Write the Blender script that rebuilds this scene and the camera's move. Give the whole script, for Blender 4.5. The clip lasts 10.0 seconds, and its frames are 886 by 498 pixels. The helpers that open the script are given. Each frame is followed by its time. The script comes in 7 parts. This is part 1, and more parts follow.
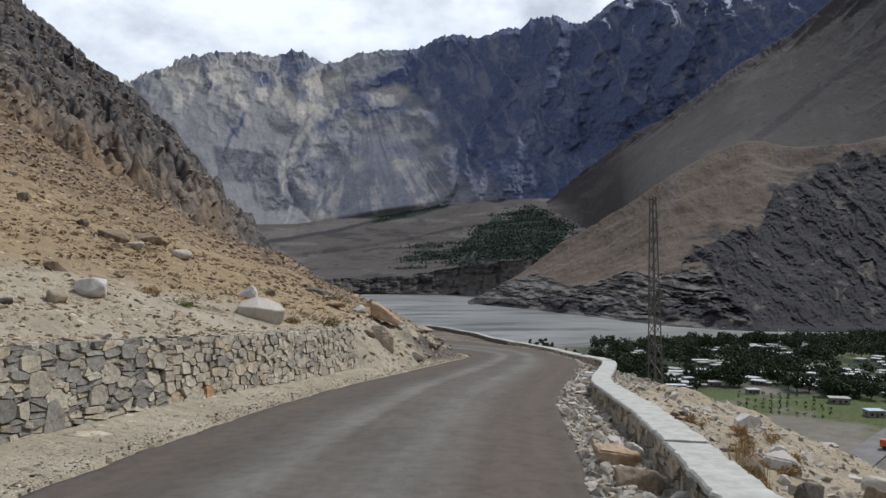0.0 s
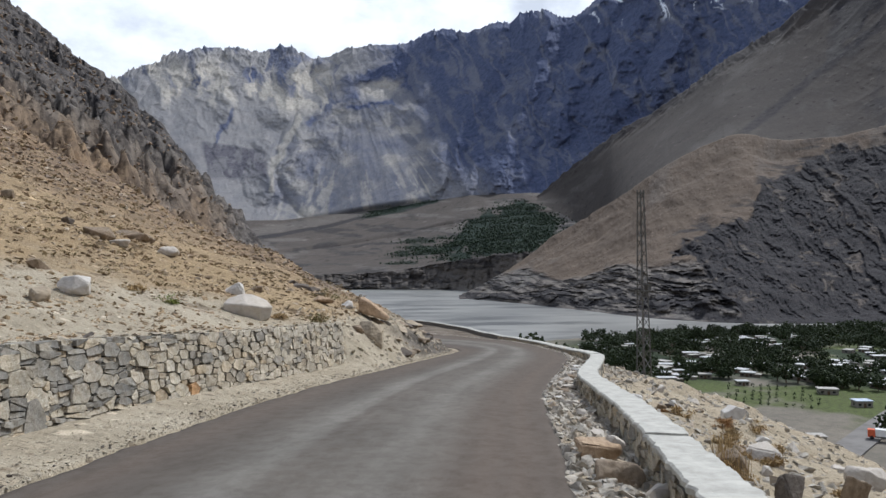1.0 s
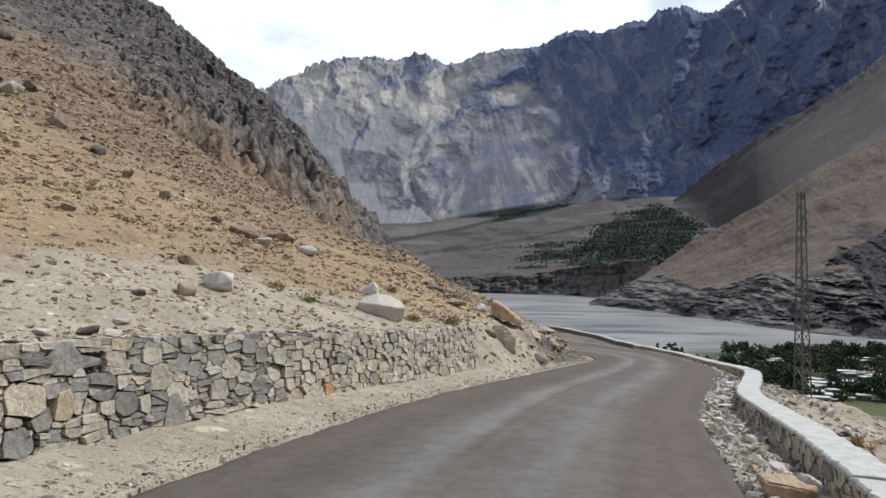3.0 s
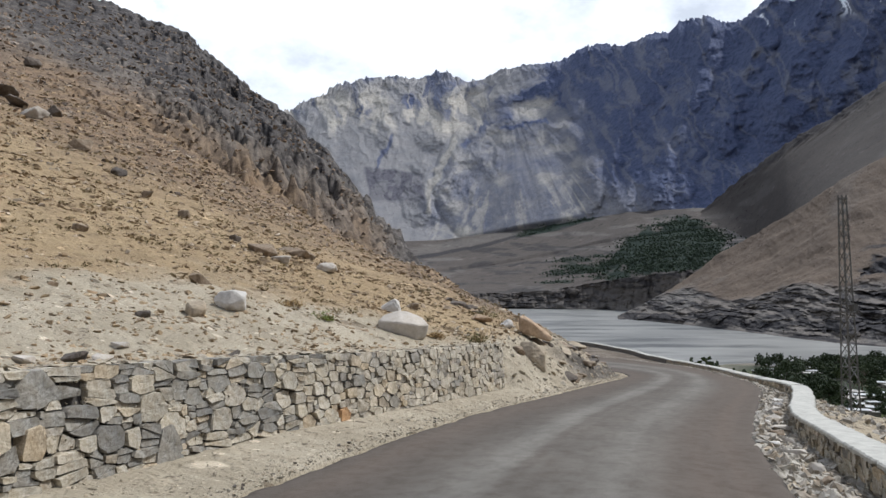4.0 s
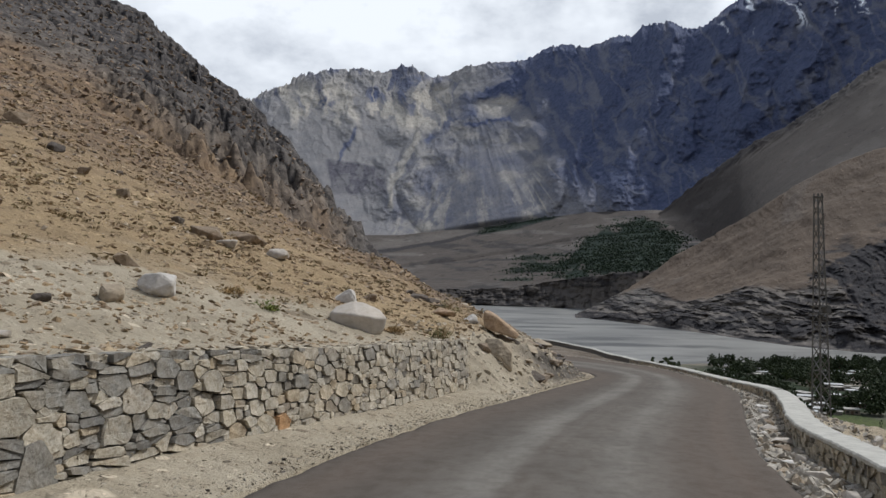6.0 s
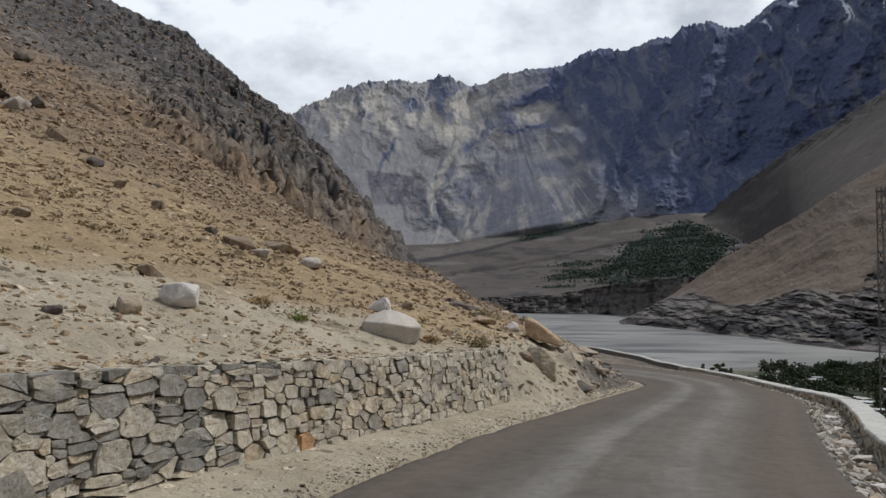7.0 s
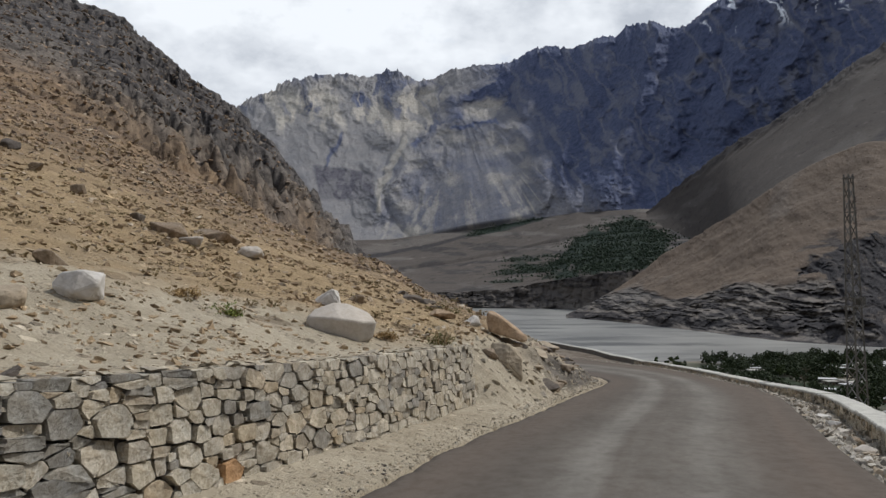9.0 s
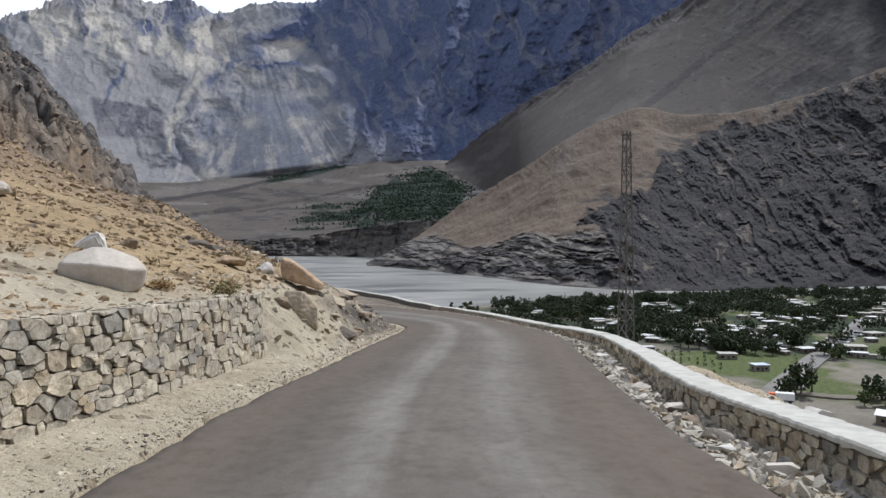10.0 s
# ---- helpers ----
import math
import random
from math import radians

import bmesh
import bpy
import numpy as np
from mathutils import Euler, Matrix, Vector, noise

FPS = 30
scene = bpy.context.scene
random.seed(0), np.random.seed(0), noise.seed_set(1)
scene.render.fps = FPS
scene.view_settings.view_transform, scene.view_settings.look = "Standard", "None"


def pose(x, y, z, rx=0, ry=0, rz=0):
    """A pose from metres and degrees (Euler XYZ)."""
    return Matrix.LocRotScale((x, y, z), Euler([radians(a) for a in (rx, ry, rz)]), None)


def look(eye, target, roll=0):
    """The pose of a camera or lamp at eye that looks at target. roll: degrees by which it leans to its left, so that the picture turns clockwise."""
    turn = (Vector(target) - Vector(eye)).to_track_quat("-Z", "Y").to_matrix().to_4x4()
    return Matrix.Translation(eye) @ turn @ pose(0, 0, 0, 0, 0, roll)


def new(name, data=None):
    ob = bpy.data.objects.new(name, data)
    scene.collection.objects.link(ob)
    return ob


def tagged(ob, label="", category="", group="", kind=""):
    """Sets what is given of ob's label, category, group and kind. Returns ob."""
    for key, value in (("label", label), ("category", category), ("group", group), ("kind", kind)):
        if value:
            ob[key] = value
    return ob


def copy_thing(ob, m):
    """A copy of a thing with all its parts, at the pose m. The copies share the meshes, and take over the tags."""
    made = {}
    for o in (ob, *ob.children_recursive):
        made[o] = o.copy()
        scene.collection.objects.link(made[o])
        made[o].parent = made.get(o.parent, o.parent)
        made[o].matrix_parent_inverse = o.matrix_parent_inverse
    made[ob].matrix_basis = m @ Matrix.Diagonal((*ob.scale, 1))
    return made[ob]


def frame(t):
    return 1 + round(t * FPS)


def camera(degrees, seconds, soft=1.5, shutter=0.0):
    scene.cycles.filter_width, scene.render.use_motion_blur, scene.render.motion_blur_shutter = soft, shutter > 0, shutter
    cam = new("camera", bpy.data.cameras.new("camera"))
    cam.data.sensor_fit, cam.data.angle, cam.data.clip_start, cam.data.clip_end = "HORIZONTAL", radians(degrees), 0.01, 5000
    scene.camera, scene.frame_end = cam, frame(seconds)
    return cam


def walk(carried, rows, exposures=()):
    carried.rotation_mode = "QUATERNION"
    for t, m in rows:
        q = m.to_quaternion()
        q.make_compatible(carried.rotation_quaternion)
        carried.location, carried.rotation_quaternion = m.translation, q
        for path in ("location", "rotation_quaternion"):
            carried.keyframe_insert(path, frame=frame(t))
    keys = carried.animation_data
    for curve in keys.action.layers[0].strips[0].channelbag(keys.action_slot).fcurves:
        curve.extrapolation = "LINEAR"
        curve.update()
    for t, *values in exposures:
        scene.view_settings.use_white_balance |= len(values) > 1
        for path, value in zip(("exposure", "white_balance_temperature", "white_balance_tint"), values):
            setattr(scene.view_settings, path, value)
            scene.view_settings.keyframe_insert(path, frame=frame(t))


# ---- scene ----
# camera
cam = camera(64.47, 10.0)
PATH = [
    (0, (0.000, 0.000, 0.000), (0.000, 19.989, 0.659), -0.29),
    (0.5, (0.093, 0.011, 0.003), (0.011, 20.008, 0.305), -0.39),
    (1, (0.121, 0.019, 0.001), (0.376, 20.011, 0.512), -0.74),
    (1.5, (0.139, 0.070, -0.022), (-0.200, 20.067, 0.007), 0.43),
    (2, (0.064, 0.166, -0.012), (-1.572, 20.096, 0.299), 0.34),
    (2.5, (-0.064, 0.443, -0.030), (-2.485, 20.291, 0.411), 0.65),
    (2.7, (-0.087, 0.577, -0.031), (-3.374, 20.291, 0.718), 0.76),
    (3.8, (-0.329, 1.750, -0.092), (-3.831, 21.441, -0.011), -0.12),
    (4, (-0.273, 1.892, -0.093), (-4.364, 21.438, 1.014), -0.66),
    (4.5, (-0.306, 2.327, -0.099), (-4.972, 21.760, 0.680), 0.48),
    (5, (-0.472, 2.838, -0.171), (-3.349, 22.603, 0.865), 0.02),
    (5.2, (-0.509, 3.007, -0.145), (-3.649, 22.737, 0.799), 0.36),
    (6.3, (-0.718, 4.084, -0.257), (-3.644, 23.841, 0.789), 0.60),
    (6.5, (-0.712, 4.269, -0.246), (-3.910, 23.975, 0.962), -0.39),
    (7, (-0.741, 4.765, -0.295), (-4.876, 24.295, 0.927), -0.35),
    (7.5, (-0.920, 5.297, -0.364), (-4.653, 24.932, 0.378), -0.65),
    (8, (-1.063, 5.804, -0.386), (-6.220, 25.050, 1.342), -1.03),
    (8.5, (-1.253, 6.269, -0.379), (-5.027, 25.829, 1.405), 0.73),
    (9, (-1.366, 6.775, -0.412), (-4.054, 26.564, 0.665), -0.68),
    (9.5, (-1.341, 7.356, -0.505), (-1.731, 27.350, -0.170), 0.68),
    (9.8, (-1.315, 7.600, -0.478), (1.134, 27.427, 0.458), 0.35),
    (10, (-1.257, 7.713, -0.491), (1.629, 27.499, -0.932), -0.13),
]
EXPOSURES = [(0, -0.23, 5780, 10), (0.5, -0.01, 5730, 10), (1.0, 0.04, 5730, 10), (1.5, 0.14, 5730, 10), (2.0, 0.55, 5730, 10), (2.5, 0.13, 5730, 10), (3.8, 0.12, 5780, 10),
             (4.5, -0.1, 5810, 10), (5, -0.25, 5870, 10), (6.5, -0.34, 5940, 10), (7.5, -0.37, 5975, 10), (8, -0.28, 5990, 10), (9.0, -0.34, 6040, 10), (9.5, -0.23, 5990, 10), (10, 0.21, 5780, 10)]
walk(cam, [(t, look(eye, target, roll)) for t, eye, target, roll in PATH], EXPOSURES)

# world, sun, exposure
SUN_AZ, SUN_EL = 50.0, 52.0
world = bpy.data.worlds.new("sky_world")
scene.world = world
world.use_nodes = True
wt = world.node_tree
wt.nodes.clear()


def wnode(kind, **props):
    n = wt.nodes.new(kind)
    for k, v in props.items():
        n.inputs[k].default_value = v
    return n


w_out = wnode("ShaderNodeOutputWorld")
w_bg = wnode("ShaderNodeBackground", Strength=1.0)
w_sky = wnode("ShaderNodeTexSky")
w_sky.sky_type, w_sky.sun_disc = "NISHITA", False
w_sky.sun_elevation, w_sky.sun_rotation = radians(SUN_EL), radians(SUN_AZ)
w_scale = wnode("ShaderNodeVectorMath")
w_scale.operation = "SCALE"
w_scale.inputs["Scale"].default_value = 0.11
w_tc = wnode("ShaderNodeTexCoord")
w_map = wnode("ShaderNodeMapping", Scale=(1.0, 1.0, 1.7), Location=(0.35, 0.1, 0.0))
w_cover = wnode("ShaderNodeTexNoise", Scale=3.1, Detail=7.0, Roughness=0.55)
w_cramp = wnode("ShaderNodeValToRGB")
w_cramp.color_ramp.elements[0].position, w_cramp.color_ramp.elements[1].position = 0.36, 0.52
w_tone = wnode("ShaderNodeTexNoise", Scale=5.2, Detail=8.0, Roughness=0.58)
w_tramp = wnode("ShaderNodeValToRGB")
w_tramp.color_ramp.elements[0].position, w_tramp.color_ramp.elements[1].position = 0.34, 0.56
w_tramp.color_ramp.elements[0].color = (0.70, 0.72, 0.75, 1)
w_tramp.color_ramp.elements[1].color = (1.20, 1.20, 1.18, 1)
w_mix = wnode("ShaderNodeMix")
w_mix.data_type = "RGBA"
wl = wt.links.new
wl(w_tc.outputs["Generated"], w_map.inputs["Vector"])
wl(w_map.outputs[0], w_cover.inputs["Vector"])
wl(w_map.outputs[0], w_tone.inputs["Vector"])
w_sep = wnode("ShaderNodeSeparateXYZ")
w_lift = wnode("ShaderNodeMath")
w_lift.operation = "MULTIPLY_ADD"
w_lift.inputs[1].default_value = -0.34
w_low = wnode("ShaderNodeMath")
w_low.operation = "ADD"
wl(w_tc.outputs["Generated"], w_sep.inputs[0])
wl(w_sep.outputs["Z"], w_lift.inputs[0])
wl(w_cover.outputs["Fac"], w_lift.inputs[2])
wl(w_lift.outputs[0], w_low.inputs[0])
w_low.inputs[1].default_value = 0.17
wl(w_low.outputs[0], w_cramp.inputs[0])
wl(w_tone.outputs["Fac"], w_tramp.inputs[0])
wl(w_sky.outputs[0], w_scale.inputs[0])
wl(w_cramp.outputs[0], w_mix.inputs["Factor"])
wl(w_scale.outputs[0], w_mix.inputs["A"])
wl(w_tramp.outputs[0], w_mix.inputs["B"])
wl(w_mix.outputs["Result"], w_bg.inputs["Color"])
wl(w_bg.outputs[0], w_out.inputs[0])

sun_data = bpy.data.lights.new("sun", "SUN")
sun_data.energy, sun_data.angle, sun_data.color = 4.2, radians(1.5), (1.0, 0.95, 0.875)
sun = new("sun", sun_data)
sx = math.sin(radians(SUN_AZ)) * math.cos(radians(SUN_EL))
sy = math.cos(radians(SUN_AZ)) * math.cos(radians(SUN_EL))
sun.matrix_world = look((sx * 100, sy * 100, math.sin(radians(SUN_EL)) * 100), (0, 0, 0))


# ---------- materials ----------
def nodes_of(name, rough=0.9, metal=0.0, spec=0.3):
    m = bpy.data.materials.new(name)
    m.use_nodes = True
    nt = m.node_tree
    bsdf = nt.nodes["Principled BSDF"]
    bsdf.inputs["Roughness"].default_value = rough
    bsdf.inputs["Metallic"].default_value = metal
    bsdf.inputs["Specular IOR Level"].default_value = spec
    return m, nt, bsdf


def add(nt, kind, **props):
    n = nt.nodes.new(kind)
    for k, v in props.items():
        n.inputs[k].default_value = v
    return n


def tint(nt, fac, a, b):
    n = nt.nodes.new("ShaderNodeMix")
    n.data_type = "RGBA"
    for key, v in (("A", a), ("B", b)):
        if isinstance(v, tuple):
            n.inputs[key].default_value = (*v, 1)
        else:
            nt.links.new(v, n.inputs[key])
    if isinstance(fac, float):
        n.inputs["Factor"].default_value = fac
    else:
        nt.links.new(fac, n.inputs["Factor"])
    return n.outputs["Result"]


def noise_fac(nt, vec, scale, detail=6.0, rough=0.6, lo=0.35, hi=0.65, stretch=None):
    if stretch:
        mp = add(nt, "ShaderNodeMapping", Scale=stretch)
        nt.links.new(vec, mp.inputs["Vector"])
        vec = mp.outputs[0]
    n = add(nt, "ShaderNodeTexNoise", Scale=scale, Detail=detail, Roughness=rough)
    nt.links.new(vec, n.inputs["Vector"])
    r = add(nt, "ShaderNodeMapRange")
    r.inputs["From Min"].default_value, r.inputs["From Max"].default_value = lo, hi
    nt.links.new(n.outputs["Fac"], r.inputs["Value"])
    return r.outputs[0], n.outputs["Fac"]


def attr(nt, name):
    n = nt.nodes.new("ShaderNodeAttribute")
    n.attribute_name = name
    return n.outputs["Fac"]


def bump(nt, bsdf, heights, strength, dist):
    """heights: outputs added up, each with a weight."""
    total = None
    for h, w in heights:
        mul = add(nt, "ShaderNodeMath")
        mul.operation = "MULTIPLY_ADD"
        nt.links.new(h, mul.inputs[0])
        mul.inputs[1].default_value = w
        if total is not None:
            nt.links.new(total, mul.inputs[2])
        else:
            mul.inputs[2].default_value = 0.0
        total = mul.outputs[0]
    b = add(nt, "ShaderNodeBump", Strength=strength, Distance=dist)
    nt.links.new(total, b.inputs["Height"])
    nt.links.new(b.outputs[0], bsdf.inputs["Normal"])


def pebbles(nt, vec, scale, share, col):
    """Stones bedded in the surface: cells of which some are filled, lighter or darker than the ground."""
    vo = add(nt, "ShaderNodeTexVoronoi", Scale=scale, Randomness=1.0)
    warp = add(nt, "ShaderNodeTexNoise", Scale=scale * 1.7, Detail=3.0)
    nt.links.new(vec, warp.inputs["Vector"])
    mixv = add(nt, "ShaderNodeVectorMath")
    mixv.operation = "MULTIPLY_ADD"
    nt.links.new(warp.outputs["Color"], mixv.inputs[0])
    mixv.inputs[1].default_value = (0.45 / scale,) * 3
    nt.links.new(vec, mixv.inputs[2])
    nt.links.new(mixv.outputs[0], vo.inputs["Vector"])
    sep = add(nt, "ShaderNodeSeparateColor")
    nt.links.new(vo.outputs["Color"], sep.inputs[0])
    size = add(nt, "ShaderNodeMapRange")
    size.inputs["From Min"].default_value, size.inputs["From Max"].default_value = 1 - share, 1.0
    size.inputs["To Min"].default_value, size.inputs["To Max"].default_value = 0.0, 0.5
    nt.links.new(sep.outputs[0], size.inputs["Value"])
    inside = add(nt, "ShaderNodeMath")
    inside.operation = "SUBTRACT"
    nt.links.new(size.outputs[0], inside.inputs[0])
    nt.links.new(vo.outputs["Distance"], inside.inputs[1])
    mask = add(nt, "ShaderNodeMapRange")
    mask.inputs["From Min"].default_value, mask.inputs["From Max"].default_value = 0.0, 0.10
    nt.links.new(inside.outputs[0], mask.inputs["Value"])
    shade = add(nt, "ShaderNodeValToRGB")
    els = shade.color_ramp.elements
    els[0].position, els[0].color = 0.0, (0.42, 0.40, 0.40, 1)
    els[1].position, els[1].color = 1.0, (1.75, 1.75, 1.8, 1)
    e = els.new(0.55)
    e.color = (0.80, 0.76, 0.72, 1)
    nt.links.new(sep.outputs[1], shade.inputs[0])
    mul = add(nt, "ShaderNodeMix")
    mul.data_type, mul.blend_type = "RGBA", "MULTIPLY"
    nt.links.new(mask.outputs[0], mul.inputs["Factor"])
    nt.links.new(col, mul.inputs["A"])
    nt.links.new(shade.outputs[0], mul.inputs["B"])
    return mul.outputs["Result"], mask.outputs[0]


def terrain_mat(name, col_a, col_b, col_c, layers=(), coarse=0.05, fine=1.2, relief=0.3, stretch=None, strength=1.0, stones=(), mid=None):
    """Earth or rock: two scales of colour, and layers (attribute, colour a, colour b) laid over it."""
    m, nt, bsdf = nodes_of(name, 0.95, 0.0, 0.15)
    tc = add(nt, "ShaderNodeTexCoord").outputs["Object"]
    f1, h1 = noise_fac(nt, tc, coarse, 7.0, 0.6, 0.36, 0.64)
    f2, h2 = noise_fac(nt, tc, fine, 8.0, 0.68, 0.40, 0.66)
    f3, h3 = noise_fac(nt, tc, fine * 3.3, 6.0, 0.7, 0.45, 0.62, stretch)
    if mid:
        f3, h4 = noise_fac(nt, tc, mid, 9.0, 0.74, 0.43, 0.58)
    col = tint(nt, f1, col_a, col_b)
    half = add(nt, "ShaderNodeMath")
    half.operation = "MULTIPLY"
    half.inputs[1].default_value = 0.7
    nt.links.new(f2, half.inputs[0])
    col = tint(nt, half.outputs[0], col, col_c)
    for name_, a, b in layers:
        lay = tint(nt, f3, a, b)
        col = tint(nt, attr(nt, name_), col, lay)
    heights = [(h2, 1.0), (h3, 0.5), (h1, 0.6)] + ([(h4, 2.5)] if mid else [])
    for scale, share, high in stones:
        col, h = pebbles(nt, tc, scale, share, col)
        heights.append((h, high))
    nt.links.new(col, bsdf.inputs["Base Color"])
    bump(nt, bsdf, heights, strength, relief)
    return m


def stone_mat(name, ramp, rough=0.85, island=False, scale=9.0, relief=0.02, mottle=1.0):
    """Stone that differs from piece to piece; ramp: colours for the random value."""
    m, nt, bsdf = nodes_of(name, rough, 0.0, 0.25)
    tc = add(nt, "ShaderNodeTexCoord").outputs["Object"]
    if island:
        rnd = add(nt, "ShaderNodeNewGeometry").outputs["Random Per Island"]
    else:
        rnd = add(nt, "ShaderNodeObjectInfo").outputs["Random"]
    cr = add(nt, "ShaderNodeValToRGB")
    els = cr.color_ramp.elements
    for i, c in enumerate(ramp):
        pos = i / (len(ramp) - 1)
        e = els[i] if i < 2 else els.new(pos)
        e.position, e.color = pos, (*c, 1)
    els[1].position = 1 / (len(ramp) - 1)
    nt.links.new(rnd, cr.inputs[0])
    f1, h1 = noise_fac(nt, tc, scale, 8.0, 0.70, 0.40, 0.64)
    f2, h2 = noise_fac(nt, tc, scale * 0.35, 5.0, 0.6, 0.42, 0.60)
    f3, h3 = noise_fac(nt, tc, scale * 4.5, 5.0, 0.75, 0.42, 0.62)
    dark = add(nt, "ShaderNodeMix")
    dark.data_type, dark.blend_type = "RGBA", "MULTIPLY"
    dark.inputs["B"].default_value = (1 - 0.40 * mottle, 1 - 0.44 * mottle, 1 - 0.50 * mottle, 1)
    nt.links.new(f1, dark.inputs["Factor"])
    nt.links.new(cr.outputs[0], dark.inputs["A"])
    light = add(nt, "ShaderNodeMix")
    light.data_type, light.blend_type = "RGBA", "MULTIPLY"
    light.inputs["B"].default_value = (1 + 0.32 * mottle, 1 + 0.30 * mottle, 1 + 0.28 * mottle, 1)
    nt.links.new(f2, light.inputs["Factor"])
    nt.links.new(dark.outputs["Result"], light.inputs["A"])
    spot = add(nt, "ShaderNodeMix")
    spot.data_type, spot.blend_type = "RGBA", "MULTIPLY"
    spot.inputs["B"].default_value = (1 - 0.26 * mottle, 1 - 0.28 * mottle, 1 - 0.30 * mottle, 1)
    nt.links.new(f3, spot.inputs["Factor"])
    nt.links.new(light.outputs["Result"], spot.inputs["A"])
    nt.links.new(spot.outputs["Result"], bsdf.inputs["Base Color"])
    bump(nt, bsdf, ((h1, 1.0), (h2, 1.0), (h3, 0.35)), 1.0, relief * 1.8)
    return m


def plain_mat(name, a, b, rough=0.7, metal=0.0, scale=6.0, relief=0.004, stretch=None):
    m, nt, bsdf = nodes_of(name, rough, metal, 0.3)
    tc = add(nt, "ShaderNodeTexCoord").outputs["Object"]
    f1, h1 = noise_fac(nt, tc, scale, 7.0, 0.62, 0.36, 0.64, stretch)
    nt.links.new(tint(nt, f1, a, b), bsdf.inputs["Base Color"])
    bump(nt, bsdf, ((h1, 1.0),), 0.5, relief)
    return m


M_HILL = terrain_mat("sandy_hillside", (0.355, 0.265, 0.150), (0.305, 0.222, 0.124), (0.215, 0.155, 0.088),
                     (("pale", (0.400, 0.345, 0.252), (0.315, 0.268, 0.190)), ("scree", (0.232, 0.162, 0.098), (0.128, 0.092, 0.062)),
                      ("grey", (0.160, 0.140, 0.118), (0.066, 0.056, 0.048)), ("rock", (0.112, 0.100, 0.090), (0.028, 0.025, 0.025))),
                     0.12, 1.3, 0.11, stones=((14.0, 0.5, 0.10), (4.2, 0.55, 0.35), (1.1, 0.45, 0.8)), mid=0.5)
# the dark layer's blue is distance haze put into the rock colour
M_RANGE = terrain_mat("hazed_mountain_rock", (0.262, 0.250, 0.240), (0.220, 0.212, 0.208), (0.166, 0.166, 0.176),
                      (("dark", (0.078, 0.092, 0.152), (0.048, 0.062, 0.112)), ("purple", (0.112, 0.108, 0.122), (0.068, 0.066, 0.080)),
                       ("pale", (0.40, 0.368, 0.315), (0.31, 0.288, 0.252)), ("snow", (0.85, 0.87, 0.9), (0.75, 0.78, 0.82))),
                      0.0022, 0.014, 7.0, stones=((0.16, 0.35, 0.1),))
M_FAN = terrain_mat("alluvial_fan", (0.090, 0.076, 0.064), (0.074, 0.063, 0.054), (0.060, 0.052, 0.046),
                    (("dark", (0.036, 0.033, 0.033), (0.020, 0.020, 0.021)), ("pale", (0.135, 0.121, 0.106), (0.108, 0.098, 0.088)),
                     ("green", (0.016, 0.027, 0.018), (0.008, 0.016, 0.011))), 0.006, 0.03, 2.5, stones=((0.047, 0.390, 0.234), (0.156, 0.390, 0.078)))
M_SPUR = terrain_mat("tan_spur", (0.134, 0.101, 0.073), (0.112, 0.085, 0.062), (0.088, 0.067, 0.050),
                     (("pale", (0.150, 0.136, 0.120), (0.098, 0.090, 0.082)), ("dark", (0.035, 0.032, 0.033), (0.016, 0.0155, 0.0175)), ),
                     0.008, 0.05, 1.4, None, stones=((0.30, 0.45, 0.3),))
M_SCREE = terrain_mat("grey_scree", (0.064, 0.054, 0.046), (0.055, 0.047, 0.041), (0.046, 0.040, 0.036),
                      (("dark", (0.036, 0.032, 0.032), (0.020, 0.019, 0.022)), ("pale", (0.102, 0.093, 0.083), (0.083, 0.075, 0.067))), 0.004, 0.03, 1.1, stones=((0.12, 0.4, 0.2),))
M_VALLEY = terrain_mat("valley_floor", (0.20, 0.175, 0.138), (0.155, 0.138, 0.11), (0.11, 0.10, 0.08),
                       (("green", (0.082, 0.102, 0.032), (0.052, 0.058, 0.025)), ("dark", (0.03, 0.042, 0.02), (0.018, 0.026, 0.014))),
                       0.02, 0.25, 0.5)
M_WATER, _nt, _b = nodes_of("silty_water", 0.32, 0.0, 0.4)
_tc = add(_nt, "ShaderNodeTexCoord").outputs["Object"]
_f1, _h1 = noise_fac(_nt, _tc, 0.010, 7.0, 0.62, 0.42, 0.60, (0.7, 1.2, 1.0))
_f2, _h2 = noise_fac(_nt, _tc, 0.020, 7.0, 0.66, 0.47, 0.60, (0.5, 1.3, 1.0))
_c = tint(_nt, _f1, (0.290, 0.284, 0.257), (0.200, 0.197, 0.180))
_nt.links.new(tint(_nt, _f2, _c, (0.108, 0.108, 0.101)), _b.inputs["Base Color"])
bump(_nt, _b, ((_h2, 1.0),), 0.2, 0.3)

# asphalt: dusty wheel tracks along the road, by the mesh's own "track" and "dust"
M_ROAD, _nt, _b = nodes_of("worn_asphalt", 0.95, 0.0, 0.12)
_tc = add(_nt, "ShaderNodeTexCoord").outputs["Object"]
_f1, _h1 = noise_fac(_nt, _tc, 0.8, 8.0, 0.66, 0.38, 0.62, (1.0, 0.5, 1.0))
_f2, _h2 = noise_fac(_nt, _tc, 70.0, 4.0, 0.7, 0.35, 0.65)
_c = tint(_nt, _f1, (0.110, 0.092, 0.074), (0.088, 0.074, 0.060))
_c = tint(_nt, attr(_nt, "track"), _c, tint(_nt, _f1, (0.200, 0.184, 0.158), (0.150, 0.137, 0.117)))
_c = tint(_nt, attr(_nt, "dust"), _c, (0.128, 0.100, 0.078))
_c = tint(_nt, attr(_nt, "edge"), _c, (0.028, 0.026, 0.025))
_sp = add(_nt, "ShaderNodeMath")
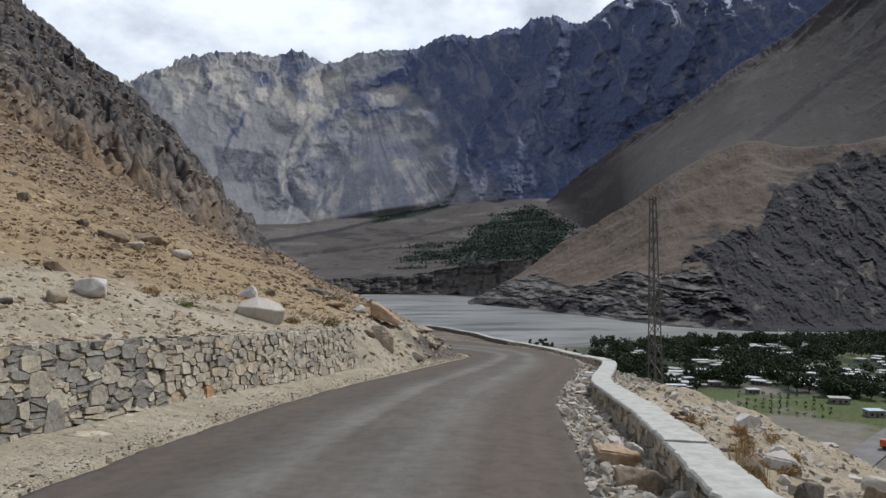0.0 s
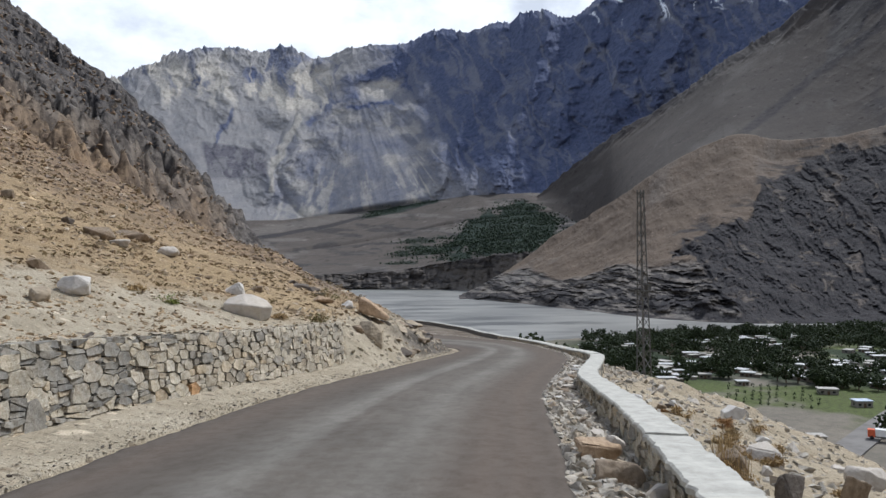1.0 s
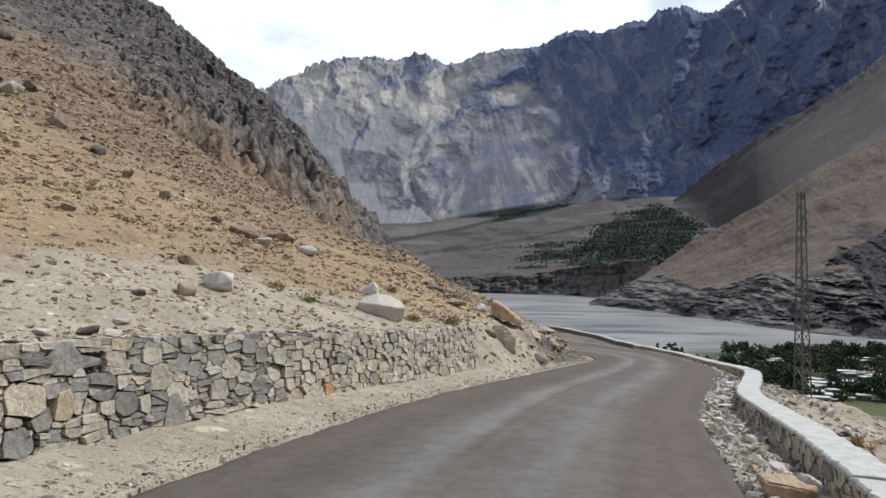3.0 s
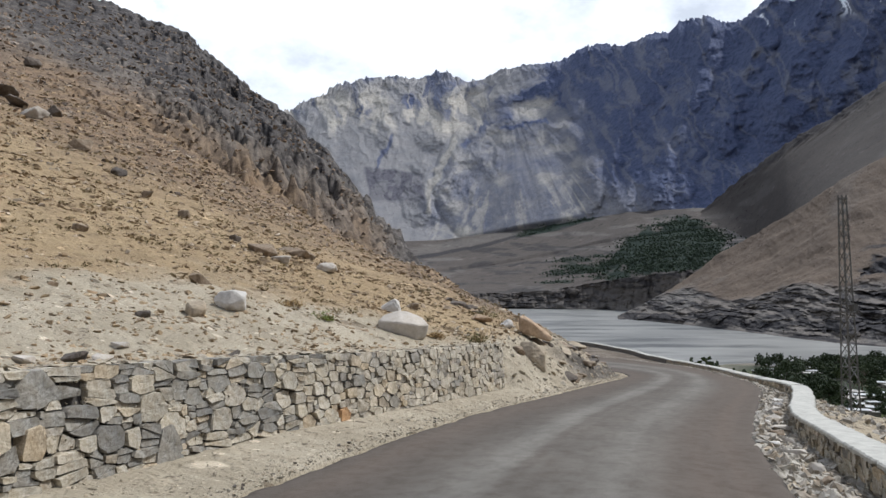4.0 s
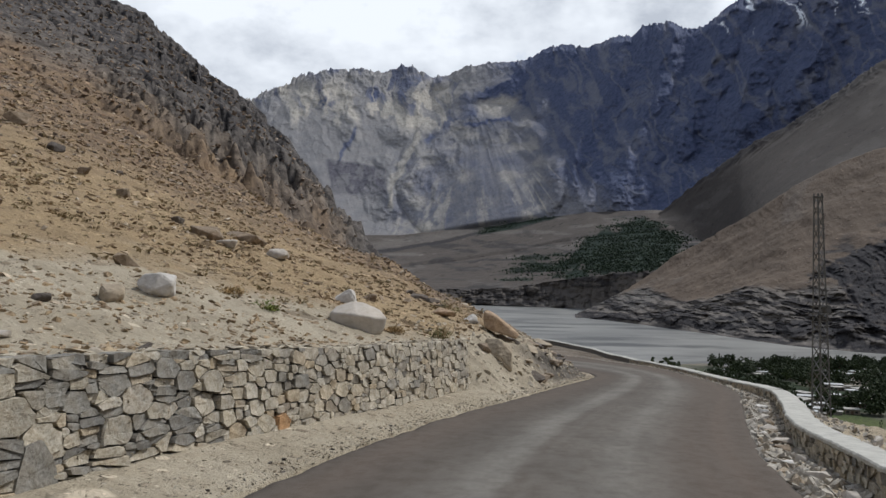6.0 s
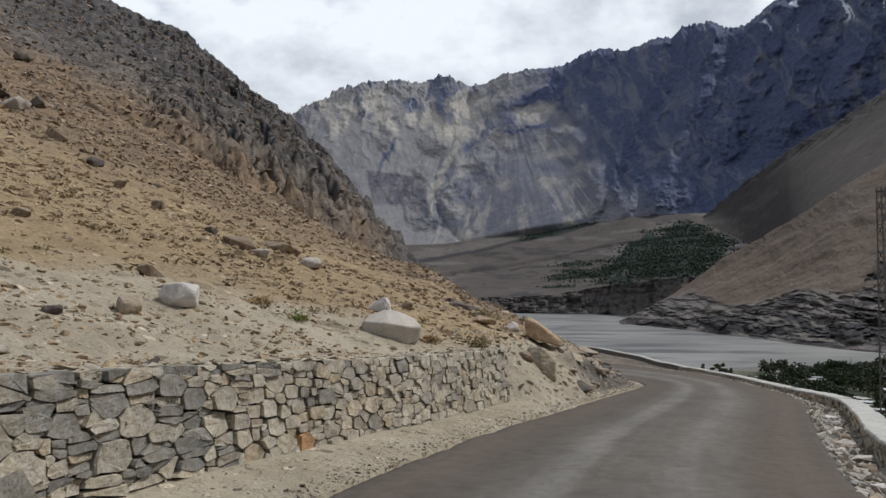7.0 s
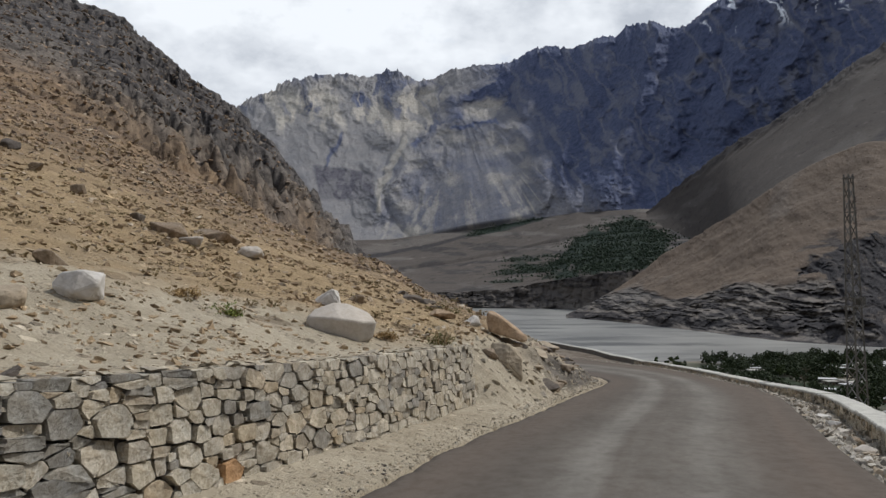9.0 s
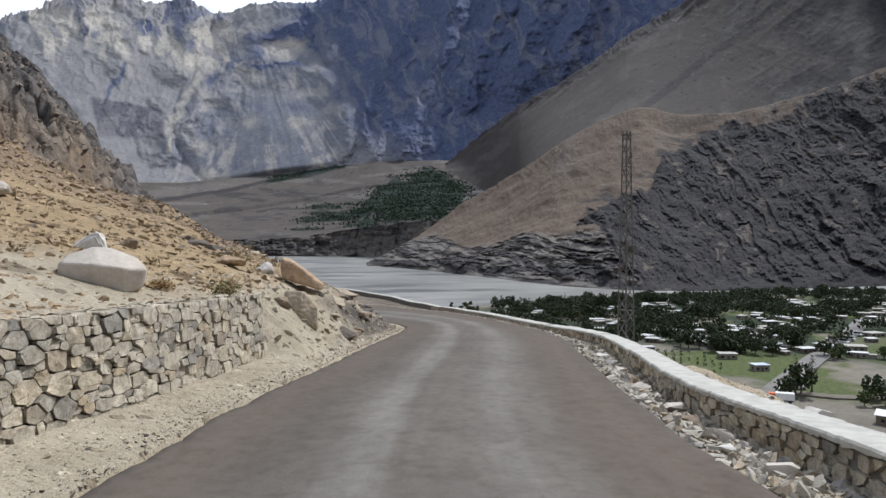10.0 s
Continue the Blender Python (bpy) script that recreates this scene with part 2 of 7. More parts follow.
_sp.operation = "MULTIPLY"
_sp.inputs[1].default_value = 0.35
_nt.links.new(_f2, _sp.inputs[0])
_f3, _h3 = noise_fac(_nt, _tc, 4.5, 9.0, 0.75, 0.44, 0.64, (1.0, 0.8, 1.0))
_c = tint(_nt, _sp.outputs[0], _c, (0.07, 0.066, 0.062))
_mu = add(_nt, "ShaderNodeMix")
_mu.data_type, _mu.blend_type = "RGBA", "MULTIPLY"
_mu.inputs["B"].default_value = (0.78, 0.76, 0.74, 1)
_nt.links.new(_f3, _mu.inputs["Factor"])
_nt.links.new(_c, _mu.inputs["A"])
_nt.links.new(_mu.outputs["Result"], _b.inputs["Base Color"])
bump(_nt, _b, ((_h2, 1.0), (_h3, 1.2), (_h1, 1.5)), 0.8, 0.008)

M_STONE = stone_mat("wall_stone", ((0.52, 0.470, 0.365), (0.43, 0.398, 0.325), (0.57, 0.520, 0.415), (0.36, 0.338, 0.285), (0.52, 0.430, 0.300),
                                   (0.55, 0.495, 0.385), (0.46, 0.420, 0.345), (0.58, 0.540, 0.445), (0.49, 0.438, 0.335)), 0.85, False, 9.0, 0.02)
M_SLATE = stone_mat("slate_stone", ((0.275, 0.264, 0.232), (0.350, 0.333, 0.288), (0.215, 0.209, 0.190), (0.305, 0.288, 0.248)), 0.8, False, 7.0, 0.02)
M_ORANGE = stone_mat("orange_stone", ((0.48, 0.280, 0.130), (0.43, 0.275, 0.150), (0.50, 0.310, 0.160)), 0.85, False, 8.0, 0.02)
# near-black wall core: the shade in open joints is put into its colour
M_SHADE = plain_mat("joint_shade", (0.09, 0.08, 0.066), (0.05, 0.045, 0.04), 0.95, 0.0, 8.0, 0.02)
M_CONC = plain_mat("coping_concrete", (0.440, 0.424, 0.372), (0.325, 0.312, 0.272), 0.9, 0.0, 5.0, 0.03)
M_MORTAR = plain_mat("lime_mortar", (0.20, 0.185, 0.16), (0.12, 0.11, 0.10), 0.95, 0.0, 6.0, 0.02)
M_PALE = stone_mat("pale_boulder", ((0.47, 0.425, 0.365), (0.44, 0.395, 0.335)), 0.88, False, 2.2, 0.012, 0.4)
M_WHITE = stone_mat("white_boulder", ((0.56, 0.53, 0.48), (0.52, 0.49, 0.445)), 0.88, False, 2.2, 0.012, 0.45)
M_BROWN = stone_mat("brown_rock", ((0.255, 0.200, 0.140), (0.285, 0.225, 0.160), (0.225, 0.172, 0.118)), 0.85, False, 3.0, 0.03)
M_TAN = stone_mat("tan_boulder", ((0.36, 0.30, 0.215), (0.34, 0.28, 0.20)), 0.88, False, 2.6, 0.014, 0.5)
M_RUST = stone_mat("rusty_rock", ((0.430, 0.310, 0.200), (0.400, 0.300, 0.200)), 0.85, False, 3.0, 0.03)
M_DKROCK = stone_mat("dark_rock", ((0.104, 0.088, 0.076), (0.152, 0.128, 0.104), (0.080, 0.070, 0.064)), 0.85, False, 3.0, 0.03)
M_GRAVEL = stone_mat("loose_gravel", ((0.45, 0.395, 0.295), (0.40, 0.352, 0.270), (0.48, 0.435, 0.340), (0.33, 0.292, 0.230), (0.43, 0.352, 0.240)), 0.9, True, 14.0, 0.01, 0.6)
M_RUBBLE = stone_mat("rubble", ((0.44, 0.405, 0.340), (0.37, 0.338, 0.280), (0.48, 0.445, 0.380), (0.29, 0.266, 0.226), (0.41, 0.335, 0.240)), 0.9, True, 12.0, 0.01, 0.7)
M_CLOD = stone_mat("slope_stone", ((0.331, 0.244, 0.146), (0.381, 0.288, 0.175), (0.234, 0.170, 0.108), (0.440, 0.350, 0.228), (0.303, 0.217, 0.128), (0.477, 0.415, 0.322)), 0.92, True, 3.0, 0.02)
M_DEBRIS = stone_mat("scree_stone", ((0.196, 0.155, 0.120), (0.299, 0.206, 0.131), (0.126, 0.106, 0.091), (0.344, 0.288, 0.230), (0.230, 0.173, 0.120)), 0.92, True, 1.5, 0.05)
M_STEEL = plain_mat("galvanised_steel", (0.15, 0.145, 0.135), (0.10, 0.096, 0.09), 0.65, 0.3, 5.0, 0.001)
M_CERAM = plain_mat("brown_ceramic", (0.09, 0.05, 0.035), (0.06, 0.035, 0.025), 0.3)
M_LEAF = stone_mat("dark_foliage", ((0.025, 0.039, 0.013), (0.036, 0.053, 0.016), (0.017, 0.030, 0.010), (0.046, 0.063, 0.022)), 0.8, True, 2.0, 0.05)
M_LEAFB = stone_mat("bright_foliage", ((0.049, 0.073, 0.020), (0.066, 0.091, 0.025), (0.038, 0.059, 0.015)), 0.8, True, 2.0, 0.05)
M_BARK = plain_mat("bark", (0.14, 0.105, 0.075), (0.09, 0.07, 0.05), 0.95, 0.0, 4.0, 0.02)
M_SHRUB = stone_mat("shrub_leaves", ((0.169, 0.176, 0.065), (0.221, 0.195, 0.078), (0.130, 0.143, 0.052), (0.260, 0.215, 0.104)), 0.85, True, 8.0, 0.01)
M_GREEN = stone_mat("green_herb", ((0.14, 0.18, 0.04), (0.19, 0.22, 0.05), (0.11, 0.15, 0.035)), 0.85, True, 8.0, 0.01)
M_DRY = stone_mat("dry_grass", ((0.42, 0.30, 0.14), (0.36, 0.25, 0.11), (0.48, 0.37, 0.20), (0.30, 0.19, 0.085)), 0.9, True, 8.0, 0.01)
M_WHITEWASH = plain_mat("whitewash", (0.27, 0.245, 0.21), (0.19, 0.17, 0.14), 0.9, 0.0, 1.5, 0.01)
M_MUD = plain_mat("mud_wall", (0.19, 0.16, 0.12), (0.13, 0.11, 0.085), 0.95, 0.0, 1.5, 0.02)
M_TINROOF = plain_mat("tin_roof", (0.50, 0.50, 0.49), (0.36, 0.36, 0.35), 0.5, 0.2, 0.8, 0.01)
M_EARTHROOF = plain_mat("earth_roof", (0.40, 0.38, 0.34), (0.29, 0.27, 0.24), 0.9, 0.0, 0.8, 0.02)
M_BLUEROOF = plain_mat("blue_tin_roof", (0.30, 0.36, 0.46), (0.55, 0.58, 0.62), 0.5, 0.2, 0.5, 0.01)
M_GLASS = plain_mat("dark_window", (0.02, 0.022, 0.025), (0.03, 0.03, 0.03), 0.15)
M_WOOD = plain_mat("door_wood", (0.12, 0.075, 0.045), (0.08, 0.05, 0.03), 0.8, 0.0, 3.0, 0.005, (1, 1, 0.2))
M_TRACK = plain_mat("valley_asphalt", (0.17, 0.16, 0.145), (0.13, 0.12, 0.11), 0.9, 0.0, 0.3, 0.02)
M_PAINT_O = plain_mat("orange_paint", (0.62, 0.13, 0.05), (0.5, 0.10, 0.04), 0.45, 0.0, 2.0, 0.001)
M_PAINT_W = plain_mat("white_paint", (0.78, 0.78, 0.76), (0.68, 0.68, 0.66), 0.4, 0.0, 2.0, 0.001)
M_RUBBER = plain_mat("tyre_rubber", (0.02, 0.02, 0.02), (0.03, 0.03, 0.03), 0.9)


# ---------- plan ----------
def table(rows):
    a = np.array(rows, float)
    return lambda v: np.interp(v, a[:, 0], a[:, 1])


def eased(tab, width):
    """A table without kinks."""
    return lambda v: sum(tab(v + k * width) for k in (-1, -0.75, -0.5, -0.25, 0, 0.25, 0.5, 0.75, 1)) / 9


ROAD_Z = table([(-40, 1.5), (58, -5.997), (66, -6.35), (140, -6.5)])
ROAD_L = table([(-40, -3.2), (-10, -3.9), (5, -4.0), (8.4, -3.93), (11.8, -3.62), (14.2, -3.36), (15.2, -3.2), (17.2, -2.9), (19.5, -2.4), (23.4, -1.5),
                (27, -0.7), (30.7, 0.18), (33.5, 0.85), (36.3, 1.35), (39, 1.25), (43, 0.4), (48, -1.6), (54, -5.0), (61, -11), (70, -20)])
ROAD_R = table([(-40, -1.5), (-10, 0.3), (0, 0.75), (6.4, 1.38), (8.8, 1.72), (12.3, 2.12), (14.6, 2.38), (16.2, 2.75), (18.4, 3.2), (22.2, 4.12),
                (24, 4.55), (28, 5.5), (32, 5.98), (36, 6.02), (45, 6.1), (52, 5.75), (58, 4.5), (64, 2.0), (70, -2.5), (78, -10), (88, -20)])
WALL_X = table([(-12, -5.1), (0, -5.35), (8, -5.42), (10.5, -5.32), (12.4, -4.98), (14.3, -4.56), (16.5, -4.12), (19, -3.64), (21, -3.3), (23.6, -2.85), (26, -2.4)])
WALL_TOP = table([(-12, 0.39), (0, -0.36), (9.5, -0.94), (16.2, -1.40), (23.4, -1.80)])
PARA_X = table([(-40, -0.6), (-10, 0.95), (0, 1.55), (4, 1.9), (5.6, 2.1), (8.2, 2.5), (11, 2.87), (13, 3.06), (15.5, 3.32), (16.6, 3.46), (18.3, 3.82), (21, 4.58),
                (24.6, 5.52), (26.5, 5.95), (29, 6.18), (33, 6.15), (36, 6.2), (45, 6.3), (56, 5.9), (64, 4.9), (71, 3.2), (79.5, -0.46), (90, -8)])
WALL_END = 23.4

# crest of the hill above the road: bearing, rise in degrees; bearing, metres
CREST_EL = table([(-180, 12), (-110, 18), (-60, 21.5), (-48, 21.7), (-44, 21.4), (-38.3, 20.9), (-35, 19.9), (-31.7, 19.2), (-28, 16.4), (-24.5, 14.1), (-21, 11.2), (-18.7, 8.2),
                  (-15.9, 6.7), (-14.2, 6.2), (-12.4, 5.0), (-10.8, 2.3), (-9.3, 0.5), (-7.9, -0.6), (-6.2, -1.7), (-3.9, -3.0), (-1.1, -4.4), (0.3, -5.6), (3, -6.5), (20, -7)])
CREST_R = table([(-180, 160), (-60, 260), (-38, 250), (-28, 230), (-20, 190), (-14, 130), (-10, 84), (-8, 62), (-6, 51), (-3, 45), (0, 42), (20, 40)])
ROCK_EL = table([(-180, 12), (-60, 17.5), (-47.8, 18), (-42.5, 17.8), (-36.5, 15.7), (-32.3, 14.0), (-27.9, 11.8), (-23.4, 9.6), (-18.9, 7.3), (-14, 4.6), (-11, 1.6), (-8, -2), (20, -9)])
GREY_EL = table([(-180, 10), (-60, 16), (-47.8, 16.4), (-40.4, 15), (-32.3, 12.2), (-23.4, 8.3), (-18, 5.6), (-12.5, 2.2), (-8, -2), (20, -9)])
SCREE_EL = table([(-180, 8), (-60, 13.5), (-47.8, 14), (-40.4, 11.2), (-32.3, 8), (-25.6, 5.4), (-18, 2.8), (-12, 0.2), (-8, -2.5), (20, -9)])

PALE_EL = table([(-180, 2), (-60, 2), (-45, 1.6), (-30, 0.2), (-20, -1.2), (-12, -2.4), (-6, -3.6), (20, -4)])


# ---------- noise ----------
def lattice(ix, iy, seed):
    h = (ix.astype(np.int64) * 374761393 + iy.astype(np.int64) * 668265263 + seed * 1442695041) & 0xFFFFFFFF
    h = ((h ^ (h >> 13)) * 1274126177) & 0xFFFFFFFF
    return ((h ^ (h >> 16)) & 0xFFFF) / 65535.0


def value_noise(x, y, seed=0):
    ix, iy = np.floor(x), np.floor(y)
    fx, fy = x - ix, y - iy
    fx, fy = fx * fx * fx * (fx * (fx * 6 - 15) + 10), fy * fy * fy * (fy * (fy * 6 - 15) + 10)
    a, b = lattice(ix, iy, seed), lattice(ix + 1, iy, seed)
    c, d = lattice(ix, iy + 1, seed), lattice(ix + 1, iy + 1, seed)
    return (a + (b - a) * fx) * (1 - fy) + (c + (d - c) * fx) * fy


def fbm(x, y, octaves=5, seed=0, gain=0.5):
    total, amp, norm = 0.0, 1.0, 0.0
    for k in range(octaves):
        total = total + amp * (value_noise(x * 1.97**k + 17.3 * k, y * 1.97**k + 9.1 * k, seed + k) * 2 - 1)
        norm += amp
        amp *= gain
    return total / norm


def ridged(x, y, octaves=5, seed=0, gain=0.55):
    total, amp, norm = 0.0, 1.0, 0.0
    for k in range(octaves):
        n = 1 - np.abs(value_noise(x * 2.03**k + 5.3 * k, y * 2.03**k + 3.7 * k, seed + k) * 2 - 1)
        total = total + amp * n * n
        norm += amp
        amp *= gain
    return total / norm


def blocks(x, y, seed=0):
    """Broken rock: uneven cells, each at a height of its own."""
    ix, iy = np.floor(x), np.floor(y)
    best, val = np.full(np.shape(x), 9.0), np.zeros(np.shape(x))
    for dx in (-1, 0, 1):
        for dy in (-1, 0, 1):
            cx, cy = ix + dx, iy + dy
            d = (cx + lattice(cx, cy, seed) - x) ** 2 + (cy + lattice(cx, cy, seed + 1) - y) ** 2
            near = d < best
            best, val = np.where(near, d, best), np.where(near, lattice(cx, cy, seed + 2), val)
    return val - 0.5


def step(a, b, v):
    t = np.clip((v - a) / (b - a), 0, 1)
    return t * t * (3 - 2 * t)


def smax(a, b, k):
    return 0.5 * (a + b + np.sqrt((a - b) ** 2 + k * k))


def smin(a, b, k):
    return 0.5 * (a + b - np.sqrt((a - b) ** 2 + k * k))


def near_height(x, y, masks=False):
    """The ground round the road: hill, shoulder, road bed and the slope below the parapet."""
    x, y = np.asarray(x, float), np.asarray(y, float)
    r, az = np.hypot(x, y) + 1e-6, np.degrees(np.arctan2(x, y))
    rz, xl, xr, xp, xw = ROAD_Z(y), ROAD_L(y), ROAD_R(y), PARA_X(y), WALL_X(y)
    # hill
    lump = 0.22 * fbm(x / 5, y / 5, 4, 3) + 0.12 * fbm(x / 1.1, y / 1.1, 4, 8) + 0.03 * fbm(x / 0.3, y / 0.3, 3, 5)
    plane = -3.98 - 0.32 * x + 0.042 * y
    jag = 0.40 * fbm(az * 1.1, az * 0 + 3.3, 5, 21, 0.6) * step(-5, -11, az)
    tc, rc, r0 = np.tan(np.radians(CREST_EL(az))), CREST_R(az), 30.0
    rr = np.maximum(r, r0)
    scale = r0 / r
    t0 = np.where(r > r0, (-3.98 - 0.32 * x * scale + 0.042 * y * scale) / r0, plane / r)
    k = np.clip(np.log(rr / r0) / np.log(np.maximum(rc, r0 * 1.05) / r0), 0, 1)
    far_z = rr * (t0 + (tc - t0) * k ** 1.05 + np.radians(jag) * step(0.965, 1.0, k))
    hill = np.where(r > r0, far_z, plane)
    el = np.degrees(np.arctan2(hill, r))
    wob = 0.8 * fbm(az / 2.2, np.log(r) * 7, 4, 33)
    rock = step(-1.2, 2.0, el + 1.6 * wob - ROCK_EL(az) - 0.5) * step(32, 48, r)
    grey = step(-1.0, 1.7, el + 1.3 * wob - GREY_EL(az) - 0.7) * step(32, 60, r)
    scree = step(-3.0, 1.6, el + 1.6 * wob - SCREE_EL(az)) * step(24, 45, r)
    edge = step(1.0, 0.95, k)
    px, py = x * 0.80 + y * 0.60, -x * 0.60 + y * 0.80
    px, py = px + 6 * fbm(x / 17, y / 17, 3, 45), py + 6 * fbm(x / 17, y / 17, 3, 46)
    crag = ridged(px / 30, py / 17, 6, 44, 0.66)
    block = blocks(px / 7, py / 4.5, 47) + 0.5 * blocks(px / 2.6, py / 1.9, 48)
    calm = 0.15 + 0.85 * step(-12, -34, az)
    hill = hill + calm * rock * edge * ((crag - 0.42) * 0.008 * r + 0.0055 * r * block + 0.003 * r * fbm(px / 5, py / 4, 4, 12, 0.65))
    hill = hill + calm * (grey + 0.5 * scree) * (1 - rock) * edge * 0.005 * r * blocks(px / 3.5, py / 2.4, 49)
    hill = hill + calm * grey * (1 - rock) * edge * 0.006 * r * fbm(px / 9, py / 6, 5, 13)
    hill = hill + lump * (1 - 0.6 * rock) * (1 + 0.5 * step(25, 80, r) * calm)
    back = rc * (tc + np.radians(jag)) - (r - rc) * 0.6
    hill = np.where(r > rc, back + 0.4 * lump, hill)
    hill = np.where((y > 30) & (r > rc), np.maximum(hill, rz - 0.3), hill)
    # bank between road and hill
    bench = smax(hill, WALL_TOP(np.minimum(y, WALL_END)) - 0.02 + 0.02 * lump, 0.12)
    bench = np.where(y > WALL_END, bench + (hill - bench) * step(WALL_END, WALL_END + 4, y), bench)
    inside = step(0.02, -0.12, x - (xw - 0.22))
    shoulder = rz + 0.02 + 0.16 * np.clip((xl - x) / np.maximum(xl - xw, 0.3), 0, 1.2) + 0.25 * lump * step(0.1, 0.6, xl - x)
    walled = np.where(inside > 0, shoulder + (bench - shoulder) * inside, shoulder)
    crumble = step(29, 32, y) * step(46, 42, y) * (ridged(x / 0.9 + y / 2.2, y / 1.1, 4, 73) - 0.4)
    cut = rz + 0.05 + 0.55 * crumble * step(0.3, 0.9, xl - x) + np.maximum(xl - 0.55 - x, 0) * (0.85 + 0.25 * fbm(y / 2.1, x / 3, 3, 71)) + 0.5 * lump * step(0.3, 1.2, xl - x)
    open_bank = smin(np.where(r < rc + 3, bench, hill), cut, 0.25)
    past = step(WALL_END - 0.25, WALL_END + 0.5, y + 0.1 * lump)
    left = walled * (1 - past) + open_bank * past
    # right of the road
    gap = np.clip((x - xr) / np.maximum(xp - xr, 0.15), 0, 1)
    verge = rz - 0.03 - 0.14 * gap + 0.16 * lump * gap
    d = np.maximum(x - xp - 0.5, 0)
    fall = rz - 0.30 - 0.27 * np.minimum(d, 12) - 0.012 * np.minimum(d, 12) ** 2 - 0.85 * np.maximum(d - 12, 0)
    fall = fall + 1.6 * lump * step(0.3, 2.5, d) + 0.35 * fbm(x / 2.6, y / 2.6, 4, 61) * step(1, 4, d)
    right = np.where(x < xp + 0.5, verge, fall)
    z = np.where(x < xl, left, np.where(x < xr, rz - 0.05, right))
    z = z - step(-9, -4, az) * 0.8 * np.maximum(y - 84, 0)
    z = np.maximum(z, -60)
    if not masks:
        return z
    on_hill = (x < xl).astype(float)
    ledge = step(29, 31.5, y) * step(45, 42, y) * step(0.25, 0.7, rz * 0 + xl - x) * step(2.2, 1.2, xl - x + 0.8 * fbm(y / 1.5, x, 3, 72)) * step(-9, -5, az)
    pale = on_hill * (1 - step(-0.8, 0.9, el - PALE_EL(az) + 2.2 * fbm(x / 4, y / 4, 5, 90))) + on_hill * step(WALL_END, WALL_END + 2, y) * step(-0.3, 0.3, hill - cut)
    pale = np.clip(pale + (x > xl) * 0.75 + on_hill * step(-0.2, 0.3, x - xw) * 1.0, 0, 1)
    beyond = (x > xr) * step(40, 50, y) * (x < xp + 0.4)
    return z, {"pale": pale * (1 - beyond), "scree": scree * on_hill, "grey": grey * on_hill + 0.85 * beyond, "rock": np.clip(rock * on_hill + 0.8 * ledge, 0, 1)}


# ---------- mesh helpers ----------
def grid_mesh(name, X, Y, Z, material, masks=None, smooth=True):
    n, m = X.shape
    me = bpy.data.meshes.new(name)
    idx = np.arange(n * m).reshape(n, m)
    quads = np.stack([idx[:-1, :-1], idx[1:, :-1], idx[1:, 1:], idx[:-1, 1:]], -1).reshape(-1, 4)
    me.vertices.add(n * m)
    me.vertices.foreach_set("co", np.stack([X, Y, Z], -1).astype(np.float32).ravel())
    me.loops.add(quads.size)
    me.loops.foreach_set("vertex_index", quads.astype(np.int32).ravel())
    me.polygons.add(len(quads))
    me.polygons.foreach_set("loop_start", np.arange(0, quads.size, 4, dtype=np.int32))
    me.polygons.foreach_set("use_smooth", np.full(len(quads), smooth))
    for key, v in (masks or {}).items():
        me.attributes.new(key, "FLOAT", "POINT").data.foreach_set("value", np.asarray(v, np.float32).ravel())
    me.update(calc_edges=True)
    me.materials.append(material)
    return me


def soup_mesh(name, verts, faces, material, smooth=False):
    """A mesh from an array of triangle corners."""
    me = bpy.data.meshes.new(name)
    me.vertices.add(len(verts))
    me.vertices.foreach_set("co", np.asarray(verts, np.float32).ravel())
    me.loops.add(faces.size)
    me.loops.foreach_set("vertex_index", np.asarray(faces, np.int32).ravel())
    me.polygons.add(len(faces))
    me.polygons.foreach_set("loop_start", np.arange(0, faces.size, 3, dtype=np.int32))
    me.polygons.foreach_set("use_smooth", np.full(len(faces), smooth))
    me.update(calc_edges=True)
    me.materials.append(material)
    return me


def finish(bm, name, material, smooth=False):
    me = bpy.data.meshes.new(name)
    bm.normal_update()
    bm.to_mesh(me)
    bm.free()
    me.materials.append(material)
    if smooth:
        me.polygons.foreach_set("use_smooth", np.full(len(me.polygons), True))
    return me


def part(name, mesh_or_bm, material, parent, label="", smooth=False):
    me = finish(mesh_or_bm, name, material, smooth) if isinstance(mesh_or_bm, bmesh.types.BMesh) else mesh_or_bm
    ob = new(name, me)
    ob.parent = parent
    return tagged(ob, label)


def box(bm, lo, hi, bevel=0.0):
    m = Matrix.Translation([(a + b) / 2 for a, b in zip(lo, hi)]) @ Matrix.Diagonal([b - a for a, b in zip(lo, hi)] + [1])
    made = bmesh.ops.create_cube(bm, size=1, matrix=m)["verts"]
    if bevel:
        edges = list({e for v in made for e in v.link_edges})
        bmesh.ops.bevel(bm, geom=edges, offset=bevel, segments=2, affect="EDGES")
    return bm


def bar(bm, a, b, w, t=None):
    """A steel angle or rod between two points."""
    a, b = Vector(a), Vector(b)
    d = b - a
    m = Matrix.Translation((a + b) / 2) @ d.to_track_quat("Z", "Y").to_matrix().to_4x4() @ Matrix.Diagonal((w, t or w, d.length, 1))
    bmesh.ops.create_cube(bm, size=1, matrix=m)


def hull_points(rng, n, dims, boxy=0.5):
    p = rng.normal(size=(n, 3))
    p /= np.linalg.norm(p, axis=1)[:, None]
    p = np.sign(p) * np.abs(p) ** (1 - 0.45 * boxy)
    return p * (0.85 + 0.25 * rng.random((n, 1))) * np.array(dims) / 2


def hull_bm(points):
    bm = bmesh.new()
    for p in points:
        bm.verts.new(p)
    out = bmesh.ops.convex_hull(bm, input=bm.verts)
    bmesh.ops.delete(bm, geom=[v for v in bm.verts if not v.link_faces], context="VERTS")
    return bm


